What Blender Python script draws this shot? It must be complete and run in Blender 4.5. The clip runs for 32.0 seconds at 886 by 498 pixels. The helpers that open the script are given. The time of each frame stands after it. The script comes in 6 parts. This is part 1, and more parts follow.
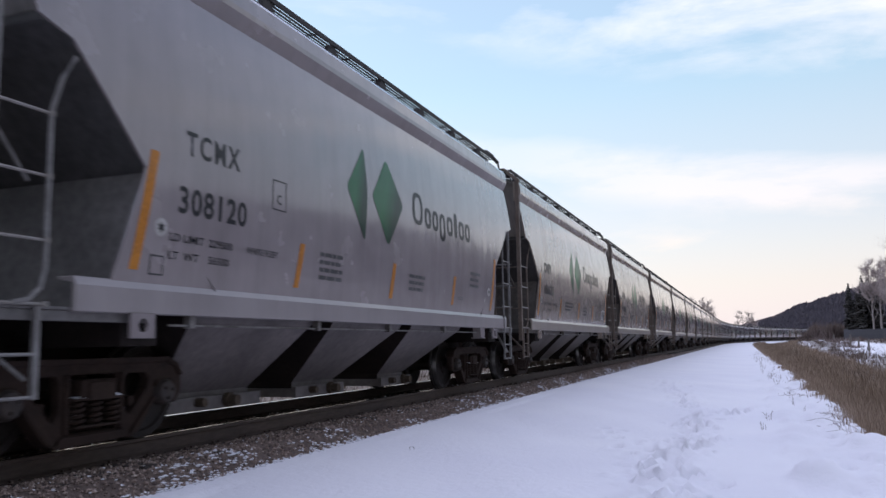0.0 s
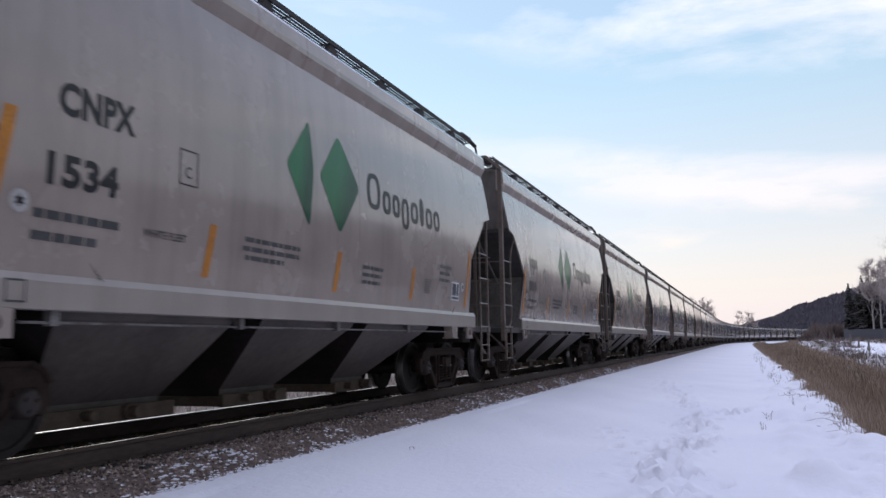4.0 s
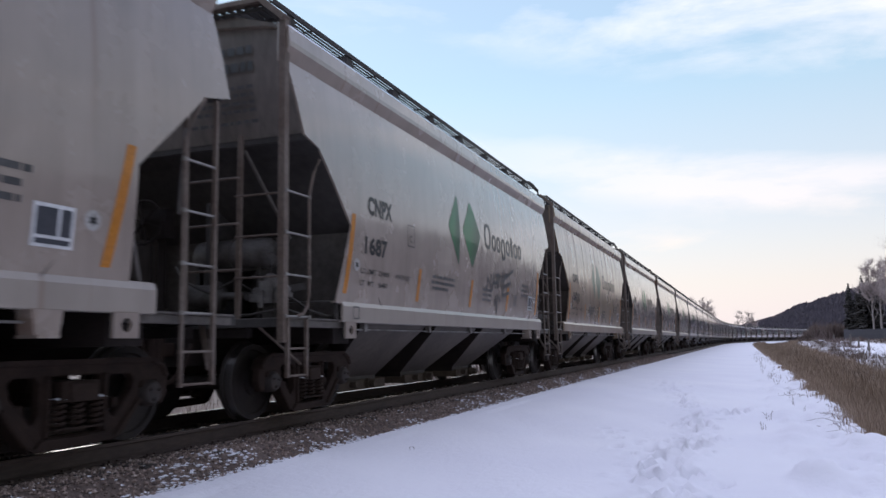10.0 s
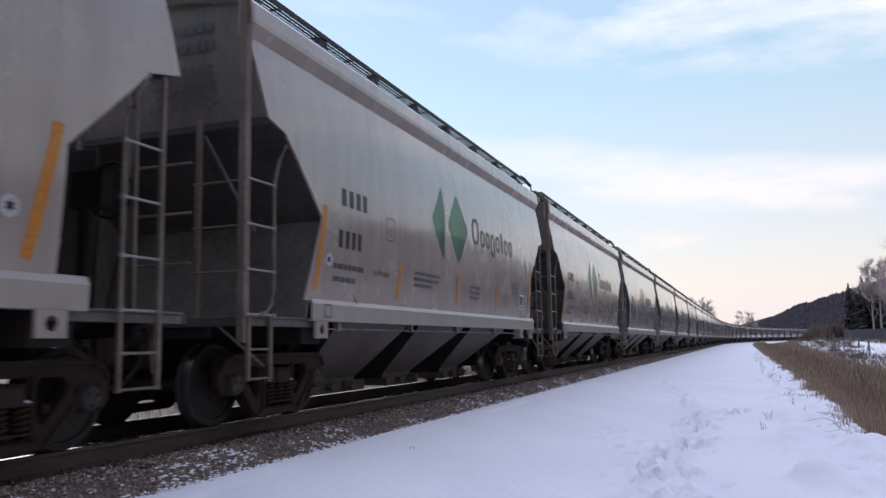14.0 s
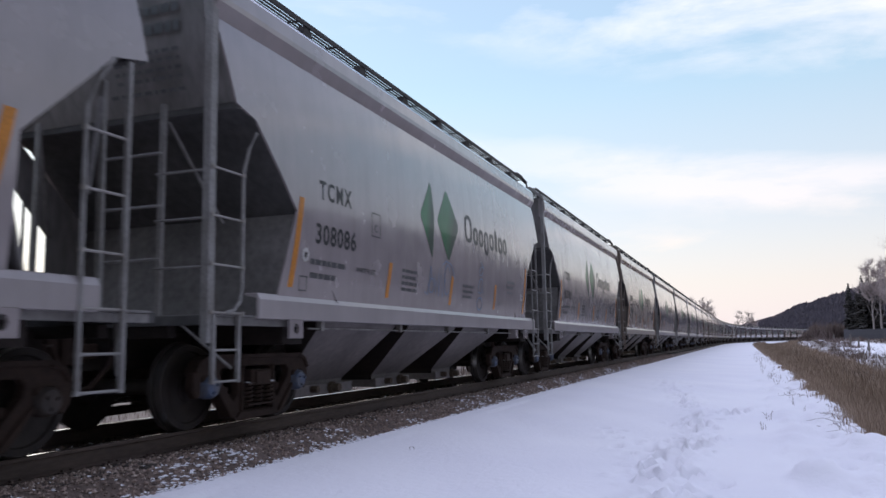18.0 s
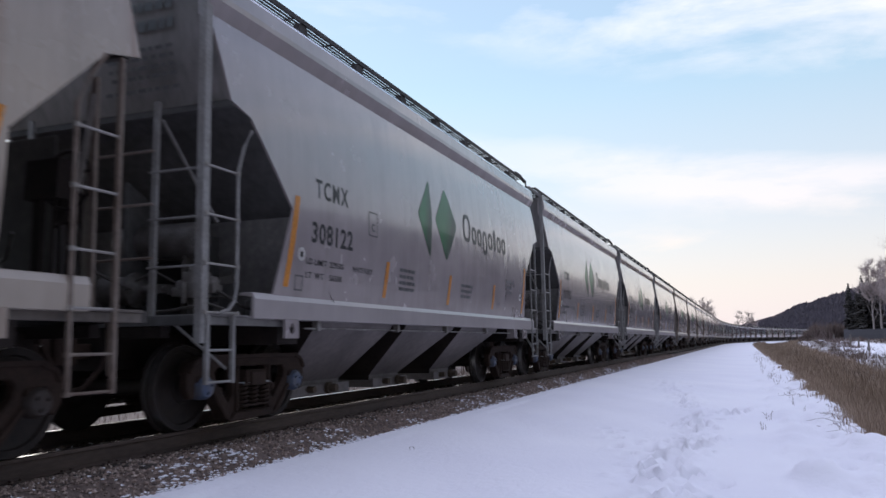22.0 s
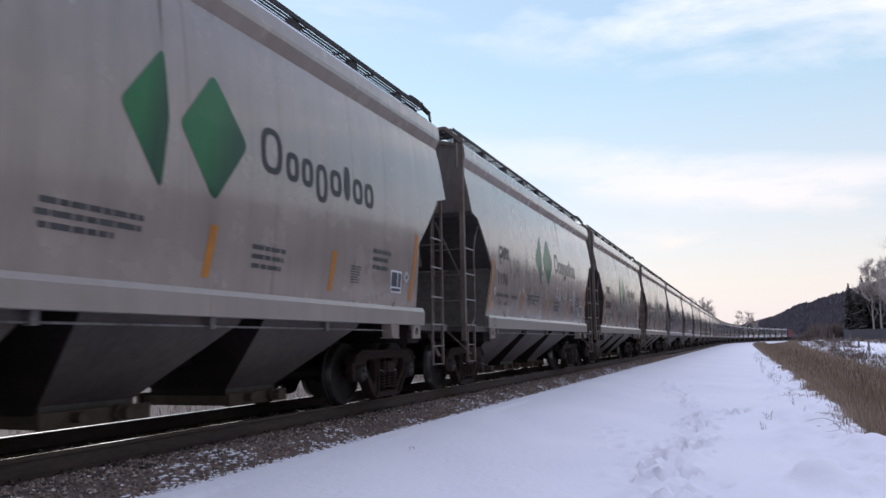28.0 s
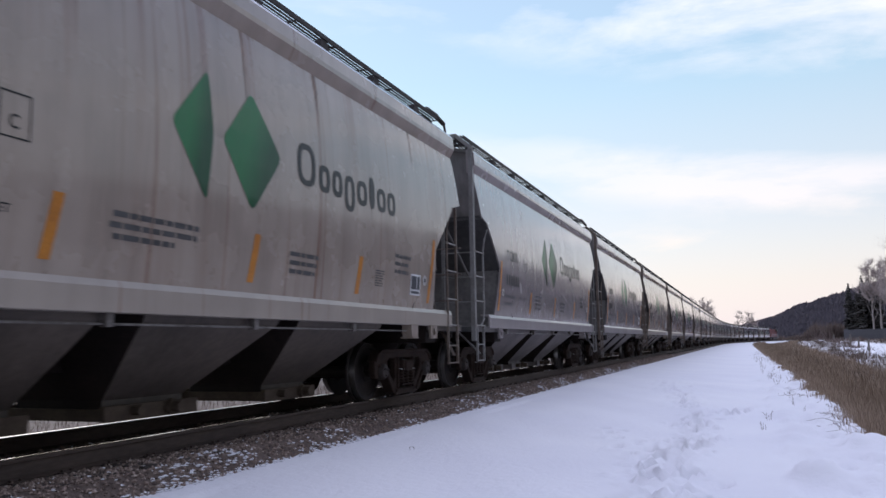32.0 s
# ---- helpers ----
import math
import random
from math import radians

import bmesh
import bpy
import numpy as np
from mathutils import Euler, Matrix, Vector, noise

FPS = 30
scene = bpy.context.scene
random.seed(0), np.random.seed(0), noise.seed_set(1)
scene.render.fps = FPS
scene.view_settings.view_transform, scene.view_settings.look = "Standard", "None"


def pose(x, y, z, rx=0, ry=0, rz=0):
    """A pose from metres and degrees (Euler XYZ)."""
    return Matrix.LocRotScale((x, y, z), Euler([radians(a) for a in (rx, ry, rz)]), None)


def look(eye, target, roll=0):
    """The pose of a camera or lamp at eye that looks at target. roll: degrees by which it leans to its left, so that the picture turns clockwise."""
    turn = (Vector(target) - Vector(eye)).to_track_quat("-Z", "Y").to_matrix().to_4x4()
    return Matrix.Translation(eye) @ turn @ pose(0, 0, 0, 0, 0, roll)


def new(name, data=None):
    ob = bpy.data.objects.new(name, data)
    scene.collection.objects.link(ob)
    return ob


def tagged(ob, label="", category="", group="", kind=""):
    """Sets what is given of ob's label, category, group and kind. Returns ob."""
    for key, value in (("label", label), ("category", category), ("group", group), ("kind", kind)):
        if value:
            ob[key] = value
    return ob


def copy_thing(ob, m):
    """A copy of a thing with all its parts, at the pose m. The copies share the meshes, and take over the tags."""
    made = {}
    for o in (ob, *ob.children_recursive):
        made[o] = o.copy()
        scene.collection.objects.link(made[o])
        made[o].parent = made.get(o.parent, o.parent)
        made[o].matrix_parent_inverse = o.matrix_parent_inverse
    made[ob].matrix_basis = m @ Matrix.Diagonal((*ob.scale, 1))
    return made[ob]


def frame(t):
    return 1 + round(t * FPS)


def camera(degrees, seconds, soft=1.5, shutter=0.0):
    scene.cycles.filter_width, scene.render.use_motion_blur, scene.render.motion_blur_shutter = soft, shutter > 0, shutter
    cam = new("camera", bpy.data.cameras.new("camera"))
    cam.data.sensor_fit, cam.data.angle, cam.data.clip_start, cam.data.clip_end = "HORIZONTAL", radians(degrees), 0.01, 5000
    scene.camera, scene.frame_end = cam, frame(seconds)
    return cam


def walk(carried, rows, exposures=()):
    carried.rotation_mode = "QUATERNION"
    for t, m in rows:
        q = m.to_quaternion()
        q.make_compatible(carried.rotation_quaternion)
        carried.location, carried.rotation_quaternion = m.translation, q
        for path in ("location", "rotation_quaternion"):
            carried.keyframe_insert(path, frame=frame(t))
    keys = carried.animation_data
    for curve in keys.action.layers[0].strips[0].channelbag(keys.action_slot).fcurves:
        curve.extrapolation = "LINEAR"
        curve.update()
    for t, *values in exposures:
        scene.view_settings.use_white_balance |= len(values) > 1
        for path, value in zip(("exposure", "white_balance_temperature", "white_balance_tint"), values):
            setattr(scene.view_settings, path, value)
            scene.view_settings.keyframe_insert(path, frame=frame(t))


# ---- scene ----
cam = camera(58.72, 32.0, soft=1.5, shutter=0.15)

# ---- camera: stands still beside the line, 0.87 m above the rail tops ----
EYE = (0.0, 0.0, 0.873)
YAW, PITCH = radians(20.728), radians(6.867)
AIM = (EYE[0] - math.sin(YAW) * math.cos(PITCH) * 10, EYE[1] + math.cos(YAW) * math.cos(PITCH) * 10, EYE[2] + math.sin(PITCH) * 10)
STAND = look(EYE, AIM, -1.011)
walk(cam, [(0.0, STAND), (32.0, STAND)], exposures=[(0.0, 0.0), (32.0, 0.0)])

# ---- the line: straight, then a right-hand curve ----
XC = -6.43            # centre of the track
GAUGE = 0.732         # centre of each rail from the centre of the track
STRAIGHT, SPIRAL, RADIUS = 150.0, 60.0, 900.0
LCAR = 14.155         # coupled length of a hopper car


def build_line():
    s = np.arange(-200.0, 1400.0, 1.0)
    k = np.clip((s - STRAIGHT) / SPIRAL, 0, 1) / RADIUS
    h = np.concatenate([[0], np.cumsum((k[1:] + k[:-1]) / 2)])
    x = XC + np.concatenate([[0], np.cumsum(np.sin((h[1:] + h[:-1]) / 2))])
    y = -200.0 + np.concatenate([[0], np.cumsum(np.cos((h[1:] + h[:-1]) / 2))])
    return s, x, y, h


LS, LX, LY, LH = build_line()


def line_at(s):
    """Place and heading of the track's centre, s metres past the camera."""
    return float(np.interp(s, LS, LX)), float(np.interp(s, LS, LY)), float(np.interp(s, LS, LH))


def lateral(x, y):
    """Signed distance of points from the track's centre, positive to the right."""
    x, y = np.asarray(x, float), np.asarray(y, float)
    out = x - XC
    far = y > STRAIGHT - 20
    if far.any():
        fx, fy = x[far], y[far]
        best = np.full(fx.shape, 1e9)
        val = np.zeros(fx.shape)
        for i in range(300, 1600, 8):
            dx, dy = fx - LX[i], fy - LY[i]
            d = np.hypot(dx, dy)
            q = dx * math.cos(LH[i]) - dy * math.sin(LH[i])
            m = d < best
            best[m] = d[m]
            val[m] = np.where(np.abs(q[m]) > 0.97 * d[m], q[m], np.sign(q[m]) * d[m])
        out[far] = val
    return out


# ---- sky and sun: late winter afternoon, thin cloud, no hard shadows ----
SUN_DIR = Vector((-0.80, 0.52, 0.30)).normalized()   # low, beyond the train


def make_world():
    w = bpy.data.worlds.new("winter_sky")
    w.use_nodes = True
    scene.world = w
    nt = w.node_tree
    nt.nodes.clear()
    N = nt.nodes.new
    L = nt.links.new
    out, bg = N("ShaderNodeOutputWorld"), N("ShaderNodeBackground")

    def math_node(op, a, b):
        m = N("ShaderNodeMath")
        m.operation = op
        for i, v in enumerate((a, b)):
            if hasattr(v, "is_linked"):
                L(v, m.inputs[i])
            else:
                m.inputs[i].default_value = v
        if op == "MULTIPLY_ADD":
            m.inputs[2].default_value = 0.5
        return m.outputs[0]

    def ramp(src, stops):
        r = N("ShaderNodeValToRGB")
        e = r.color_ramp.elements
        e[0].position, e[0].color = stops[0][0], (*stops[0][1], 1)
        e[1].position, e[1].color = stops[-1][0], (*stops[-1][1], 1)
        for pos, c in stops[1:-1]:
            x = e.new(pos)
            x.color = (*c, 1)
        L(src, r.inputs["Fac"])
        return r.outputs["Color"]

    def mix(fac, a, b, blend="MIX"):
        m = N("ShaderNodeMix")
        m.data_type, m.blend_type = "RGBA", blend
        for sock, v in ((m.inputs[0], fac), (m.inputs[6], a), (m.inputs[7], b)):
            if hasattr(v, "is_linked"):
                L(v, sock)
            elif isinstance(v, tuple):
                sock.default_value = (*v, 1)
            else:
                sock.default_value = v
        return m.outputs[2]

    sky = N("ShaderNodeTexSky")
    sky.sky_type = "NISHITA"
    sky.sun_disc = False
    sky.sun_elevation = math.asin(SUN_DIR.z)
    sky.sun_rotation = math.atan2(SUN_DIR.x, SUN_DIR.y)
    sky.air_density, sky.dust_density, sky.ozone_density = 1.0, 0.6, 1.5
    tc = N("ShaderNodeTexCoord")
    way = tc.outputs["Generated"]
    sep = N("ShaderNodeSeparateXYZ")
    L(way, sep.inputs["Vector"])
    up = sep.outputs["Z"]
    # thin streaky cloud
    mp = N("ShaderNodeMapping")
    mp.inputs["Scale"].default_value = (1.2, 1.2, 4.6)
    mp.inputs["Rotation"].default_value = (0.16, -0.10, 0.5)
    mp.inputs["Location"].default_value = CLOUD_SHIFT
    L(way, mp.inputs["Vector"])
    n1 = N("ShaderNodeTexNoise")
    n1.inputs["Scale"].default_value, n1.inputs["Detail"].default_value, n1.inputs["Roughness"].default_value = 2.3, 10, 0.60
    n1.inputs["Distortion"].default_value = 0.25
    L(mp.outputs["Vector"], n1.inputs["Vector"])
    cloud = ramp(n1.outputs["Fac"], [(0.40, (0, 0, 0)), (0.60, (1.0, 1.0, 1.0))])
    tilt = N("ShaderNodeVectorMath")
    tilt.operation = "DOT_PRODUCT"
    L(way, tilt.inputs[0])
    tilt.inputs[1].default_value = (0.147, 0.0, 1.0)
    bands = ramp(tilt.outputs["Value"], [(0.0, (0.7,) * 3), (0.06, (0.7,) * 3), (0.085, (1.0,) * 3), (0.11, (0.9,) * 3), (0.13, (0.35,) * 3), (0.145, (0.4,) * 3), (0.165, (0.95,) * 3), (0.205, (0.85,) * 3), (0.23, (0.12,) * 3), (0.295, (0.14,) * 3), (0.325, (0.8,) * 3), (0.40, (1.0,) * 3), (0.5, (0.5,) * 3), (0.7, (0.8,) * 3)])
    cloud = math_node("MULTIPLY", cloud, bands)
    # thinner towards the west
    west = ramp(math_node("MULTIPLY_ADD", sep.outputs["X"], 0.5), [(0.30, (0.40,) * 3), (0.37, (0.48,) * 3), (0.46, (0.9,) * 3), (0.55, (1.0,) * 3)])
    cloud = math_node("MULTIPLY", cloud, west)
    haze = ramp(up, [(0.0, (0.85,) * 3), (0.05, (0.75,) * 3), (0.09, (0.55,) * 3), (0.14, (0.25,) * 3), (0.20, (0.16,) * 3), (0.32, (0.06,) * 3), (0.48, (0.15, 0.15, 0.15)), (0.7, (0.9, 0.9, 0.9))])
    veil = math_node("MAXIMUM", cloud, haze)
    cloud_col = ramp(up, [(0.0, (0.97, 0.83, 0.86)), (0.07, (1.03, 0.91, 0.84)), (0.11, (1.02, 0.94, 0.89)), (0.17, (1.0, 0.96, 1.0)), (0.34, (0.98, 1.0, 1.08)), (0.55, (0.99, 1.01, 1.33)), (1.0, (1.14, 1.215, 1.70))])
    clear = mix(1.0, sky.outputs["Color"], SKY_GAIN, "MULTIPLY")
    floor = ramp(up, [(0.0, (0.86, 0.86, 0.92)), (0.14, (0.93, 0.97, 1.05)), (0.30, (0.66, 0.92, 1.13)), (0.55, (0.42, 0.642, 1.0)), (1.0, (0.26, 0.415, 0.77))])
    clear = mix(0.65, clear, floor)
    col = mix(veil, clear, cloud_col)
    # brighter on the sun's side, dimmer opposite
    dot = N("ShaderNodeVectorMath")
    dot.operation = "DOT_PRODUCT"
    L(way, dot.inputs[0])
    dot.inputs[1].default_value = SUN_DIR
    fall = ramp(math_node("MULTIPLY_ADD", dot.outputs["Value"], 0.5), [(0.0, (0.40,) * 3), (0.5, (0.76,) * 3), (0.68, (1.0,) * 3), (1.0, (1.12,) * 3)])
    col = mix(1.0, col, fall, "MULTIPLY")
    L(col, bg.inputs["Color"])
    bg.inputs["Strength"].default_value = 1.0
    L(bg.outputs[0], out.inputs[0])


CLOUD_SHIFT = (0.0, 0.0, 0.0)
SKY_GAIN = (0.10, 0.11, 0.115)
make_world()
sun = new("sun", bpy.data.lights.new("sun", "SUN"))
sun.data.energy, sun.data.angle, sun.data.color = 0.5, radians(30), (1.0, 0.90, 0.84)
sun.matrix_world = look(SUN_DIR * 50, (0, 0, 0))


# ---- materials ----
def mat_base(name, color, rough=0.6, metal=0.0, spec=0.5):
    m = bpy.data.materials.new(name)
    m.use_nodes = True
    b = m.node_tree.nodes["Principled BSDF"]
    b.inputs["Base Color"].default_value = (*color, 1)
    b.inputs["Roughness"].default_value = rough
    b.inputs["Metallic"].default_value = metal
    b.inputs["Specular IOR Level"].default_value = spec
    return m, m.node_tree, b


def noise_node(nt, scale, detail=5, vec=None, stretch=None, rough=0.55):
    n = nt.nodes.new("ShaderNodeTexNoise")
    n.inputs["Scale"].default_value, n.inputs["Detail"].default_value, n.inputs["Roughness"].default_value = scale, detail, rough
    if vec is None:
        tc = nt.nodes.new("ShaderNodeTexCoord")
        vec = tc.outputs["Object"]
    if stretch:
        mp = nt.nodes.new("ShaderNodeMapping")
        mp.inputs["Scale"].default_value = stretch
        nt.links.new(vec, mp.inputs["Vector"])
        vec = mp.outputs["Vector"]
    nt.links.new(vec, n.inputs["Vector"])
    return n


def ramp_node(nt, src, stops):
    r = nt.nodes.new("ShaderNodeValToRGB")
    e = r.color_ramp.elements
    e[0].position, e[0].color = stops[0][0], (*stops[0][1], 1)
    e[1].position, e[1].color = stops[-1][0], (*stops[-1][1], 1)
    for p, c in stops[1:-1]:
        x = e.new(p)
        x.color = (*c, 1)
    nt.links.new(src, r.inputs["Fac"])
    return r


def mix_node(nt, fac, a, b, blend="MIX"):
    m = nt.nodes.new("ShaderNodeMix")
    m.data_type, m.blend_type = "RGBA", blend
    for sock, v in ((m.inputs[0], fac), (m.inputs[6], a), (m.inputs[7], b)):
        if hasattr(v, "is_linked"):
            nt.links.new(v, sock)
        elif isinstance(v, tuple):
            sock.default_value = (*v, 1)
        else:
            sock.default_value = v
    return m.outputs[2]


def bump_node(nt, b, src, strength, dist=0.02):
    n = nt.nodes.new("ShaderNodeBump")
    n.inputs["Strength"].default_value, n.inputs["Distance"].default_value = strength, dist
    nt.links.new(src, n.inputs["Height"])
    nt.links.new(n.outputs[0], b.inputs["Normal"])
    return n


def varied(name, c1, c2, scale, rough=0.8, metal=0.0, bump=0.3, stretch=None, rough2=None, spec=0.4, dist=0.01, fine=None):
    m, nt, b = mat_base(name, c1, rough, metal, spec)
    n = noise_node(nt, scale, 6, stretch=stretch)
    r = ramp_node(nt, n.outputs["Fac"], [(0.32, c1), (0.68, c2)])
    f = noise_node(nt, fine or scale * 9, 4, stretch=stretch)
    fr = ramp_node(nt, f.outputs["Fac"], [(0.3, (0.75, 0.75, 0.75)), (0.7, (1.12, 1.12, 1.12))])
    nt.links.new(mix_node(nt, 1.0, r.outputs["Color"], fr.outputs["Color"], "MULTIPLY"), b.inputs["Base Color"])
    if rough2 is not None:
        rr = ramp_node(nt, n.outputs["Fac"], [(0.3, (rough,) * 3), (0.7, (rough2,) * 3)])
        nt.links.new(rr.outputs["Color"], b.inputs["Roughness"])
    if bump:
        bump_node(nt, b, f.outputs["Fac"], bump, dist)
    return m


def car_paint(name, base, grime, rust, rust_amount, streak=0.35, rough=0.20, gloss=0.9):
    """Light grey painted steel: vertical dirt streaks, rust runs, slight waves between the welds."""
    m, nt, b = mat_base(name, base, rough, 0.0, 0.5)
    tc = nt.nodes.new("ShaderNodeTexCoord")
    info = nt.nodes.new("ShaderNodeObjectInfo")
    off = nt.nodes.new("ShaderNodeVectorMath")
    off.operation = "MULTIPLY_ADD"
    comb = nt.nodes.new("ShaderNodeCombineXYZ")
    for i in range(3):
        nt.links.new(info.outputs["Random"], comb.inputs[i])
    nt.links.new(comb.outputs[0], off.inputs[0])
    off.inputs[1].default_value = (0.0, 37.0, 5.0)
    nt.links.new(tc.outputs["Object"], off.inputs[2])
    vec = off.outputs[0]
    s1 = noise_node(nt, 1.0, 6, vec, (0.2, 3.2, 0.28), 0.65)
    r1 = ramp_node(nt, s1.outputs["Fac"], [(0.42, (0, 0, 0)), (0.72, (streak, streak, streak))])
    col = mix_node(nt, r1.outputs["Color"], base, grime)
    s2 = noise_node(nt, 1.6, 5, vec, (1, 1, 1))
    r2 = ramp_node(nt, s2.outputs["Fac"], [(0.35, (0.90, 0.90, 0.90)), (0.7, (1.04, 1.04, 1.04))])
    col = mix_node(nt, 1.0, col, r2.outputs["Color"], "MULTIPLY")
    if rust_amount > 0:
        thin = noise_node(nt, 1.0, 3, vec, (0.2, 7.0, 0.10), 0.55)
        lo = 0.67 - 0.07 * rust_amount
        r3 = ramp_node(nt, thin.outputs["Fac"], [(lo, (0, 0, 0)), (lo + 0.07, (min(0.85, 0.35 + 0.5 * rust_amount),) * 3)])
        col = mix_node(nt, r3.outputs["Color"], col, rust)
        # runs that start at the roof and thin out down the side
        runs = noise_node(nt, 1.0, 4, vec, (0.2, 4.6, 0.07), 0.6)
        r6 = ramp_node(nt, runs.outputs["Fac"], [(0.655 - 0.145 * rust_amount, (0, 0, 0)), (0.71 - 0.145 * rust_amount, (0.95,) * 3)])
        zz = nt.nodes.new("ShaderNodeSeparateXYZ")
        nt.links.new(tc.outputs["Object"], zz.inputs[0])
        hgt = nt.nodes.new("ShaderNodeMapRange")
        for i, v in enumerate((2.4, 4.5, 0.0, 0.85)):
            hgt.inputs[i + 1].default_value = v
        nt.links.new(zz.outputs["Z"], hgt.inputs[0])
        mm = nt.nodes.new("ShaderNodeMath")
        mm.operation = "MULTIPLY"
        nt.links.new(r6.outputs["Color"], mm.inputs[0])
        nt.links.new(hgt.outputs[0], mm.inputs[1])
        col = mix_node(nt, mm.outputs[0], col, rust)
        wide = noise_node(nt, 1.0, 6, vec, (0.2, 1.7, 0.13), 0.7)
        lo = 0.62 - 0.14 * rust_amount
        r5 = ramp_node(nt, wide.outputs["Fac"], [(lo, (0, 0, 0)), (lo + 0.2, (0.58 * rust_amount,) * 3)])
        col = mix_node(nt, r5.outputs["Color"], col, rust)
    nt.links.new(col, b.inputs["Base Color"])
    rr = ramp_node(nt, s2.outputs["Fac"], [(0.3, (rough - 0.05,) * 3), (0.7, (rough + 0.10,) * 3)])
    nt.links.new(rr.outputs["Color"], b.inputs["Roughness"])
    b.inputs["Coat Weight"].default_value, b.inputs["Coat Roughness"].default_value = gloss, 0.10
    b.inputs["Coat IOR"].default_value = 1.5
    s4 = noise_node(nt, 1.0, 2, vec, (0.3, 2.4, 0.16), 0.45)
    bn = bump_node(nt, b, s4.outputs["Fac"], 0.5, 0.014)
    nt.links.new(bn.outputs[0], b.inputs["Coat Normal"])
    return m


RUST = (0.15, 0.065, 0.035)
PAINT = {
    "grey": car_paint("paint_light_grey", (0.272, 0.238, 0.236), (0.168, 0.145, 0.140), RUST, 0.0),
    "cream": car_paint("paint_warm_grey", (0.325, 0.268, 0.226), (0.19, 0.150, 0.121), RUST, 0.12, 0.45, 0.22),
    "streaked": car_paint("paint_rust_streaked", (0.325, 0.268, 0.220), (0.19, 0.147, 0.115), RUST, 0.62, 0.6, 0.24, 0.7),
    "rusty": car_paint("paint_rusty", (0.290, 0.218, 0.148), (0.16, 0.10, 0.058), (0.095, 0.028, 0.018), 1.0, 0.75, 0.28, 0.75),
}
SILL = {k: car_paint("side_sill_" + k, c, tuple(v * 0.62 for v in c), RUST, r, 0.3, 0.34, 0.45) for k, c, r in
        (("grey", (0.292, 0.262, 0.258), 0.0), ("cream", (0.330, 0.285, 0.243), 0.1), ("streaked", (0.335, 0.287, 0.240), 0.35), ("rusty", (0.325, 0.25, 0.19), 0.8))}
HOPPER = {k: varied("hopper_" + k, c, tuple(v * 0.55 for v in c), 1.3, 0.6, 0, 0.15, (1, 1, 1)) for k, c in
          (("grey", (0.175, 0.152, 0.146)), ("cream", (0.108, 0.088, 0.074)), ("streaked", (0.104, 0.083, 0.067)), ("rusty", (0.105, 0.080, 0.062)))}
# Shade inside the car ends is put into these darker steel tones
M_END = {k: varied("shaded_end_cavity_" + k, c, tuple(v * 0.55 for v in c), 1.1, 0.75, 0, 0.15) for k, c in
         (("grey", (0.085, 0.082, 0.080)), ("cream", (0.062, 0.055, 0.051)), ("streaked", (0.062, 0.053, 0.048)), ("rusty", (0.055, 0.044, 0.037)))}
M_ENDWALL = {k: varied("end_wall_" + k, c, tuple(v * 0.72 for v in c), 1.2, 0.5, 0, 0.1, (1, 1, 0.3)) for k, c in
             (("grey", (0.25, 0.235, 0.23)), ("cream", (0.235, 0.205, 0.185)), ("streaked", (0.235, 0.20, 0.175)), ("rusty", (0.25, 0.205, 0.175)))}
# Lighter than the cavity tones: the light on these plates is put into colour
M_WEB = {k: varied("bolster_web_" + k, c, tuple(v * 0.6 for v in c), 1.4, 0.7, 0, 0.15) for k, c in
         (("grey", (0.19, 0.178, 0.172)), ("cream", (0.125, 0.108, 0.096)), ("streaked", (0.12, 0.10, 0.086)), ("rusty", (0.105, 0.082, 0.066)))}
M_STEEL = varied("ladder_steel", (0.235, 0.228, 0.222), (0.16, 0.148, 0.138), 3.0, 0.5, 0.0, 0.1)
M_STEEL_RUST = varied("ladder_steel_brown", (0.170, 0.136, 0.112), (0.105, 0.072, 0.055), 2.2, 0.6, 0.0, 0.2)
M_RUNG = varied("rung_worn_steel", (0.27, 0.255, 0.24), (0.19, 0.165, 0.145), 4.0, 0.42, 0.3, 0.1)
M_DARK = varied("truck_iron", (0.023, 0.0140, 0.0112), (0.039, 0.0245, 0.018), 4.0, 0.85, 0.0, 0.4, spec=0.2)
M_WHEEL = varied("wheel_steel", (0.015, 0.011, 0.010), (0.030, 0.022, 0.018), 6.0, 0.65, 0.1, 0.3, spec=0.3)
M_TREAD = varied("wheel_tread", (0.22, 0.21, 0.20), (0.32, 0.31, 0.30), 5.0, 0.35, 1.0, 0.05)
M_CAP = varied("bearing_cap_blue", (0.05, 0.075, 0.14), (0.09, 0.09, 0.10), 9.0, 0.55, 0.0, 0.2)
M_CAPB = varied("bearing_cap_rust", (0.045, 0.032, 0.026), (0.03, 0.024, 0.022), 9.0, 0.7, 0.0, 0.2)
M_GRATE = varied("roof_walk_steel", (0.065, 0.06, 0.06), (0.04, 0.036, 0.035), 5.0, 0.7, 0.1, 0.2)
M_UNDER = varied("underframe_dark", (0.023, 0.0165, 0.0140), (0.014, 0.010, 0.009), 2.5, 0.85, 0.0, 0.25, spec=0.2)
M_GATE = varied("gate_dirty_brown", (0.060, 0.043, 0.032), (0.095, 0.072, 0.052), 4.0, 0.85, 0.0, 0.3, spec=0.2)
M_BRAKE = varied("brake_gear_grey", (0.22, 0.205, 0.195), (0.085, 0.072, 0.062), 5.0, 0.6, 0.1, 0.2)
M_TANK = varied("reservoir_grey", (0.125, 0.115, 0.108), (0.06, 0.052, 0.046), 4.0, 0.55, 0.1, 0.2)
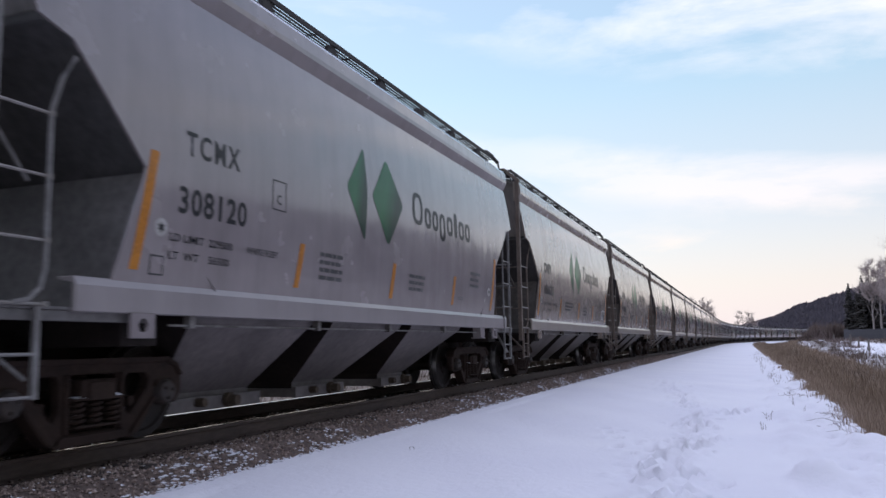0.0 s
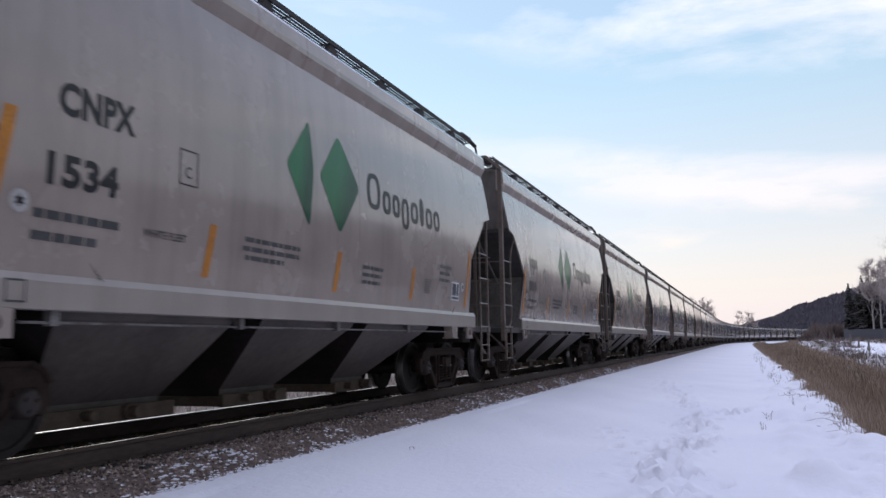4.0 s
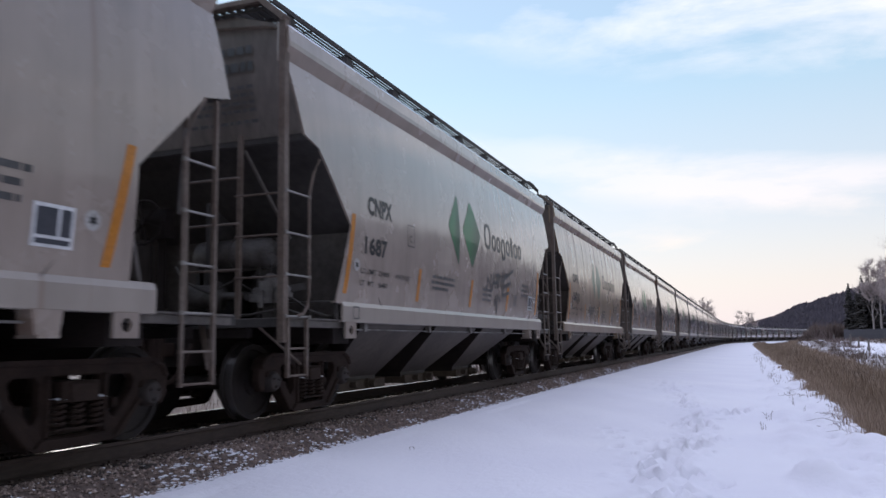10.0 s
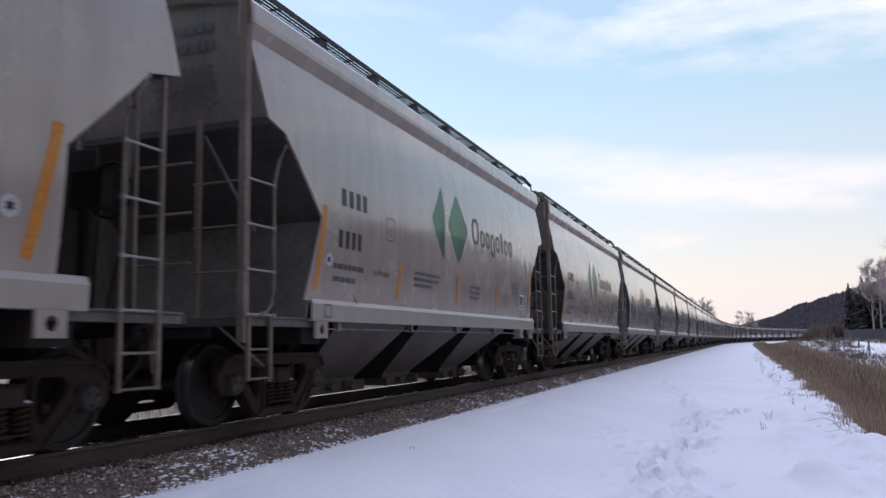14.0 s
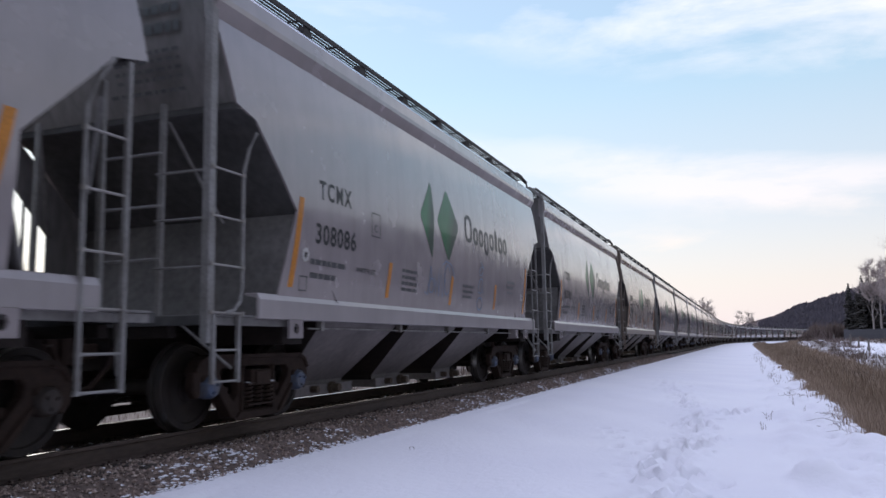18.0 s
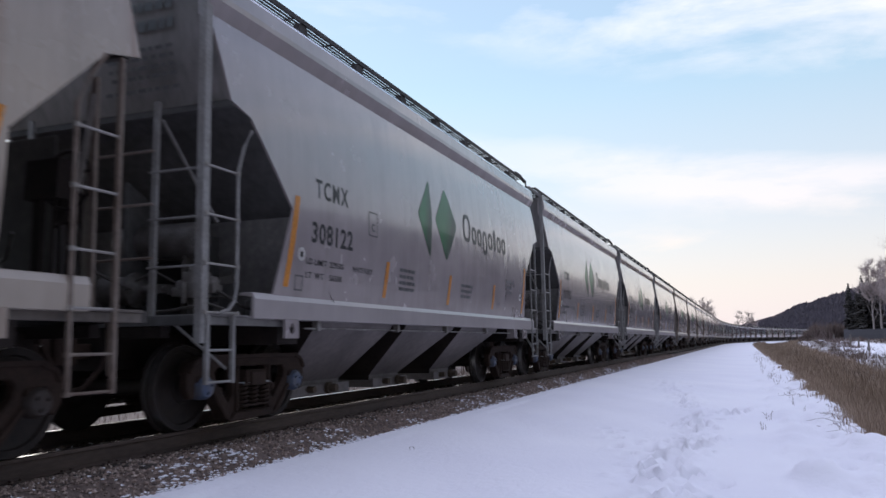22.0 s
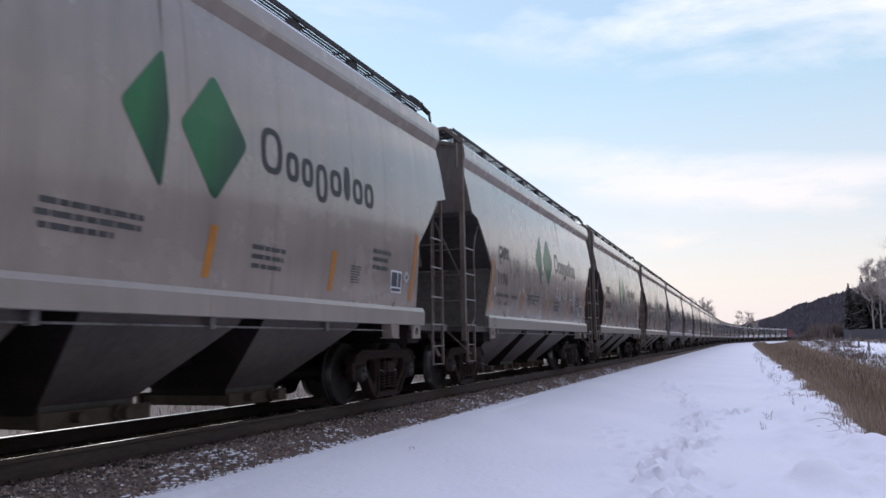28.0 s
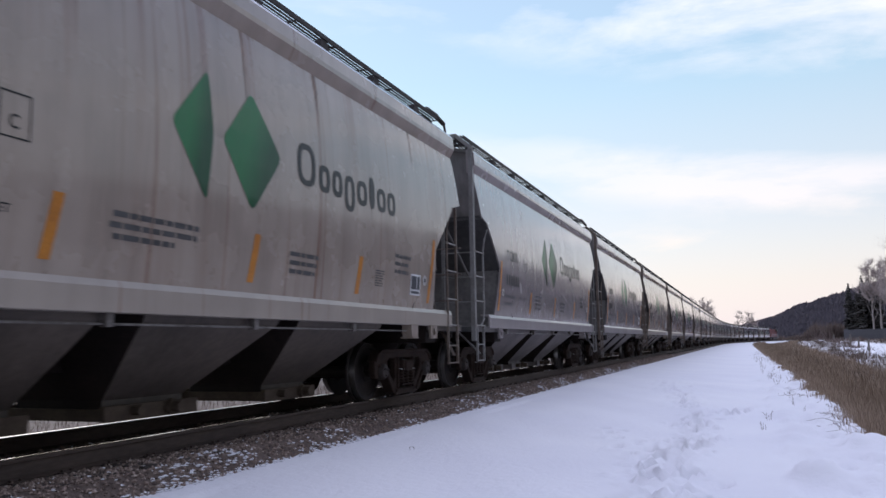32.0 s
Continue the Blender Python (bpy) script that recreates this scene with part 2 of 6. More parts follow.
M_GEAR = varied("brake_gear_dark", (0.085, 0.075, 0.068), (0.04, 0.034, 0.03), 6.0, 0.7, 0.1, 0.2)


def logo_paint(name, light, deep, wear):
    """Printed green that shades from a light left to a deep right and foot, chalky where it has weathered."""
    m, nt, b = mat_base(name, light, 0.4, 0.0, 0.5)
    tc = nt.nodes.new("ShaderNodeTexCoord")
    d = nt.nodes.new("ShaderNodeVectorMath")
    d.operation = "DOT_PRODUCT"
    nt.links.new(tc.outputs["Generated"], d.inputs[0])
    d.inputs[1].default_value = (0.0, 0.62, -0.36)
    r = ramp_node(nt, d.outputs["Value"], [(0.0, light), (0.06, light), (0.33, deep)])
    n = noise_node(nt, 2.4, 6, stretch=(1, 3.0, 0.5))
    w = ramp_node(nt, n.outputs["Fac"], [(0.42, (0, 0, 0)), (0.75, (wear,) * 3)])
    nt.links.new(mix_node(nt, w.outputs["Color"], r.outputs["Color"], (0.16, 0.17, 0.15)), b.inputs["Base Color"])
    return m


M_GREEN = logo_paint("logo_green", (0.008, 0.115, 0.036), (0.003, 0.026, 0.013), 0.05)
M_GREEN_BRIGHT = logo_paint("logo_green_bright", (0.011, 0.145, 0.046), (0.004, 0.058, 0.022), 0.08)


def run_paint():
    """Rust that has run down from the roof: thin film, patchy, fading at its foot."""
    m, nt, b = mat_base("rust_run", (0.20, 0.10, 0.05), 0.6, 0.0, 0.3)
    tc = nt.nodes.new("ShaderNodeTexCoord")
    sep = nt.nodes.new("ShaderNodeSeparateXYZ")
    nt.links.new(tc.outputs["Generated"], sep.inputs[0])
    fade = ramp_node(nt, sep.outputs["Z"], [(0.0, (0, 0, 0)), (0.35, (0.28,) * 3), (0.8, (0.62,) * 3), (1.0, (0.75,) * 3)])
    edge = ramp_node(nt, sep.outputs["Y"], [(0.0, (0, 0, 0)), (0.35, (1, 1, 1)), (0.65, (1, 1, 1)), (1.0, (0, 0, 0))])
    n = noise_node(nt, 7.0, 5, stretch=(1, 4, 0.5))
    r = ramp_node(nt, n.outputs["Fac"], [(0.35, (0.45,) * 3), (0.65, (1, 1, 1))])
    a = mix_node(nt, 1.0, mix_node(nt, 1.0, fade.outputs["Color"], edge.outputs["Color"], "MULTIPLY"), r.outputs["Color"], "MULTIPLY")
    nt.links.new(a, b.inputs["Alpha"])
    c = ramp_node(nt, n.outputs["Fac"], [(0.3, (0.24, 0.13, 0.07)), (0.7, (0.13, 0.055, 0.03))])
    nt.links.new(c.outputs["Color"], b.inputs["Base Color"])
    return m


M_RUN = run_paint()
M_GREEN_OLD = logo_paint("logo_green_faded", (0.055, 0.115, 0.080), (0.030, 0.090, 0.050), 0.6)
M_INK = varied("lettering_black", (0.012, 0.012, 0.014), (0.025, 0.025, 0.026), 3.0, 0.5, 0, 0.0)
M_INK_GREY = varied("lettering_grey", (0.055, 0.054, 0.055), (0.09, 0.088, 0.088), 3.0, 0.5, 0, 0.0)
M_YELLOW = varied("reflector_yellow", (0.50, 0.195, 0.022), (0.43, 0.165, 0.03), 4.0, 0.45, 0, 0.0)
M_WHITE = varied("placard_white", (0.72, 0.72, 0.72), (0.62, 0.62, 0.62), 4.0, 0.5, 0, 0.0)
M_DISC = varied("emblem_pale", (0.46, 0.44, 0.42), (0.38, 0.36, 0.34), 5.0, 0.5, 0, 0.0)
M_PLACARD = varied("placard_black", (0.035, 0.04, 0.05), (0.05, 0.05, 0.06), 4.0, 0.5, 0, 0.0)
for _m in (M_GREEN, M_GREEN_BRIGHT, M_GREEN_OLD, M_INK, M_INK_GREY, M_YELLOW):
    _b = _m.node_tree.nodes["Principled BSDF"]
    _b.inputs["Coat Weight"].default_value, _b.inputs["Coat Roughness"].default_value = 0.35, 0.12
    _b.inputs["Specular IOR Level"].default_value = 0.2
M_REDTAG = varied("tag_red", (0.55, 0.10, 0.09), (0.45, 0.09, 0.08), 4.0, 0.5, 0, 0.0)
M_SPRAY_BLUE = varied("spray_blue", (0.085, 0.13, 0.21), (0.11, 0.16, 0.24), 4.0, 0.55, 0, 0.0)
M_SPRAY_DARK = varied("spray_black", (0.03, 0.03, 0.032), (0.05, 0.05, 0.05), 4.0, 0.55, 0, 0.0)
M_SPRAY_WHITE = varied("spray_white", (0.62, 0.62, 0.62), (0.55, 0.55, 0.55), 4.0, 0.55, 0, 0.0)
M_RAIL = varied("rail_rust", (0.068, 0.050, 0.043), (0.10, 0.072, 0.058), 4.0, 0.7, 0.3, 0.2, (1, 0.2, 1))
M_RAILTOP = varied("rail_head_polished", (0.55, 0.55, 0.56), (0.62, 0.61, 0.61), 3.0, 0.22, 1.0, 0.03, (1, 0.1, 1))
M_TIE = varied("tie_wood", (0.028, 0.023, 0.020), (0.05, 0.04, 0.033), 5.0, 0.85, 0.0, 0.4, (0.3, 3, 1))
M_BARK = varied("bark_grey", (0.27, 0.235, 0.225), (0.40, 0.36, 0.35), 2.0, 0.9, 0.0, 0.3)
M_TWIG = varied("bare_twigs", (0.46, 0.39, 0.37), (0.60, 0.52, 0.50), 1.0, 0.9, 0.0, 0.0)
M_CONIFER = varied("conifer_needles", (0.040, 0.038, 0.036), (0.062, 0.057, 0.053), 0.6, 0.9, 0.0, 0.0)
M_POST = varied("weathered_post", (0.13, 0.11, 0.10), (0.20, 0.18, 0.16), 6.0, 0.9, 0.0, 0.3)
M_FENCE = varied("pale_fence_panel", (0.125, 0.122, 0.135), (0.10, 0.098, 0.11), 0.9, 0.8, 0.0, 0.1)
M_LOCO = varied("loco_red", (0.17, 0.028, 0.028), (0.13, 0.024, 0.024), 1.5, 0.4, 0.0, 0.05)
M_LOCO_DARK = varied("loco_black", (0.03, 0.03, 0.032), (0.05, 0.048, 0.046), 2.0, 0.5, 0.0, 0.1)


def make_snow():
    m, nt, b = mat_base("snow", (0.80, 0.80, 0.84), 0.75, 0.0, 0.25)
    n = noise_node(nt, 0.35, 5)
    r = ramp_node(nt, n.outputs["Fac"], [(0.3, (0.80, 0.79, 0.83)), (0.7, (0.86, 0.85, 0.87))])
    a = nt.nodes.new("ShaderNodeAttribute")
    a.attribute_name = "cover"
    patch = noise_node(nt, 0.9, 8, rough=0.7)
    add = nt.nodes.new("ShaderNodeMath")
    add.operation = "ADD"
    nt.links.new(a.outputs["Fac"], add.inputs[0])
    nt.links.new(patch.outputs["Fac"], add.inputs[1])
    edge = ramp_node(nt, add.outputs[0], [(0.97, (0, 0, 0)), (1.05, (1, 1, 1))])
    soil_n = noise_node(nt, 2.5, 7)
    soil = ramp_node(nt, soil_n.outputs["Fac"], [(0.3, (0.11, 0.080, 0.062)), (0.7, (0.21, 0.165, 0.13))])
    nt.links.new(mix_node(nt, edge.outputs["Color"], soil.outputs["Color"], r.outputs["Color"]), b.inputs["Base Color"])
    f = noise_node(nt, 9, 6, rough=0.6)
    f2 = noise_node(nt, 90, 3)
    s = nt.nodes.new("ShaderNodeMath")
    s.operation = "MULTIPLY_ADD"
    s.inputs[1].default_value = 0.12
    nt.links.new(f2.outputs["Fac"], s.inputs[0])
    nt.links.new(f.outputs["Fac"], s.inputs[2])
    bump_node(nt, b, s.outputs[0], 0.35, 0.05)
    return m


M_SNOW = make_snow()


def island_mat(name, stops, rough=0.9, spec=0.3):
    m, nt, b = mat_base(name, stops[0][1], rough, 0, spec)
    g = nt.nodes.new("ShaderNodeNewGeometry")
    r = ramp_node(nt, g.outputs["Random Per Island"], stops)
    n = noise_node(nt, 14, 3)
    rr = ramp_node(nt, n.outputs["Fac"], [(0.3, (0.8, 0.8, 0.8)), (0.7, (1.15, 1.15, 1.15))])
    nt.links.new(mix_node(nt, 1.0, r.outputs["Color"], rr.outputs["Color"], "MULTIPLY"), b.inputs["Base Color"])
    return m


M_STONE = island_mat("ballast_stone", [(0.0, (0.11, 0.084, 0.073)), (0.5, (0.225, 0.166, 0.139)), (0.85, (0.33, 0.253, 0.213)), (1.0, (0.43, 0.36, 0.32))])
M_BED = varied("ballast_bed", (0.115, 0.086, 0.074), (0.195, 0.15, 0.128), 6.0, 0.95, 0.0, 0.8, None, None, 0.3, 0.03, 28)
M_CLUMP = varied("snow_clump", (0.78, 0.78, 0.83), (0.84, 0.84, 0.87), 6.0, 0.8, 0, 0.2)
M_GRASS = island_mat("dry_grass", [(0.0, (0.20, 0.140, 0.098)), (0.5, (0.31, 0.225, 0.160)), (1.0, (0.45, 0.35, 0.26))])
M_GRASS_DARK = island_mat("dead_weeds", [(0.0, (0.13, 0.098, 0.08)), (1.0, (0.24, 0.185, 0.15))])
M_BRUSH = island_mat("brown_brush", [(0.0, (0.12, 0.088, 0.078)), (1.0, (0.21, 0.16, 0.142))])
# Distant haze is put into these purplish hill and forest colours
M_HILL = varied("hill_forest_floor", (0.050, 0.044, 0.054), (0.058, 0.050, 0.060), 0.02, 0.95, 0, 0)
M_FARTREE = island_mat("far_forest", [(0.0, (0.064, 0.056, 0.068)), (0.6, (0.069, 0.060, 0.072)), (1.0, (0.076, 0.066, 0.077))])


# ---- mesh helpers ----
class MB:
    """Collects vertices and faces of one mesh."""

    def __init__(self):
        self.v, self.f = [], []

    def add(self, verts, faces):
        o = len(self.v)
        self.v += [tuple(p) for p in verts]
        self.f += [tuple(i + o for i in f) for f in faces]
        return self

    def box(self, x0, x1, y0, y1, z0, z1):
        return self.add([(x0, y0, z0), (x1, y0, z0), (x1, y1, z0), (x0, y1, z0), (x0, y0, z1), (x1, y0, z1), (x1, y1, z1), (x0, y1, z1)],
                        [(0, 3, 2, 1), (4, 5, 6, 7), (0, 1, 5, 4), (1, 2, 6, 5), (2, 3, 7, 6), (3, 0, 4, 7)])

    def beam(self, a, b, w, d=None):
        """A bar of w x d from a to b."""
        d = d or w
        a, b = Vector(a), Vector(b)
        t = (b - a).normalized()
        s = t.cross(Vector((0, 0, 1)))
        if s.length < 0.05:
            s = t.cross(Vector((0, 1, 0)))
        s.normalize()
        n = s.cross(t).normalized()
        c = [(s * i * w / 2 + n * j * d / 2) for i, j in ((-1, -1), (1, -1), (1, 1), (-1, 1))]
        return self.add([a + p for p in c] + [b + p for p in c], [(0, 1, 2, 3), (7, 6, 5, 4), (0, 4, 5, 1), (1, 5, 6, 2), (2, 6, 7, 3), (3, 7, 4, 0)])

    def tube(self, pts, r, n=8):
        pts = [Vector(p) for p in pts]
        rings = []
        for i, p in enumerate(pts):
            t = (pts[min(i + 1, len(pts) - 1)] - pts[max(i - 1, 0)]).normalized()
            s = t.cross(Vector((0.13, 0.21, 0.97)))
            if s.length < 0.2:
                s = t.cross(Vector((0, 1, 0)))
            s.normalize()
            u = t.cross(s)
            rr = r[i] if isinstance(r, (list, tuple)) else r
            rings.append([p + (s * math.cos(2 * math.pi * k / n) + u * math.sin(2 * math.pi * k / n)) * rr for k in range(n)])
        v = [q for ring in rings for q in ring]
        f = [(i * n + k, i * n + (k + 1) % n, (i + 1) * n + (k + 1) % n, (i + 1) * n + k) for i in range(len(pts) - 1) for k in range(n)]
        f += [tuple(range(n - 1, -1, -1)), tuple((len(pts) - 1) * n + k for k in range(n))]
        return self.add(v, f)

    def lathe(self, prof, n=28, axis="x"):
        """Profile of (along, radius) turned round the axis."""
        v, f = [], []
        for a, r in prof:
            for k in range(n):
                c, s = math.cos(2 * math.pi * k / n) * r, math.sin(2 * math.pi * k / n) * r
                v.append((a, c, s) if axis == "x" else ((c, a, s) if axis == "y" else (c, s, a)))
        for i in range(len(prof) - 1):
            for k in range(n):
                f.append((i * n + k, i * n + (k + 1) % n, (i + 1) * n + (k + 1) % n, (i + 1) * n + k))
        f += [tuple(range(n - 1, -1, -1)), tuple((len(prof) - 1) * n + k for k in range(n))]
        return self.add(v, f)

    def prism(self, poly, x0, x1):
        """A polygon of (y, z) extruded along x."""
        n = len(poly)
        return self.add([(x0, y, z) for y, z in poly] + [(x1, y, z) for y, z in poly],
                        [tuple(range(n)), tuple(range(2 * n - 1, n - 1, -1))] + [(i, i + n, (i + 1) % n + n, (i + 1) % n) for i in range(n)])

    def sheet(self, rows):
        """A grid of points, rows of equal length."""
        n = len(rows[0])
        return self.add([p for r in rows for p in r], [(i * n + j, i * n + j + 1, (i + 1) * n + j + 1, (i + 1) * n + j) for i in range(len(rows) - 1) for j in range(n - 1)])

    def mesh(self, name, material, bevel=0.0, smooth=None, fix=True):
        me = bpy.data.meshes.new(name)
        me.from_pydata(self.v, [], self.f)
        if bevel or fix:
            bm = bmesh.new()
            bm.from_mesh(me)
            if fix:
                bmesh.ops.remove_doubles(bm, verts=bm.verts, dist=0.0002)
                bmesh.ops.recalc_face_normals(bm, faces=bm.faces)
            if bevel:
                ed = [e for e in bm.edges if len(e.link_faces) == 2 and e.calc_face_angle(0) > 0.6]
                bmesh.ops.bevel(bm, geom=ed, offset=bevel, segments=1, affect="EDGES", clamp_overlap=True)
            bm.to_mesh(me)
            bm.free()
        for m in (material if isinstance(material, (list, tuple)) else [material]):
            me.materials.append(m)
        if smooth:
            me.polygons.foreach_set("use_smooth", [True] * len(me.polygons))
            me.set_sharp_from_angle(angle=radians(smooth))
        me.update()
        return me


def part(name, mb, material, parent, label="", bevel=0.0, smooth=None, at=None, fix=True):
    me = mb if isinstance(mb, bpy.types.Mesh) else mb.mesh(name, material, bevel, smooth, fix)
    ob = new(name, me)
    ob.parent = parent
    if at is not None:
        ob.matrix_basis = at
    if label:
        tagged(ob, label)
    return ob


def holed_plate(mb, outer, holes, x0, x1):
    """A plate of (y, z) outline with openings cut through it, from x0 to x1."""
    bm = bmesh.new()
    for ring in [outer] + list(holes):
        vs = [bm.verts.new((0, y, z)) for y, z in ring]
        for i in range(len(vs)):
            bm.edges.new((vs[i - 1], vs[i]))
    bmesh.ops.triangle_fill(bm, use_beauty=True, use_dissolve=False, edges=bm.edges[:])
    bm.verts.index_update()
    vv = [(v.co.y, v.co.z) for v in bm.verts]
    ff = [tuple(v.index for v in f.verts) for f in bm.faces]
    bm.free()
    n = len(vv)
    faces = ff + [tuple(i + n for i in f[::-1]) for f in ff]
    o = 0
    for ring in [outer] + list(holes):
        m = len(ring)
        faces += [(o + i, o + (i + 1) % m, n + o + (i + 1) % m, n + o + i) for i in range(m)]
        o += m
    return mb.add([(x0, y, z) for y, z in vv] + [(x1, y, z) for y, z in vv], faces)


def rounded(poly, r, k=4):
    """The polygon with its corners cut to short arcs."""
    out = []
    n = len(poly)
    for i in range(n):
        p, a, b = Vector(poly[i]), Vector(poly[i - 1]), Vector(poly[(i + 1) % n])
        d1, d2 = (a - p).normalized() * r, (b - p).normalized() * r
        for j in range(k + 1):
            t = j / k
            q = (p + d1) * (1 - t) ** 2 + p * 2 * t * (1 - t) + (p + d2) * t * t
            out.append((q.x, q.y))
    return out


def fast_mesh(name, v, f, material, smooth=False):
    me = bpy.data.meshes.new(name)
    me.from_pydata(v.tolist() if hasattr(v, "tolist") else v, [], f.tolist() if hasattr(f, "tolist") else f)
    me.materials.append(material)
    if smooth:
        me.polygons.foreach_set("use_smooth", [True] * len(me.polygons))
    me.update()
    return me


def sweep(offsets, s0, s1, step):
    """A profile of (offset to the right, height) carried along the line; returns rows of points."""
    rows = []
    for s in np.arange(s0, s1 + 1e-6, step):
        x, y, h = line_at(s)
        rows.append([(x + q * math.cos(h), y - q * math.sin(h), z) for q, z in offsets])
    return rows


# ---- ground ----
def ground_height(x, y):
    q = lateral(x, y)
    z = np.interp(q, [-400, -60, -14, -5, -2.4, -1.5, 1.38, 1.52, 1.68, 3.5, 6.5, 7.6, 8.1, 8.7, 9.6, 13, 22, 60, 400],
                  [-2.0, -1.6, -1.3, -0.75, -0.55, -0.5, -0.5, -0.40, -0.335, -0.46, -0.59, -0.60, -0.58, -0.85, -1.25, -1.35, -1.25, -1.1, -0.8])
    # the field climbs slowly towards the hill
    z = z + np.interp(q, [-1e4, 11, 20, 1e4], [0, 0, 1, 1]) * np.interp(y, [55, 100, 150, 240, 400, 700], [0, 0.4, 0.8, 1.25, 1.7, 2.0])
    near = np.clip(1 - np.hypot(x, y) / 70, 0, 1)
    roll = np.zeros_like(z)
    for a, kx, ky, ph in ((0.018, 1.1, 0.55, 0.3), (0.012, 2.3, 1.3, 1.7), (0.02, 0.5, 0.21, 4.0), (0.008, 4.1, 2.9, 0.6)):
        roll += a * np.sin(kx * x + ky * y + ph)
    z += np.where(q > 2.0, roll, 0) * near
    # ragged edge of the snow shelf beside the ditch
    z += np.where((q > 6.8) & (q < 9.2), 0.05 * np.sin(2.1 * y + 3 * np.sin(0.7 * y)) * near, 0)
    return z


TRAIL_Y, TRAIL_X = [55, 70, 85, 112, 135, 165, 300, 420, 520], [34, 20, 15.2, 15.6, 17.0, 18.5, 24, 32, 46]
PRINTS = []
_r = random.Random(5)
WAY_Y, WAY_X = [4, 7.8, 10, 13, 16, 20, 24, 34], [-0.85, -0.83, -0.85, -0.74, -0.95, -1.45, -2.1, -3.3]
for i in range(135):
    yy = 4.0 * math.exp(i / 135 * 1.9) + _r.uniform(-0.2, 0.2)
    PRINTS.append((float(np.interp(yy, WAY_Y, WAY_X)) + _r.gauss(0, 0.20), yy, _r.uniform(0.06, 0.10), _r.uniform(0.09, 0.18), _r.uniform(0.08, 0.14)))
for i in range(26):
    yy = _r.uniform(13.5, 18)
    PRINTS.append((-0.55 + (yy - 15) * 0.16 + _r.gauss(0, 0.14), yy, _r.uniform(0.06, 0.10), _r.uniform(0.09, 0.18), _r.uniform(0.07, 0.12)))
for i in range(34):
    yy = 5.0 + 0.62 * i
    PRINTS.append((0.75 + 0.02 * yy + _r.gauss(0, 0.12), yy, _r.uniform(0.08, 0.13), _r.uniform(0.12, 0.2), _r.uniform(0.05, 0.09)))
for i in range(14):
    yy = 9.2 + 0.28 * i
    PRINTS.append((-1.2 - (yy - 9.5) * 0.27 + _r.gauss(0, 0.12), yy, 0.08, 0.15, _r.uniform(0.06, 0.10)))


def axis_points(spans):
    out = []
    for a, b, st in spans:
        out += list(np.arange(a, b - 1e-6, st))
    return np.array(out + [spans[-1][1]])


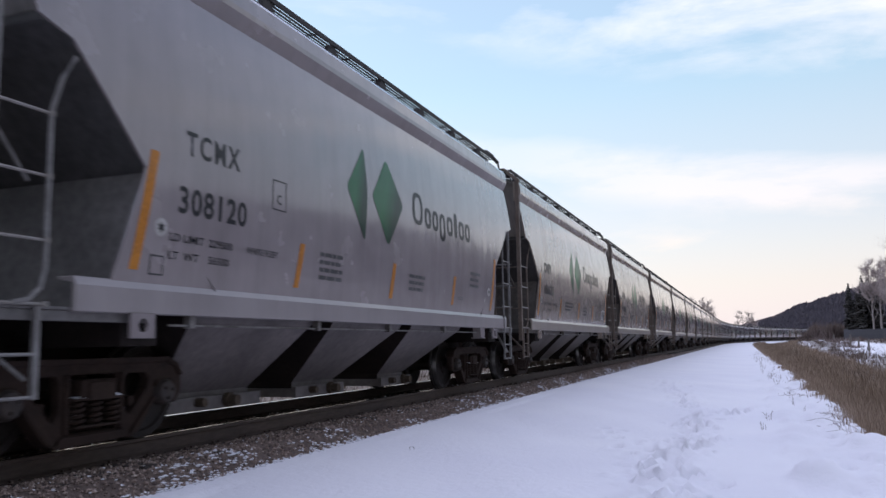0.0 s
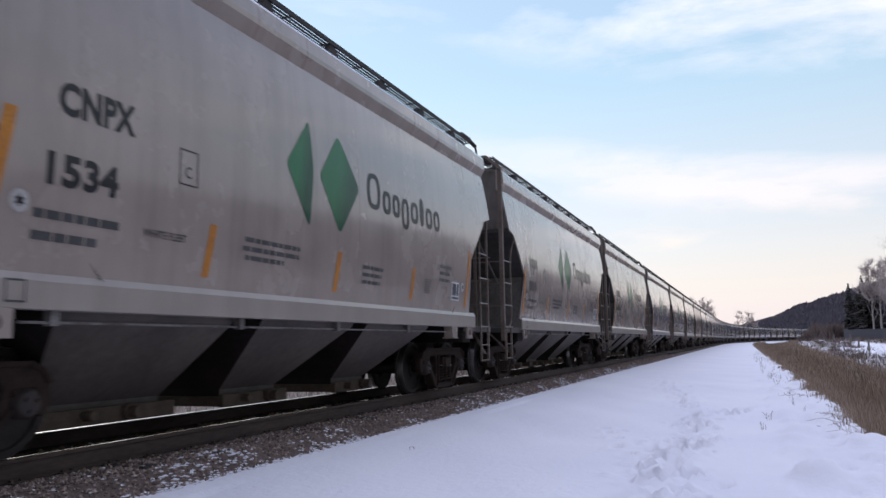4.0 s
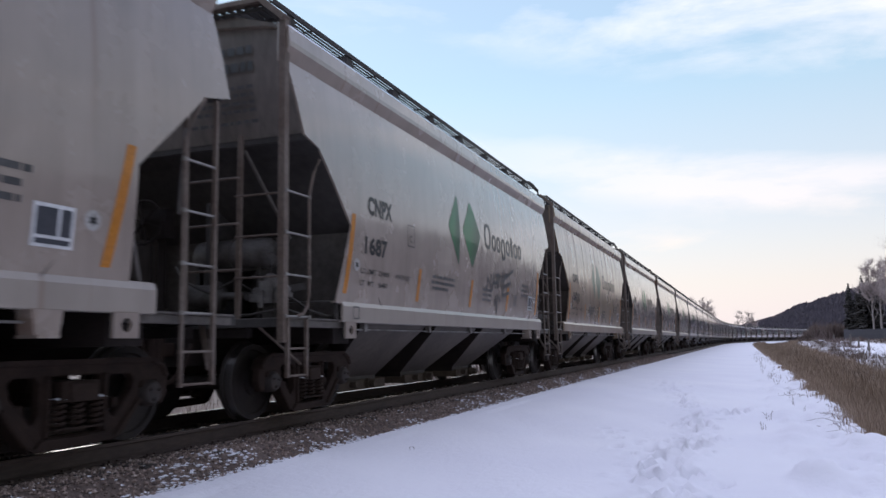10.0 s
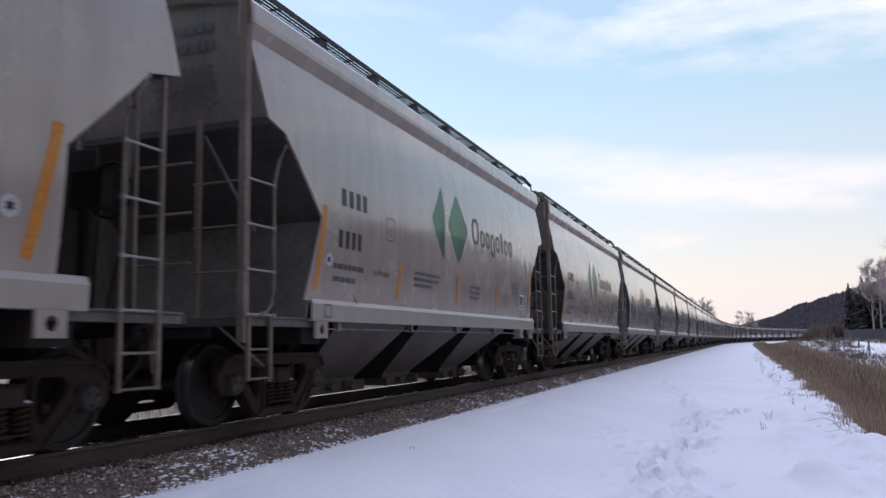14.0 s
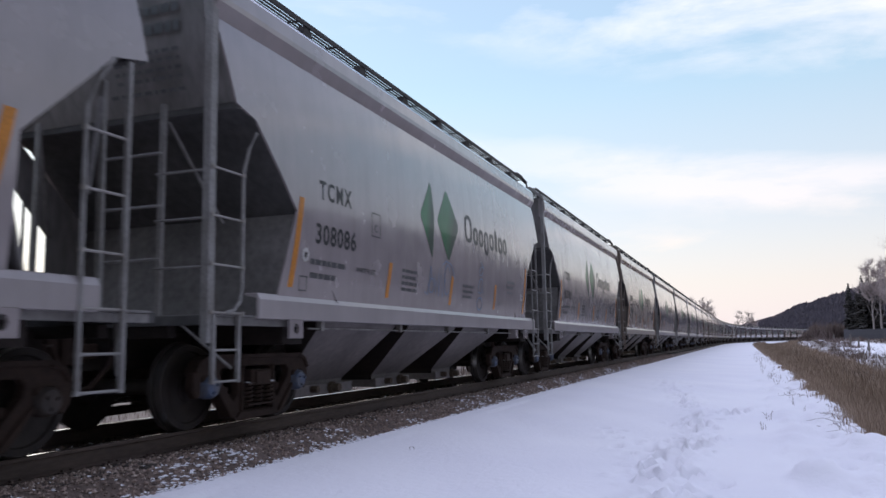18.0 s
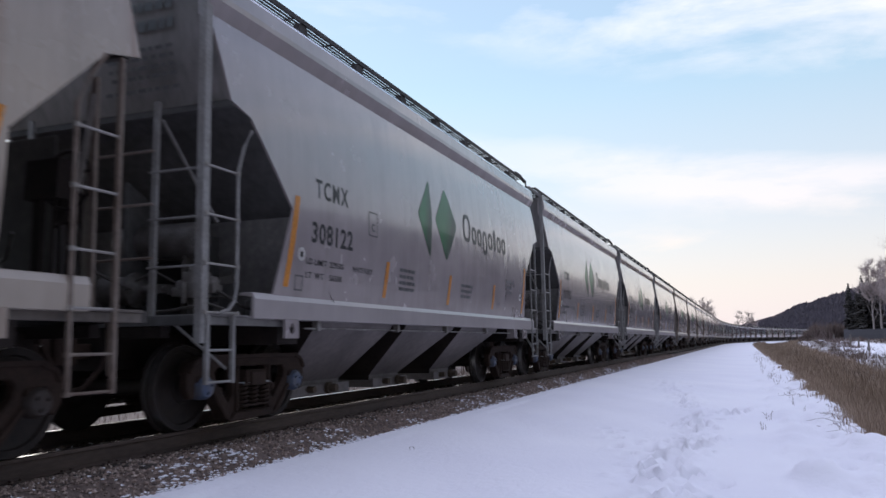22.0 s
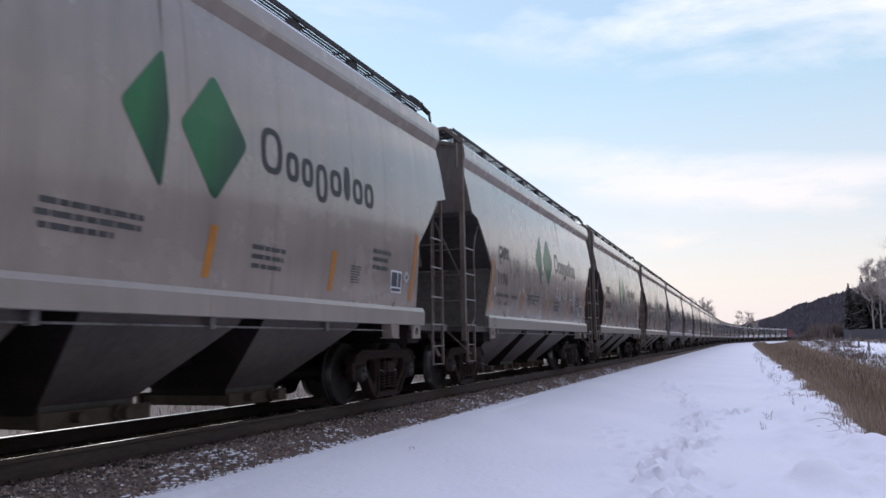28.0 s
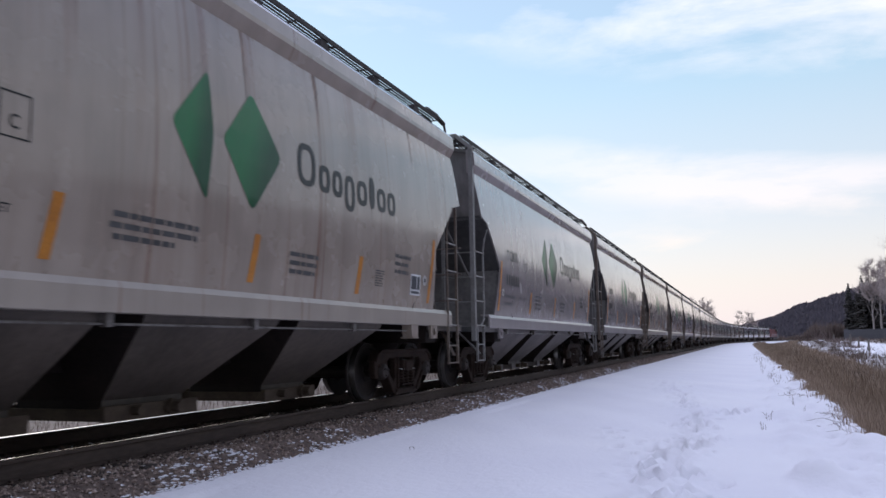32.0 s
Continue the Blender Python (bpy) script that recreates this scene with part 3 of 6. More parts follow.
def make_ground():
    xs = axis_points([(-3000, -600, 240), (-600, -120, 40), (-120, -24, 8), (-24, -9, 1.5), (-9, -5.4, 0.25), (-5.4, -4.3, 0.05), (-4.3, -3, 0.2), (-3, 2.4, 0.06), (2.4, 8, 0.25), (8, 30, 0.8), (30, 60, 2), (60, 120, 6), (120, 600, 30), (600, 3000, 200)])
    ys = axis_points([(-600, -60, 60), (-60, -6, 6), (-6, 4.5, 0.5), (4.5, 15, 0.08), (15, 34, 0.13), (34, 80, 0.6), (80, 200, 3), (200, 520, 5), (520, 1000, 30), (1000, 4000, 200)])
    X, Y = np.meshgrid(xs, ys)
    Z = ground_height(X.ravel(), Y.ravel()).reshape(X.shape)
    for px, py, rx, ry, d in PRINTS:
        i0, i1 = np.searchsorted(ys, [py - 0.8, py + 0.8])
        j0, j1 = np.searchsorted(xs, [px - 0.7, px + 0.7])
        e = ((X[i0:i1, j0:j1] - px) / rx) ** 2 + ((Y[i0:i1, j0:j1] - py) / ry) ** 2
        Z[i0:i1, j0:j1] += 0.85 * d * (-np.exp(-e ** 2) + 0.5 * np.exp(-(np.sqrt(e) - 1.45) ** 2 / 0.10))
    # lumps of thrown and drifted snow: along the tramped way and on the shelf by the ditch
    rg = random.Random(17)
    lumps = [(float(np.interp(yy, WAY_Y, WAY_X)) + rg.gauss(0, 0.24), yy, rg.uniform(0.035, 0.075), rg.uniform(0.03, 0.065)) for yy in [4 * math.exp(rg.random() * 2.0) for _ in range(420)]]
    lumps += [(rg.uniform(0.35, 1.75), yy, rg.uniform(0.08, 0.28), rg.uniform(0.03, 0.10)) for yy in [9 * math.exp(rg.random() * 2.0) for _ in range(230)]]
    for px, py, r, d in lumps:
        i0, i1 = np.searchsorted(ys, [py - 2.5 * r, py + 2.5 * r])
        j0, j1 = np.searchsorted(xs, [px - 2.5 * r, px + 2.5 * r])
        Z[i0:i1, j0:j1] += d * np.exp(-((X[i0:i1, j0:j1] - px) ** 2 + (Y[i0:i1, j0:j1] - py) ** 2) / (r * r))
    ny, nx = X.shape
    v = np.stack([X.ravel(), Y.ravel(), Z.ravel()], 1)
    idx = np.arange(ny * nx).reshape(ny, nx)
    f = np.stack([idx[:-1, :-1], idx[:-1, 1:], idx[1:, 1:], idx[1:, :-1]], -1).reshape(-1, 4)
    me = fast_mesh("ground", v, f, M_SNOW, True)
    q = lateral(v[:, 0], v[:, 1])
    yy = v[:, 1]
    wob = 0.07 * np.sin(1.3 * yy + 2 * np.sin(0.31 * yy)) + 0.05 * np.sin(3.7 * yy + 1.5 * np.sin(0.9 * yy)) + 0.03 * np.sin(9.1 * yy)
    qe = q + np.where((q > 1.0) & (q < 2.4), wob, 0.0)
    cover = np.interp(qe, [-60, -8, -3, 1.3, 1.46, 1.60, 1.80, 8.2, 8.6, 9.2, 11.5, 12.8, 26, 70, 300], [0.40, 0.30, 0.22, 0.20, 0.36, 0.56, 1.0, 1.0, 0.62, 0.36, 0.38, 0.47, 0.44, 0.42, 0.40])
    # a snowed-up farm trail winding across the field
    d = np.abs(v[:, 0] - np.interp(v[:, 1], TRAIL_Y, TRAIL_X))
    wide = np.interp(v[:, 1], [60, 100, 160, 300, 520], [1.2, 2.8, 2.7, 1.7, 2.4])
    trail = np.clip(1.6 - d / wide, 0, 1) * ((v[:, 1] > 60) & (v[:, 1] < 520))
    cover = np.maximum(cover, cover + (1.0 - cover) * trail)
    at = me.attributes.new("cover", "FLOAT", "POINT")
    at.data.foreach_set("value", cover.astype(np.float32))
    ob = new("ground", me)
    tagged(ob, "snow-covered ground with trampled footprints and brown bare patches", "ground", kind="structure")
    return ob


make_ground()


def make_ballast():
    prof = [(-2.6, -0.75), (-1.75, -0.34), (-1.42, -0.205), (-1.25, -0.195), (0, -0.19), (1.25, -0.195), (1.36, -0.21), (1.58, -0.335), (1.80, -0.47), (2.1, -0.75)]
    ob = new("ballast_bed", MB().sheet(sweep(prof, -150, 1100, 2.0)).mesh("ballast_bed", M_BED, fix=True, smooth=60))
    tagged(ob, "brown crushed-stone ballast bed under the railway track", "ballast", kind="structure")
    rng = np.random.default_rng(3)
    oct_f = np.array([(0, 2, 4), (2, 1, 4), (1, 3, 4), (3, 0, 4), (2, 0, 5), (1, 2, 5), (3, 1, 5), (0, 3, 5)])

    def stones(name, n, material, label, qlo, qhi, size, ylo=3.0, yhi=60.0, bias=1.8, flat=0.75, patchy=None):
        y = ylo + (yhi - ylo) * rng.random(n) ** bias
        q = qlo + (qhi - qlo) * rng.random(n)
        if patchy is not None:
            keep = np.sin(2.3 * y + 4 * q) + np.sin(5.9 * y - 7 * q + 1) + np.sin(0.8 * y + 2) + 5.0 * (q - qhi) / (qhi - qlo) * 0.8 > patchy
            y, q = y[keep], q[keep]
            n = len(y)
        z = np.interp(q, [p[0] for p in prof], [p[1] for p in prof])
        g = ground_height(XC + q, y)
        z = np.maximum(z, g)
        r = size * (0.5 + rng.random(n)) * (0.8 + 0.012 * y)
        base = np.array([(1, 0, 0), (-1, 0, 0), (0, 1, 0), (0, -1, 0), (0, 0, flat), (0, 0, -flat)], float)
        jit = base[None] * (0.65 + 0.6 * rng.random((n, 6, 1))) * r[:, None, None]
        a = rng.random(n) * 6.28
        c, s = np.cos(a), np.sin(a)
        x2 = jit[..., 0] * c[:, None] - jit[..., 1] * s[:, None]
        y2 = jit[..., 0] * s[:, None] + jit[..., 1] * c[:, None]
        v = np.stack([x2 + (XC + q)[:, None], y2 + y[:, None], jit[..., 2] + (z + 0.2 * r)[:, None]], -1).reshape(-1, 3)
        f = (oct_f[None] + 6 * np.arange(n)[:, None, None]).reshape(-1, 3)
        o = new(name, fast_mesh(name, v, f, material))
        tagged(o, label, "gravel", kind="stuff")

    stones("ballast_stones", 19000, M_STONE, "loose brown crushed stones along the track shoulder", 0.85, 1.72, 0.022)
    stones("track_stones", 5000, M_STONE, "dark crushed stones between the rails", -1.5, 0.65, 0.03)
    stones("snow_clumps", 5200, M_CLUMP, "thin crusts of snow lying on the ballast shoulder", 1.12, 1.76, 0.030, 3.0, 40.0, 1.8, 0.35, -1.3)
    stones("snow_clumps", 260, M_CLUMP, "small clumps of snow on the stones beside the rail", 0.9, 1.5, 0.024, 3.0, 26.0, 1.8, 0.4)
    stones("snow_clumps", 420, M_CLUMP, "small clumps of snow lying between the rails", -1.3, 0.6, 0.03)


make_ballast()


# ---- railway track ----
def make_track():
    track = new("railway_track")
    tagged(track, "single railway track with polished rail heads on dark wooden ties", "railway track", kind="structure")
    for side in (-1, 1):
        o = side * GAUGE
        foot = [(o - 0.070, -0.186), (o - 0.070, -0.176), (o - 0.012, -0.155), (o - 0.010, -0.045), (o - 0.037, -0.036), (o - 0.037, -0.010), (o - 0.030, -0.003),
                (o + 0.030, -0.003), (o + 0.037, -0.010), (o + 0.037, -0.036), (o + 0.010, -0.045), (o + 0.012, -0.155), (o + 0.070, -0.176), (o + 0.070, -0.186)]
        rail = part("rail", MB().sheet(sweep(foot, -140, 1090, 2.0)), M_RAIL, track, "brown rusted steel rail")
        top = [(o - 0.030, -0.0025), (o - 0.024, 0.0), (o + 0.024, 0.0), (o + 0.030, -0.0025)]
        part("rail_head", MB().sheet(sweep(top, -140, 1090, 2.0)), M_RAILTOP, rail, "bright polished running surface")
    tie = MB().box(-1.30, 1.30, -0.115, 0.115, -0.36, -0.186).mesh("tie", M_TIE, 0.012)
    plate = MB()
    for s in (-1, 1):
        plate.box(s * GAUGE - 0.16, s * GAUGE + 0.16, -0.09, 0.09, -0.186, -0.174)
        for dx in (-0.1, 0.1):
            for dy in (-0.05, 0.05):
                plate.box(s * GAUGE + dx - 0.014, s * GAUGE + dx + 0.014, dy - 0.014, dy + 0.014, -0.176, -0.155)
    plate = plate.mesh("tie_plate", M_RAIL)
    rng = random.Random(8)
    y = -6.0
    n = 0
    while y < 128:
        t = part("tie", tie, None, track, at=pose(XC + rng.uniform(-0.03, 0.03), y, rng.uniform(-0.006, 0.004), 0, 0, rng.uniform(-0.8, 0.8)))
        if n < 90:
            part("tie_plate", plate, None, t)
        y += 0.52
        n += 1
    far = MB()
    for s in np.arange(128, 640, 0.52):
        x, yy, h = line_at(s)
        c, sn = math.cos(h), math.sin(h)
        p = [(dx * c + dy * sn + x, -dx * sn + dy * c + yy, z) for z in (-0.3, -0.186) for dx, dy in ((-1.3, -0.11), (1.3, -0.11), (1.3, 0.11), (-1.3, 0.11))]
        far.add(p, [(4, 5, 6, 7), (0, 1, 5, 4), (1, 2, 6, 5), (2, 3, 7, 6), (3, 0, 4, 7)])
    tagged(part("far_ties", far, M_TIE, track, fix=False), kind="stuff")


make_track()


# ---- the hopper cars ----
# u runs from the front coupling (0) to the rear coupling (LCAR); y = u - LCAR / 2 in the car's own space, z from the rail tops
HALF = LCAR / 2
SIDE_Z = [1.42, 1.8, 2.2, 2.45, 2.8, 3.1, 3.31, 3.41, 3.8, 4.1, 4.32]
SIDE_X = [1.575, 1.612, 1.640, 1.648, 1.650, 1.642, 1.630, 1.624, 1.588, 1.550, 1.510]


def side_x(z):
    return float(np.interp(z, SIDE_Z, SIDE_X))


def front_u(z):
    return float(np.interp(z, [1.42, 2.45, 3.31, 3.36, 3.41, 4.32], [1.50, 1.80, 0.98, 0.82, 0.64, 0.36]))


def rear_u(z):
    return LCAR - float(np.interp(z, [1.42, 2.45, 3.31, 3.36, 3.41, 4.32], [1.98, 1.98, 1.08, 0.86, 0.68, 0.86]))


def side_panel(sx, thick=0.0):
    rows = []
    for z in SIDE_Z:
        a, b = front_u(z), rear_u(z)
        rows.append([(sx * (side_x(z) - thick), a + (b - a) * i / 26 - HALF, z) for i in range(27)])
    return rows


def body_shell(sx):
    mb = MB()
    if sx:
        outer, inner = side_panel(sx), side_panel(sx, 0.03)
        mb.sheet(outer)
        mb.sheet(inner)
        rim_o = [r[0] for r in outer] + outer[-1][1:] + [r[-1] for r in outer[::-1]][1:] + outer[0][::-1][1:]
        rim_i = [r[0] for r in inner] + inner[-1][1:] + [r[-1] for r in inner[::-1]][1:] + inner[0][::-1][1:]
        mb.sheet([rim_o, rim_i])
    return mb


def top_chord(sx):
    prof = [(1.50, 4.24), (1.600, 4.42), (1.603, 4.48), (1.585, 4.65), (1.53, 4.72), (1.42, 4.735), (1.42, 4.24)]
    mb = MB()
    a, b = 0.33, LCAR - 0.86
    n = len(prof)
    mb.add([(sx * x, a - HALF, z) for x, z in prof] + [(sx * x, b - HALF, z) for x, z in prof],
           [tuple(range(n)), tuple(range(2 * n - 1, n - 1, -1))] + [(i, i + n, (i + 1) % n + n, (i + 1) % n) for i in range(n)])
    return mb


def roof_sheet():
    rows = []
    for x, z in ((-1.46, 4.66), (-1.2, 4.72), (-0.6, 4.79), (0, 4.81), (0.6, 4.79), (1.2, 4.72), (1.46, 4.66)):
        rows.append([(x, u - HALF, z) for u in (0.33, 3, 7, 11, LCAR - 0.86)])
    return MB().sheet(rows)


def end_sheet(front):
    """Upper end wall and the slope sheet under it."""
    e = (lambda u: u - HALF) if front else (lambda u: HALF - u)
    t = 0.47 if front else 0.92
    mb = MB()
    xs = (-1.5, -0.75, 0, 0.75, 1.5)
    mb.sheet([[(x * 0.99, e(t - (0.06 if front else 0.0)), 4.94 if abs(x) < 1.2 else 4.72) for x in xs], [(x * 1.03, e(t + 0.05), 4.0) for x in xs], [(x * 1.06, e(0.72 if front else 0.95), 3.42) for x in xs]])
    return mb


def end_lettering():
    """Small lettering high on the end wall that cannot be read."""
    mb = MB()
    rng = random.Random(12)
    for i, (z, h) in enumerate(((4.45, 0.10), (4.24, 0.12), (4.02, 0.045), (3.93, 0.045), (3.84, 0.045), (3.75, 0.045), (3.62, 0.045))):
        x, end = 1.0, (0.45 if i < 2 else 0.1)
        y = 0.43 - HALF if z > 4.3 else (0.46 - HALF if z > 4.0 else 0.455 - HALF + (4.0 - z) * 0.35)
        while x > end:
            l = rng.uniform(0.05, 0.13)
            mb.add([(x, y, z), (x - l, y, z), (x - l, y + 0.001, z + h), (x, y + 0.001, z + h)], [(0, 1, 2, 3)])
            x -= l + 0.03
    return mb


def slope_sheet(front):
    """Sheet under the end of the body; it runs out to the edges of the side sheets."""
    e = (lambda u: u - HALF) if front else (lambda u: HALF - u)
    s = 0.0 if front else 0.12
    mb = MB()
    rows = []
    for z, u in ((3.43, 0.66), (3.36, 0.84), (3.28, 1.02), (2.86, 1.43), (2.45, 1.83), (2.40, 1.88), (1.30, 3.0)):
        w = side_x(z) - 0.012 if z > 2.42 else 1.59
        rows.append([(x * w, e(u + s * (1.0 if u < 2.5 else 0.0)), z) for x in (-1, -0.5, 0, 0.5, 1)])
    mb.sheet(rows)
    mb.beam((-1.6, e(0.70 + s), 3.40), (1.6, e(0.70 + s), 3.40), 0.07, 0.07)
    return mb


def bolster_web(front):
    """Upright web over the bolster with a rolled flange along its outer edges."""
    e = (lambda u: u - HALF) if front else (lambda u: HALF - u)
    s = 0.0 if front else 0.12
    a, b = sorted((e(1.90 + s), e(1.93 + s)))
    mb = MB().box(-1.57, 1.57, a, b, 1.2, 2.38)
    for x in (-1.0, -0.55, 0.55, 1.0):
        a, b = sorted((e(1.80 + s), e(1.90 + s)))
        mb.box(x - 0.012, x + 0.012, a, b, 1.2, 1.42)
    return mb


def side_sill(sx, inset):
    prof = [(1.597, 1.175), (1.603, 1.385), (1.572, 1.455), (1.40, 1.455), (1.40, 1.43), (1.555, 1.40), (1.555, 1.20), (1.45, 1.175)]
    mb = MB()
    n = len(prof)
    a, b = inset - HALF, HALF - inset
    mb.add([(sx * x, a, z) for x, z in prof] + [(sx * x, b, z) for x, z in prof],
           [tuple(range(n)), tuple(range(2 * n - 1, n - 1, -1))] + [(i, i + n, (i + 1) % n + n, (i + 1) % n) for i in range(n)])
    return mb


def sill_rod(sx):
    mb = MB().tube([(sx * 1.50, 2.3 - HALF, 1.085), (sx * 1.50, HALF - 2.6, 1.085)], 0.012, 6)
    for u in (2.6, 5.0, 7.1, 9.4, 11.3):
        mb.box(min(sx * 1.46, sx * 1.54), max(sx * 1.46, sx * 1.54), u - HALF - 0.04, u - HALF + 0.04, 1.06, 1.178)
    return mb


# each bay: its top from and to, its outlet from and to
BAYS = [(2.70, 5.05, 3.25, 4.90), (5.50, 7.75, 5.95, 7.12), (8.12, 10.50, 8.66, 9.70)]


def hopper_bay(i):
    a, b, c, d = BAYS[i]
    ring = []
    for z, u0, u1, w in ((1.32, a, b, 1.52), (1.12, a + 0.03, b - 0.03, 1.40), (0.38, c, d, 0.56), (0.29, c, d, 0.56)):
        ring.append([(-w, u0 - HALF, z), (w, u0 - HALF, z), (w, u1 - HALF, z), (-w, u1 - HALF, z)])
    v = [p for r in ring for p in r]
    f = [(r * 4 + k, r * 4 + (k + 1) % 4, r * 4 + 4 + (k + 1) % 4, r * 4 + 4 + k) for r in range(3) for k in range(4)] + [(12, 13, 14, 15)]
    return MB().add(v, f)


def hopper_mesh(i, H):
    """Painted side faces; the sloping end faces carry the shade between bays in dark colour."""
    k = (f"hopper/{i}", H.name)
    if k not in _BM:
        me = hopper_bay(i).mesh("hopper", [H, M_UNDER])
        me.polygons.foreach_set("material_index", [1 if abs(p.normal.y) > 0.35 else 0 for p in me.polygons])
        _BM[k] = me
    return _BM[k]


def gate(i):
    """Outlet gate frame under a hopper bay."""
    c = (BAYS[i][2] + BAYS[i][3]) / 2 - HALF
    l = (BAYS[i][3] - BAYS[i][2]) / 2 + 0.06
    mb = MB().box(-0.66, 0.66, c - l, c + l, 0.185, 0.30)
    for s in (-1, 1):
        mb.box(s * 0.66 - 0.03, s * 0.66 + 0.03, c - l - 0.04, c + l + 0.04, 0.18, 0.33)
    return mb


def gate_shaft(i):
    """Operating shaft of the gate with a capstan at each end."""
    c = (BAYS[i][2] + BAYS[i][3]) / 2 - HALF
    mb = MB().tube([(-0.85, c + 0.22, 0.27), (0.85, c + 0.22, 0.27)], 0.045, 8)
    for s in (-1, 1):
        cap = MB().lathe([(s * 0.70, 0.05), (s * 0.70, 0.085), (s * 0.76, 0.085), (s * 0.76, 0.06), (s * 0.86, 0.06), (s * 0.86, 0.0)], 10)
        mb.add(moved(cap, 0, c + 0.22, 0.27).v, cap.f)
        mb.tube([(s * 0.66, c - 0.3, 0.27), (s * 0.80, c - 0.3, 0.27)], 0.05, 8)
    return mb


def centre_sill():
    mb = MB()
    mb.box(-0.24, 0.24, 0.42 - HALF, HALF - 0.42, 0.66, 1.05)
    for s in (-1, 1):
        e = (lambda u: u - HALF) if s < 0 else (lambda u: HALF - u)
        a, b = sorted((e(1.72), e(2.15)))
        mb.box(-1.5, 1.5, a, b, 0.90, 1.22)
    return mb


def end_frame(front, gear):
    """End sill, deck plates and the braces under the slope sheet, each a part of its own."""
    e = (lambda u: u - HALF) if front else (lambda u: HALF - u)
    out = []

    def bx(name, x0, x1, u0, u1, z0, z1):
        a, b = sorted((e(u0), e(u1)))
        out.append((name, MB().box(min(x0, x1), max(x0, x1), a, b, z0, z1)))

    if front:
        # closing plate at the corner away from the road
        out.append(("corner_plate", MB().prism([(e(0.72), 3.40), (e(0.72), 2.80), (e(0.80), 2.70), (e(1.20), 2.28), (e(1.20), 1.21), (e(1.86), 1.21), (e(1.82), 2.44)], -1.575, -1.55)))
    bx("end_sill", -1.50, 1.50, 0.36, 0.46, 1.10, 1.20)
    bx("buffer_beam", -1.0, 1.0, 0.40, 0.52, 0.98, 1.10)
    for s in (-1, 1):
        bx("deck_plate", s * 0.3, s * 1.54, 0.46, 1.75, 1.185, 1.21)
        bx("side_beam", s * 1.44, s * 1.52, 0.46, 2.1, 1.10, 1.185)
        out.append(("step_brace", MB().beam((s * 1.12, e(0.42), 1.13), (s * 1.50, e(0.78), 0.66), 0.06, 0.025)))
        out.append(("diagonal_brace", MB().beam((s * 0.90, e(0.46), 3.24), (s * 1.24, e(0.95), 2.20), 0.05, 0.03)))
        if gear:
            bx("web_plate", s * 0.50, s * 0.56, 1.45, 2.0, 1.2, 2.2)
    if gear:
        # deep centre plate that carries the slope sheet
        poly = [(e(0.95), 1.05), (e(0.95), 2.75), (e(2.02), 2.25), (e(2.02), 1.05)]
        out.append(("center_plate", MB().prism(poly, -0.03, 0.03)))
        if not front:
            # plate added to block the sky behind the gear, and the wheel's post
            bx("gear_panel", -1.45, 0.30, 0.30, 0.33, 1.62, 2.95)
            bx("wheel_post", 0.64, 0.76, 0.27, 0.30, 1.21, 3.35)
    else:
        # leaning plate across the whole width below the slope sheet
        o = 0.0 if front else 0.2
        poly = [(e(1.86 + o), 2.42), (e(1.54 + o), 1.21), (e(1.58 + o), 1.21), (e(1.90 + o), 2.42)]
        out.append(("shear_plate", MB().prism(poly, -1.56, 1.56)))
    return out


def ladder_plan(front):
    """Stations, offsets and heights of a corner ladder: stile, stile, x, rung heights, step heights."""
    if front:
        return 0.34, 0.86, 1.56, (1.22, 1.70, 2.19, 2.68), (0.54, 0.85), 0.385, 0.80
    return LCAR - 0.87, LCAR - 1.33, 1.60, (1.20, 1.66, 2.16, 2.65), (0.54, 0.84), LCAR - 0.87, LCAR - 1.33


def ladder(front, sx):
    """Stiles of the corner ladder with the drop step under them."""
    a, b, x, rungs, low, a2, b2 = ladder_plan(front)
    x *= sx
    mb = MB()
    if front:
        # corner post: an angle, one leg along the side, one across the end
        mb.box(min(x, x - sx * 0.085), max(x, x - sx * 0.085), a - 0.045 - HALF, a - 0.030 - HALF, 0.92, 4.78)
        mb.box(min(x, x - sx * 0.012), max(x, x - sx * 0.012), a - 0.030 - HALF, a + 0.055 - HALF, 0.92, 4.78)
        mb.tube([(x, 0.58 - HALF, 1.22), (x, 0.72 - HALF, 1.25), (x, 0.82 - HALF, 1.34), (x, b - HALF, 1.48), (x, b - HALF, 2.70), (x + sx * 0.02, 0.93 - HALF, 2.98), (x + sx * 0.05, 1.03 - HALF, 3.18)], 0.021, 6)
        mb.box(x - 0.02, x + 0.02, b2 - HALF - 0.02, b2 - HALF + 0.02, 0.53, 1.2)
        mb.box(x - 0.02, x + 0.02, a2 - HALF - 0.022, a2 - HALF + 0.022, 0.55, 1.2)
    else:
        mb.beam((x, a - HALF, 0.55), (x, a - HALF, 3.34), 0.042, 0.04)
        mb.tube([(x, b - HALF, 1.20), (x, b - HALF, 2.82), (x, b + 0.14 - HALF, 3.12), (x + sx * 0.03, b + 0.25 - HALF, 3.30)], 0.021, 6)
        mb.beam((x, b - HALF, 0.55), (x, b - HALF, 1.25), 0.036, 0.028)
    return mb


def ladder_rung(front, sx, z):
    a, b, x, rungs, low, a2, b2 = ladder_plan(front)
    if z in low:
        a, b = a2, b2
    mb = MB().tube([(sx * x, a - HALF, z), (sx * x, b - HALF, z)], 0.0135, 6)
    for y in (a, b):
        mb.box(sx * x - 0.018, sx * x + 0.018, y - HALF - 0.024, y - HALF + 0.024, z - 0.020, z + 0.020)
    return mb


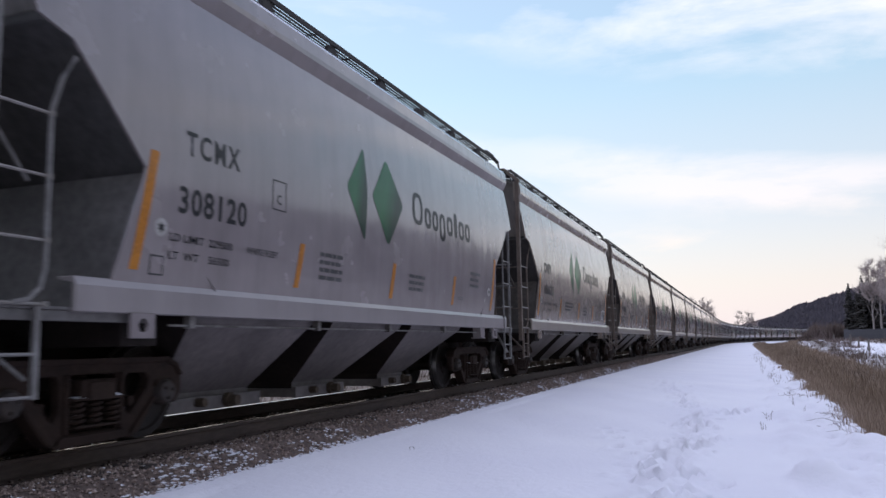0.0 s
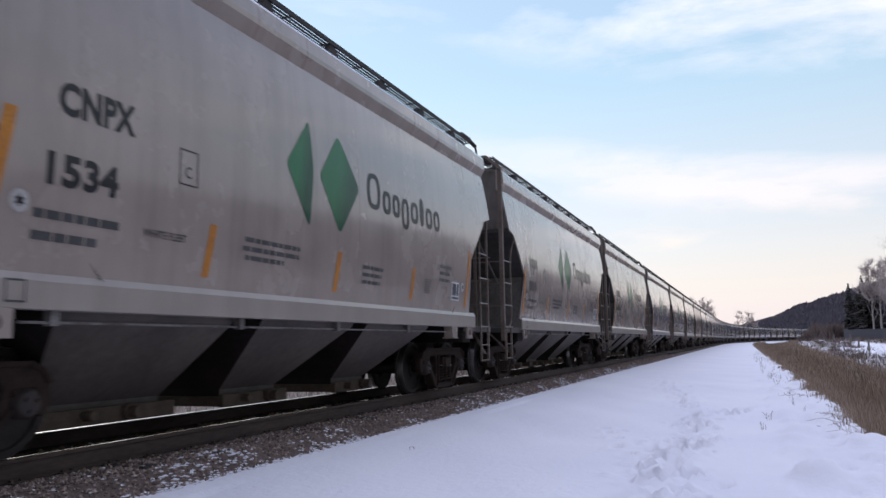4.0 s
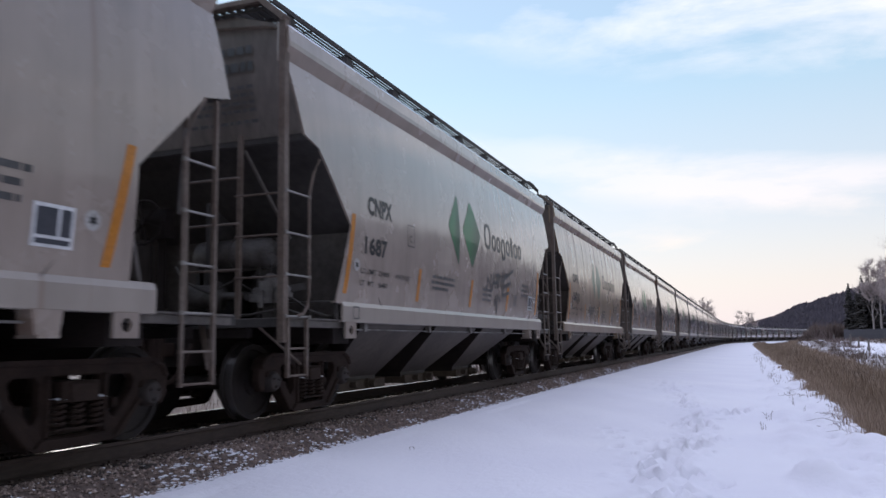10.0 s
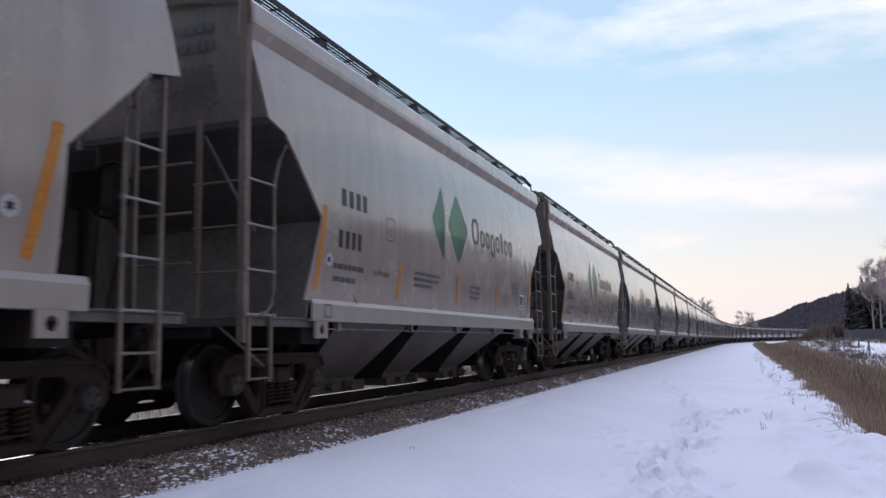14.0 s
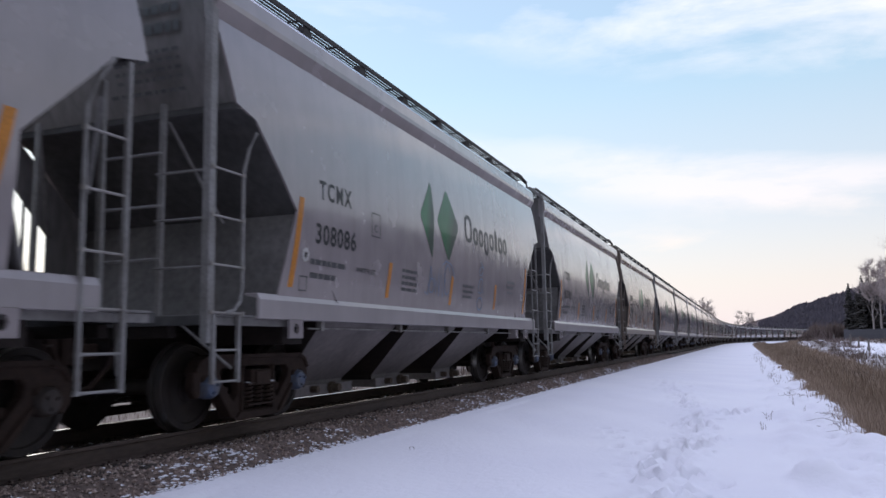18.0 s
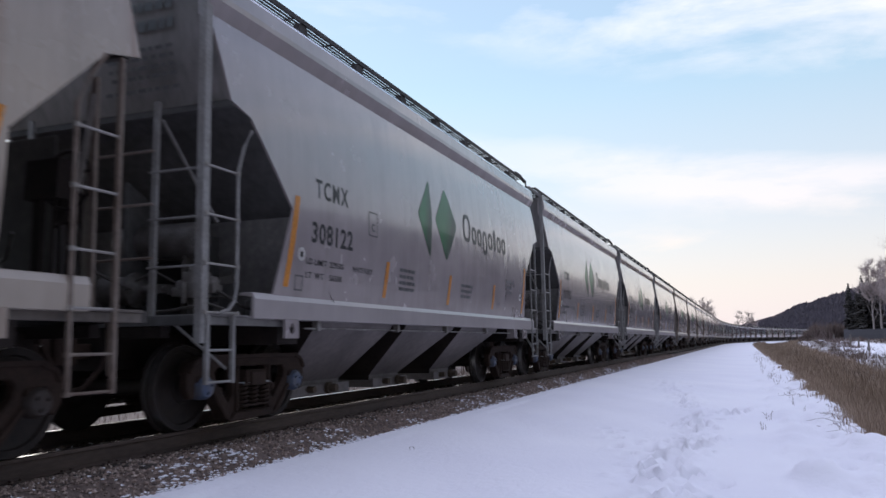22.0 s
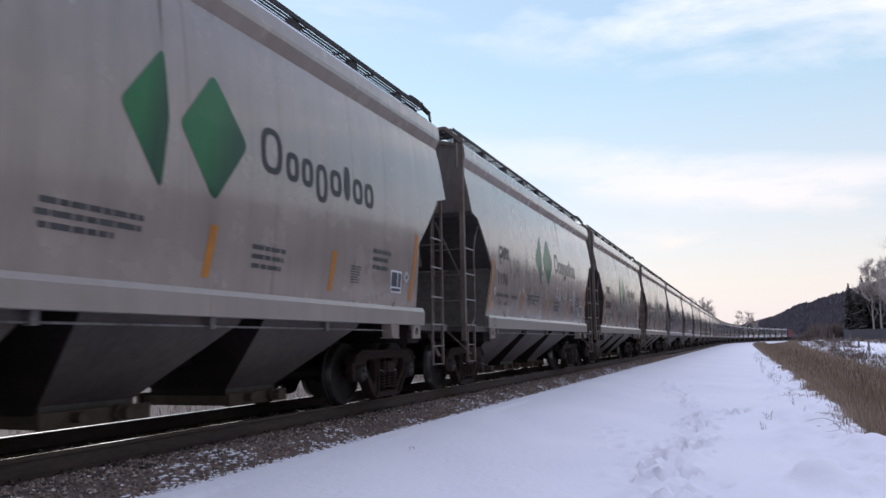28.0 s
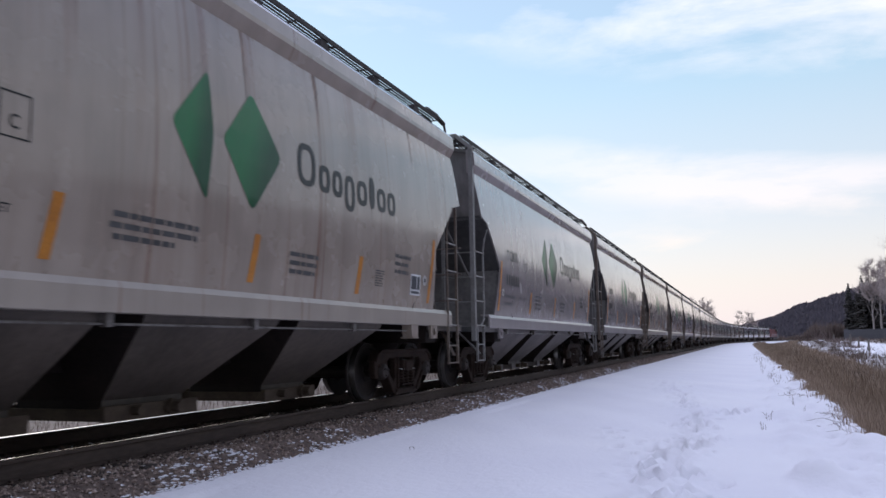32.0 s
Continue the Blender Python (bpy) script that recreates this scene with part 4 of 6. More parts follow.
def end_grabs(front, sx):
    """Grab irons across the end of the car and the tall post that holds them."""
    e = (lambda u: u - HALF) if front else (lambda u: HALF - u)
    y = e(0.36)
    out = [("grab_iron", MB().tube([(sx * 1.52, y, z), (sx * 0.84, y, z)], 0.013, 6)) for z in (1.68, 2.17, 2.66)] if sx > 0 else []
    return out + [("grab_post", MB().beam((sx * 0.87, e(0.40), 1.2), (sx * 0.87, e(0.42), 3.42), 0.06, 0.045))]


def roof_corner(front, side=0):
    """The frame that carries the roof walk round the end of the car."""
    mb = MB()
    if front:
        y = 0.30 - HALF
        for s in (-1, 1):
            mb.beam((s * 1.56, y, 4.74), (s * 1.22, y, 5.03), 0.14, 0.075)
        mb.beam((-1.24, y, 5.02), (1.24, y, 5.02), 0.14, 0.07)
    else:
        y = LCAR - 0.86 - HALF
        for s in (side,):
            mb.beam((s * 1.34, y - 0.75, 5.05), (s * 1.34, y - 0.22, 5.05), 0.10, 0.05)
            mb.beam((s * 1.34, y - 0.24, 5.05), (s * 1.42, y - 0.03, 4.93), 0.08, 0.04)
            mb.beam((s * 1.42, y - 0.03, 4.95), (s * 1.46, y - 0.02, 4.66), 0.07, 0.04)
    return mb


def roof_walk(sx):
    """Open grating along the roof edge, on short brackets."""
    mb = MB()
    a, b = 0.32 - HALF, LCAR - 1.0 - HALF
    for i in range(8):
        x = sx * (0.97 + 0.057 * i)
        mb.box(x - 0.008, x + 0.008, a, b, 5.010, 5.034)
    mb.box(min(sx * 1.372, sx * 1.38), max(sx * 1.372, sx * 1.38), a, b, 4.975, 5.036)
    for i in range(14):
        y = a + (b - a) * i / 13
        mb.box(min(sx * 0.96, sx * 1.375), max(sx * 0.96, sx * 1.375), y - 0.012, y + 0.012, 4.985, 5.005)
    return mb


def walk_bracket(sx, y):
    mb = MB()
    mb.prism([(y - 0.20, 4.70), (y + 0.20, 4.70), (y + 0.07, 4.985), (y - 0.07, 4.985)], sx * 1.27, sx * 1.36)
    mb.beam((sx * 0.95, y, 4.97), (sx * 1.36, y, 4.97), 0.05, 0.03)
    return mb


def end_walk(front):
    mb = MB()
    y0, y1 = (0.33 - HALF, 0.72 - HALF) if front else (HALF - 1.45, HALF - 0.95)
    for i in range(22):
        x = -1.2 + 2.4 * i / 21
        mb.box(x - 0.014, x + 0.014, y0, y1, 4.93, 5.0)
    for y in (y0 + 0.02, y1 - 0.02):
        mb.box(-1.22, 1.22, y - 0.015, y + 0.015, 4.925, 4.96)
    return mb


def hatch_cover():
    mb = MB()
    mb.box(-0.45, 0.45, 1.3 - HALF, LCAR - 1.7 - HALF, 4.80, 4.87)
    return mb


def coupler(front):
    e = (lambda u: u - HALF) if front else (lambda u: HALF - u)
    mb = MB()
    a, b = sorted((e(0.16), e(0.75)))
    mb.box(-0.09, 0.09, a, b, 0.78, 0.94)
    a, b = sorted((e(0.0), e(0.24)))
    mb.box(-0.17, 0.10, a, b, 0.72, 1.0)
    mb.tube([(0.12, e(0.05), 0.72), (0.12, e(0.05), 1.0)], 0.06, 8)
    return mb


def air_hose(front):
    e = (lambda u: u - HALF) if front else (lambda u: HALF - u)
    return MB().tube([(0.33, e(0.42), 0.92), (0.35, e(0.30), 0.70), (0.30, e(0.12), 0.50), (0.22, e(0.02), 0.47)], 0.028, 6)


def jack_pad(u, hole):
    """Bracket under the side sill; one has a round hole."""
    mb = MB()
    y, w = u - HALF, 0.145
    if not hole:
        mb.prism([(y - w, 1.18), (y + w, 1.18), (y + w * 0.8, 0.99), (y - w * 0.8, 0.99)], 1.44, 1.60)
        mb.box(1.40, 1.62, y - w * 0.7, y + w * 0.7, 0.965, 0.99)
        return mb
    r, n = 0.062, 8
    sq = [(y + w, 1.075), (y + w, 1.18), (y, 1.18), (y - w, 1.18), (y - w, 1.075), (y - w, 0.965), (y, 0.965), (y + w, 0.965)]
    ho = [(y + r * math.cos(2 * math.pi * k / n), 1.075 + r * math.sin(2 * math.pi * k / n)) for k in range(n)]
    for x0, x1 in ((1.575, 1.61),):
        v = [(x, *p) for x in (x0, x1) for p in sq + ho]
        f = []
        for k in range(n):
            j = (k + 1) % n
            f += [(k, j, 8 + j, 8 + k), (16 + k, 24 + k, 24 + j, 16 + j), (k, 16 + k, 16 + j, j), (8 + k, 8 + j, 24 + j, 24 + k)]
        mb.add(v, f)
    return mb


def moved(mb, x, y, z):
    mb.v = [(a + x, b + y, c + z) for a, b, c in mb.v]
    return mb


def brake_set():
    """Air reservoir, brake cylinder, valve, levers and pipes on the platform at the brake end."""
    e = lambda u: u - HALF
    parts = {}
    tank = MB().lathe([(-0.62, 0.03), (-0.60, 0.14), (-0.54, 0.195), (-0.50, 0.205), (-0.02, 0.205), (-0.02, 0.222), (0.02, 0.222), (0.02, 0.205), (0.46, 0.205), (0.52, 0.195), (0.58, 0.14), (0.60, 0.05), (0.64, 0.05), (0.64, 0.02)], 18)
    parts["air_reservoir"] = moved(tank, 0.25, e(1.25), 2.08)
    cyl = MB().lathe([(-0.25, 0.05), (-0.25, 0.16), (-0.22, 0.185), (-0.18, 0.16), (0.18, 0.16), (0.18, 0.20), (0.22, 0.20), (0.24, 0.13), (0.30, 0.06), (0.62, 0.035)], 16)
    for k in range(6):
        a = 1.047 * k
        cyl.tube([(0.16, 0.178 * math.cos(a), 0.178 * math.sin(a)), (0.25, 0.178 * math.cos(a), 0.178 * math.sin(a))], 0.014, 5)
    parts["brake_cylinder"] = moved(cyl, -0.05, e(0.98), 1.52)
    val = MB().box(-0.10, 0.10, -0.12, 0.12, -0.14, 0.14)
    for dx, dz, r in ((0.0, 0.19, 0.085), (0.20, 0.04, 0.075), (-0.20, 0.02, 0.07)):
        d = MB().lathe([(0.0, r), (0.05, r), (0.08, r * 0.8), (0.10, r * 0.3), (0.10, 0.0)], 10, "z")
        val.add(moved(d, dx, 0.0, dz - 0.05).v, d.f)
    val.box(0.10, 0.27, -0.08, 0.08, -0.10, -0.01).box(-0.27, -0.10, -0.09, 0.07, -0.12, -0.02)
    val.tube([(0.16, -0.12, -0.14), (0.16, -0.12, 0.06)], 0.028, 6).tube([(-0.06, -0.14, -0.20), (-0.06, -0.14, 0.02)], 0.032, 6)
    parts["control_valve"] = moved(val, 0.86, e(1.12), 1.56)
    parts["valve_bracket"] = MB().box(0.78, 0.94, e(1.06), e(1.18), 1.2, 1.42).box(0.70, 1.02, e(1.0), e(1.24), 1.20, 1.225)
    parts["tank_bracket"] = MB().box(-0.20, -0.15, e(1.15), e(1.30), 1.2, 1.90).box(0.62, 0.67, e(1.15), e(1.30), 1.2, 1.90).box(-0.25, 0.72, e(1.20), e(1.28), 1.86, 1.89)
    pipe = MB().tube([(0.98, e(1.12), 1.52), (1.2, e(1.1), 1.46), (1.36, e(1.2), 1.32), (1.42, e(1.5), 1.26), (1.44, e(2.2), 1.25)], 0.018, 6)
    parts["brake_pipe"] = pipe
    parts["train_pipe"] = MB().tube([(0.2, e(0.62), 1.25), (0.86, e(0.66), 1.26), (1.30, e(0.72), 1.33), (1.42, e(0.95), 1.25)], 0.016, 6)
    parts["tank_pipe"] = MB().tube([(0.86, e(1.10), 1.78), (0.92, e(1.02), 1.92), (0.82, e(1.05), 2.06), (0.88, e(1.22), 2.08)], 0.014, 6).tube([(0.66, e(1.1), 1.56), (0.42, e(0.95), 1.72), (0.20, e(0.92), 1.62)], 0.014, 6)
    parts["brake_hose"] = MB().tube([(-0.40, e(0.85), 1.92), (-0.18, e(0.72), 1.72), (0.10, e(0.70), 1.60), (0.26, e(0.80), 1.52)], 0.02, 6)
    parts["brake_lever"] = MB().beam((0.55, e(1.0), 1.50), (1.10, e(1.55), 1.66), 0.022, 0.09).beam((0.50, e(0.9), 1.52), (0.62, e(1.3), 1.54), 0.022, 0.10)
    parts["release_rod"] = MB().tube([(0.92, e(1.2), 1.42), (1.35, e(1.42), 1.44), (1.50, e(1.46), 1.44), (1.54, e(1.40), 1.44)], 0.012, 6)
    parts["rod_guide"] = MB().box(1.49, 1.53, e(1.60), e(1.66), 1.2, 1.48).tube([(1.51, e(1.63), 1.48), (1.51, e(1.63), 1.52)], 0.03, 6)
    return parts


def brake_wheel():
    """Hand brake wheel with six spokes on its shaft."""
    mb = MB()
    c, r = Vector((0.57, HALF - 0.42, 2.46)), 0.28
    mb.tube([(c.x + r * math.cos(a), c.y, c.z + r * math.sin(a)) for a in np.linspace(0, 2 * math.pi, 23)], 0.017, 6)
    for k in range(6):
        a = 0.3 + k * math.pi / 3
        mb.beam(c, (c.x + r * math.cos(a), c.y, c.z + r * math.sin(a)), 0.026, 0.014)
    mb.tube([c + Vector((0, -0.20, 0)), c + Vector((0, 0.03, 0))], 0.035, 8)
    return mb


def brake_housing():
    """Gear case behind the hand brake wheel, with its chain plate and post."""
    c = Vector((0.57, HALF - 0.42, 2.46))
    mb = MB().prism([(c.y - 0.22, c.z - 0.20), (c.y - 0.06, c.z - 0.20), (c.y - 0.04, c.z), (c.y - 0.07, c.z + 0.17), (c.y - 0.20, c.z + 0.17)], c.x - 0.30, c.x + 0.10)
    mb.box(c.x - 0.22, c.x - 0.12, c.y - 0.18, c.y - 0.13, 1.21, c.z - 0.2)
    mb.tube([(c.x - 0.02, c.y - 0.12, c.z - 0.2), (c.x - 0.04, c.y - 0.14, 1.21)], 0.016, 5)
    return mb


# trucks
def side_frame(sx):
    """Cast side frame: one plate with a spring window and two side windows, ribbed round its edges."""
    mb = MB()
    x0, x1 = sorted((sx * 0.94, sx * 1.05))
    W = 0.889
    half = [(0.0, 0.795), (0.55, 0.80), (0.92, 0.785), (1.07, 0.735), (1.145, 0.62), (1.15, 0.44), (1.08, 0.34), (1.02, 0.36), (1.015, 0.56), (0.765, 0.56), (0.755, 0.40), (0.60, 0.22), (0.50, 0.105), (0.40, 0.075)]
    outer = half + [(-y, z) for y, z in half[::-1] if y]
    window = [(-0.27, 0.17), (0.27, 0.17), (0.29, 0.40), (0.27, 0.66), (-0.27, 0.66), (-0.29, 0.40)]
    sides = [[(s * 0.37, 0.34), (s * 0.44, 0.27), (s * 0.66, 0.50), (s * 0.69, 0.60), (s * 0.64, 0.655), (s * 0.41, 0.655), (s * 0.37, 0.60)] for s in (1, -1)]
    holed_plate(mb, outer, [window] + sides, x0, x1)
    # flanges along the top and the sloping legs
    f0, f1 = sorted((sx * 0.91, sx * 1.085))
    mb.prism([(-0.92, 0.785), (0.92, 0.785), (0.90, 0.745), (-0.90, 0.745)], f0, f1)
    mb.prism([(-0.42, 0.075), (0.42, 0.075), (0.36, 0.155), (-0.36, 0.155)], f0, f1)
    for s in (-1, 1):
        mb.prism([(s * 0.42, 0.075), (s * 0.52, 0.105), (s * 0.765, 0.40), (s * 0.74, 0.435), (s * 0.47, 0.155)], f0, f1)
        mb.prism([(s * 0.92, 0.785), (s * 1.07, 0.735), (s * 1.145, 0.62), (s * 1.10, 0.60), (s * 1.04, 0.70), (s * 0.91, 0.745)], f0, f1)
        mb.prism([(s * 0.29, 0.16), (s * 0.335, 0.16), (s * 0.335, 0.67), (s * 0.29, 0.67)], f0, f1)
        mb.box(x0 - 0.02, x1 + 0.02, s * W - 0.115, s * W + 0.115, 0.505, 0.585)
    return mb


def spring_nest(sx):
    mb = MB()
    for y in (-0.20, 0.0, 0.20):
        for x in (0.93, 1.06):
            pts = [(sx * x + 0.055 * math.cos(a), y + 0.055 * math.sin(a), 0.22 + 0.24 * a / 31.4) for a in np.linspace(0, 31.4, 41)]
            mb.tube(pts, 0.017, 5)
    mb.box(min(sx * 0.86, sx * 1.13), max(sx * 0.86, sx * 1.13), -0.27, 0.27, 0.445, 0.465)
    mb.box(min(sx * 0.86, sx * 1.13), max(sx * 0.86, sx * 1.13), -0.27, 0.27, 0.215, 0.232)
    return mb


def snow_cake():
    """Snow packed on the ledge above the springs."""
    mb = MB()
    ys = [-0.27 + 0.045 * i for i in range(13)]
    top = [0.012, 0.014, 0.016, 0.02, 0.02, 0.024, 0.03, 0.035, 0.06, 0.10, 0.05, 0.03, 0.012]
    rows = [[(x, y, 0.466 + h * f) for y, h in zip(ys, top)] for x, f in ((1.02, 0.1), (1.05, 1.0), (1.085, 0.9), (1.12, 0.05))]
    return mb.sheet(rows)


def bolster():
    mb = MB()
    mb.box(-1.12, 1.12, -0.20, 0.20, 0.46, 0.62)
    mb.box(-0.75, 0.75, -0.22, 0.22, 0.52, 0.72)
    for s in (-1, 1):
        mb.box(s * 1.12 - 0.03, s * 1.12 + 0.03, -0.14, 0.14, 0.44, 0.60)
        mb.box(-1.0, 1.0, s * 0.52 - 0.04, s * 0.52 + 0.04, 0.34, 0.44)
    return mb


def wheelset():
    mb = MB()
    for s in (-1, 1):
        w = MB().lathe([(0.62, 0.10), (0.62, 0.17), (0.675, 0.24), (0.66, 0.37), (0.645, 0.395), (0.645, 0.486), (0.672, 0.486), (0.690, 0.462), (0.790, 0.450), (0.790, 0.388), (0.765, 0.375), (0.745, 0.27), (0.775, 0.17), (0.800, 0.16), (0.800, 0.10)], 40)
        mb.add([(s * x, y, z) for x, y, z in w.v], w.f)
    mb.lathe([(-1.02, 0.08), (-0.8, 0.085), (-0.6, 0.10), (0, 0.085), (0.6, 0.10), (0.8, 0.085), (1.02, 0.08)], 16)
    return mb


def tread(sx):
    w = MB().lathe([(0.6895, 0.4635), (0.700, 0.4605), (0.786, 0.4525), (0.7905, 0.4505)], 40)
    w.f = w.f[:-2]
    w.v = [(sx * x, y, z) for x, y, z in w.v]
    return w


def end_cap(sx, y):
    mb = MB().lathe([(sx * 0.98, 0.13), (sx * 1.08, 0.125), (sx * 1.115, 0.10), (sx * 1.125, 0.05), (sx * 1.12, 0.0)], 16)
    for k in range(3):
        a = 2 * math.pi * k / 3 + 0.4
        mb.tube([(sx * 1.10, 0.06 * math.cos(a), 0.06 * math.sin(a)), (sx * 1.145, 0.06 * math.cos(a), 0.06 * math.sin(a))], 0.018, 6)
    mb.v = [(px, py + y, pz + 0.457) for px, py, pz in mb.v]
    return mb


# lettering and marks: flat paint laid on the curved side
def on_side(pts_uz, lift):
    return [(side_x(z) + lift, u - HALF, z) for u, z in pts_uz]


def paint_patch(polys, lift=0.004):
    """Painted shapes from polygons of (u, z), cut into strips so that they follow the curve of the side."""
    mb = MB()
    for poly in polys:
        mb.add(on_side(poly, lift), [tuple(range(len(poly)))])
    return mb


def strips(u0, u1, z0, z1, lean=0.0, n=4):
    return [[(u0 + lean * a, z0 + (z1 - z0) * a), (u1 + lean * a, z0 + (z1 - z0) * a), (u1 + lean * b, z0 + (z1 - z0) * b), (u0 + lean * b, z0 + (z1 - z0) * b)]
            for a, b in [(i / n, (i + 1) / n) for i in range(n)]]


def small(name, mesh, material, car):
    """Writing too small to read or pick apart."""
    tagged(part(name, mesh, material, car), kind="stuff")


TEXTS = {}


def text_mesh(s, u, z, width, height, material, bold=0.0, spacing=1.0, df=0.0):
    """Lettering on the side: lower left corner at (u, z), stretched to width x height."""
    key = (s, u, z, width, height, material.name, df)
    if key in TEXTS:
        return TEXTS[key]
    cu = bpy.data.curves.new("lettering", "FONT")
    cu.body, cu.size, cu.offset, cu.resolution_u, cu.space_character = s, 1.0, bold, 3, spacing
    tmp = bpy.data.objects.new("lettering", cu)
    scene.collection.objects.link(tmp)
    dg = bpy.context.evaluated_depsgraph_get()
    me = bpy.data.meshes.new_from_object(tmp.evaluated_get(dg))
    bpy.data.objects.remove(tmp)
    co = np.zeros(len(me.vertices) * 3)
    me.vertices.foreach_get("co", co)
    co = co.reshape(-1, 3)
    lo, hi = co.min(0), co.max(0)
    k = (co - lo) / np.maximum(hi - lo, 1e-6)
    uu, zz = u + k[:, 0] * width, z + k[:, 1] * height
    uu = uu + df * np.clip((5.0 - uu) / 2.4, 0, 1)
    xx = np.interp(zz, SIDE_Z, SIDE_X) + 0.004
    me.vertices.foreach_set("co", np.stack([xx, uu - HALF, zz], 1).ravel())
    me.materials.clear()
    me.materials.append(material)
    me.update()
    me.name = "lettering"
    TEXTS[key] = me
    return me


def word_bars(u, z, w, lines, pitch=0.075, h=0.038, seed=0, center=False):
    """Rows of small writing that cannot be read."""
    rng = random.Random(seed)
    polys = []
    for i in range(lines):
        x = u + (rng.uniform(0, 0.12) * w if center else 0)
        end = u + w - rng.uniform(0, 0.3) * w * (1 if i else 0.2)
        zz = z - i * pitch
        while x < end - 0.03:
            l = rng.uniform(0.08, 0.22)
            polys.append([(x, zz - h), (min(x + l, end), zz - h), (min(x + l, end), zz), (x, zz)])
            x += l + 0.022
    return paint_patch(polys)


def diamond(poly, r=0.09):
    """A diamond with rounded corners, from its corner points (u, z)."""
    ring = rounded(poly, r)
    zs = [z for _, z in ring]
    lo, hi = min(zs), max(zs)
    rows = []
    for i in range(33):
        z = lo + (hi - lo) * (0.004 + 0.992 * i / 32)
        cut = []
        for j in range(len(ring)):
            (u0, z0), (u1, z1) = ring[j - 1], ring[j]
            if (z0 - z) * (z1 - z) <= 0 and z0 != z1:
                cut.append(u0 + (u1 - u0) * (z - z0) / (z1 - z0))
        rows.append(on_side([(min(cut), z), (max(cut), z)], 0.004))
    return MB().sheet(rows)


def brand_block(i):
    """One plain rounded ring of the brand name; eight of them stand in a row."""
    u = 7.74 + (0.0, 0.50, 0.84, 1.17, 1.53, 1.90, 2.15, 2.50)[i]
    w = (0.42, 0.28, 0.27, 0.29, 0.30, 0.17, 0.29, 0.28)[i]
    z0, z1 = ((2.77, 3.29), (2.765, 3.11), (2.765, 3.11), (2.63, 3.11), (2.765, 3.11), (2.765, 3.22), (2.765, 3.11), (2.765, 3.11))[i]
    t, n, k = 0.086, 24, 0.72
    cu, cz = u + w / 2, (z0 + z1) / 2

    def ring(a, b):
        out = []
        for j in range(n):
            c, sn = math.cos(2 * math.pi * j / n), math.sin(2 * math.pi * j / n)
            out.append((cu + a * math.copysign(abs(c) ** k, c), cz + b * math.copysign(abs(sn) ** k, sn)))
        return out

    outer, inner = ring(w / 2, (z1 - z0) / 2), ring(w / 2 - t, (z1 - z0) / 2 - t * 0.85)
    return MB().add(on_side(outer, 0.004) + on_side(inner, 0.004), [(j, (j + 1) % n, n + (j + 1) % n, n + j) for j in range(n)])


def frame_box(u0, u1, z0, z1, t, lift=0.004):
    return paint_patch([[(u0, z0), (u1, z0), (u1, z0 + t), (u0, z0 + t)], [(u0, z1 - t), (u1, z1 - t), (u1, z1), (u0, z1)],
                        [(u0, z0 + t), (u0 + t, z0 + t), (u0 + t, z1 - t), (u0, z1 - t)], [(u1 - t, z0 + t), (u1, z0 + t), (u1, z1 - t), (u1 - t, z1 - t)]], lift)


def disc(u, z, r, n=14, lift=0.004):
    return paint_patch([[(u + r * math.cos(2 * math.pi * k / n), z + r * math.sin(2 * math.pi * k / n)) for k in range(n)]], lift)


def leaf(u, z, r):
    """Small dark jagged shape in the round emblem."""
    pts = []
    for k in range(12):
        a, q = 2 * math.pi * k / 12 + math.pi / 2, r if k % 2 == 0 else r * 0.45
        pts.append((u + q * math.cos(a), z + q * math.sin(a)))
    return paint_patch([[(u, z), pts[k], pts[(k + 1) % 12]] for k in range(12)], 0.007)


_BM = {}


def warp(mb, df):
    """Moves the front end of a short-silled car back by df; the rest stays."""
    if df:
        mb.v = [(x, y + df * min(1.0, max(0.0, (5.0 - y - HALF) / 2.4)), z) for x, y, z in mb.v]
    return mb


def shared(key, make, material, bevel=0.0, smooth=None, fix=True, df=0.0):
    k = (key, material.name, df)
    if k not in _BM:
        _BM[k] = warp(make(), df).mesh(key.split("/")[0], material, bevel, smooth, fix)
    return _BM[k]


AXLES = (-0.889, 0.889)
TRUCK_U = (1.90, LCAR - 1.99)


def turned(mb):
    """The same part at the other end of the car."""
    mb.v = [(-x, -y, z) for x, y, z in mb.v]
    return mb


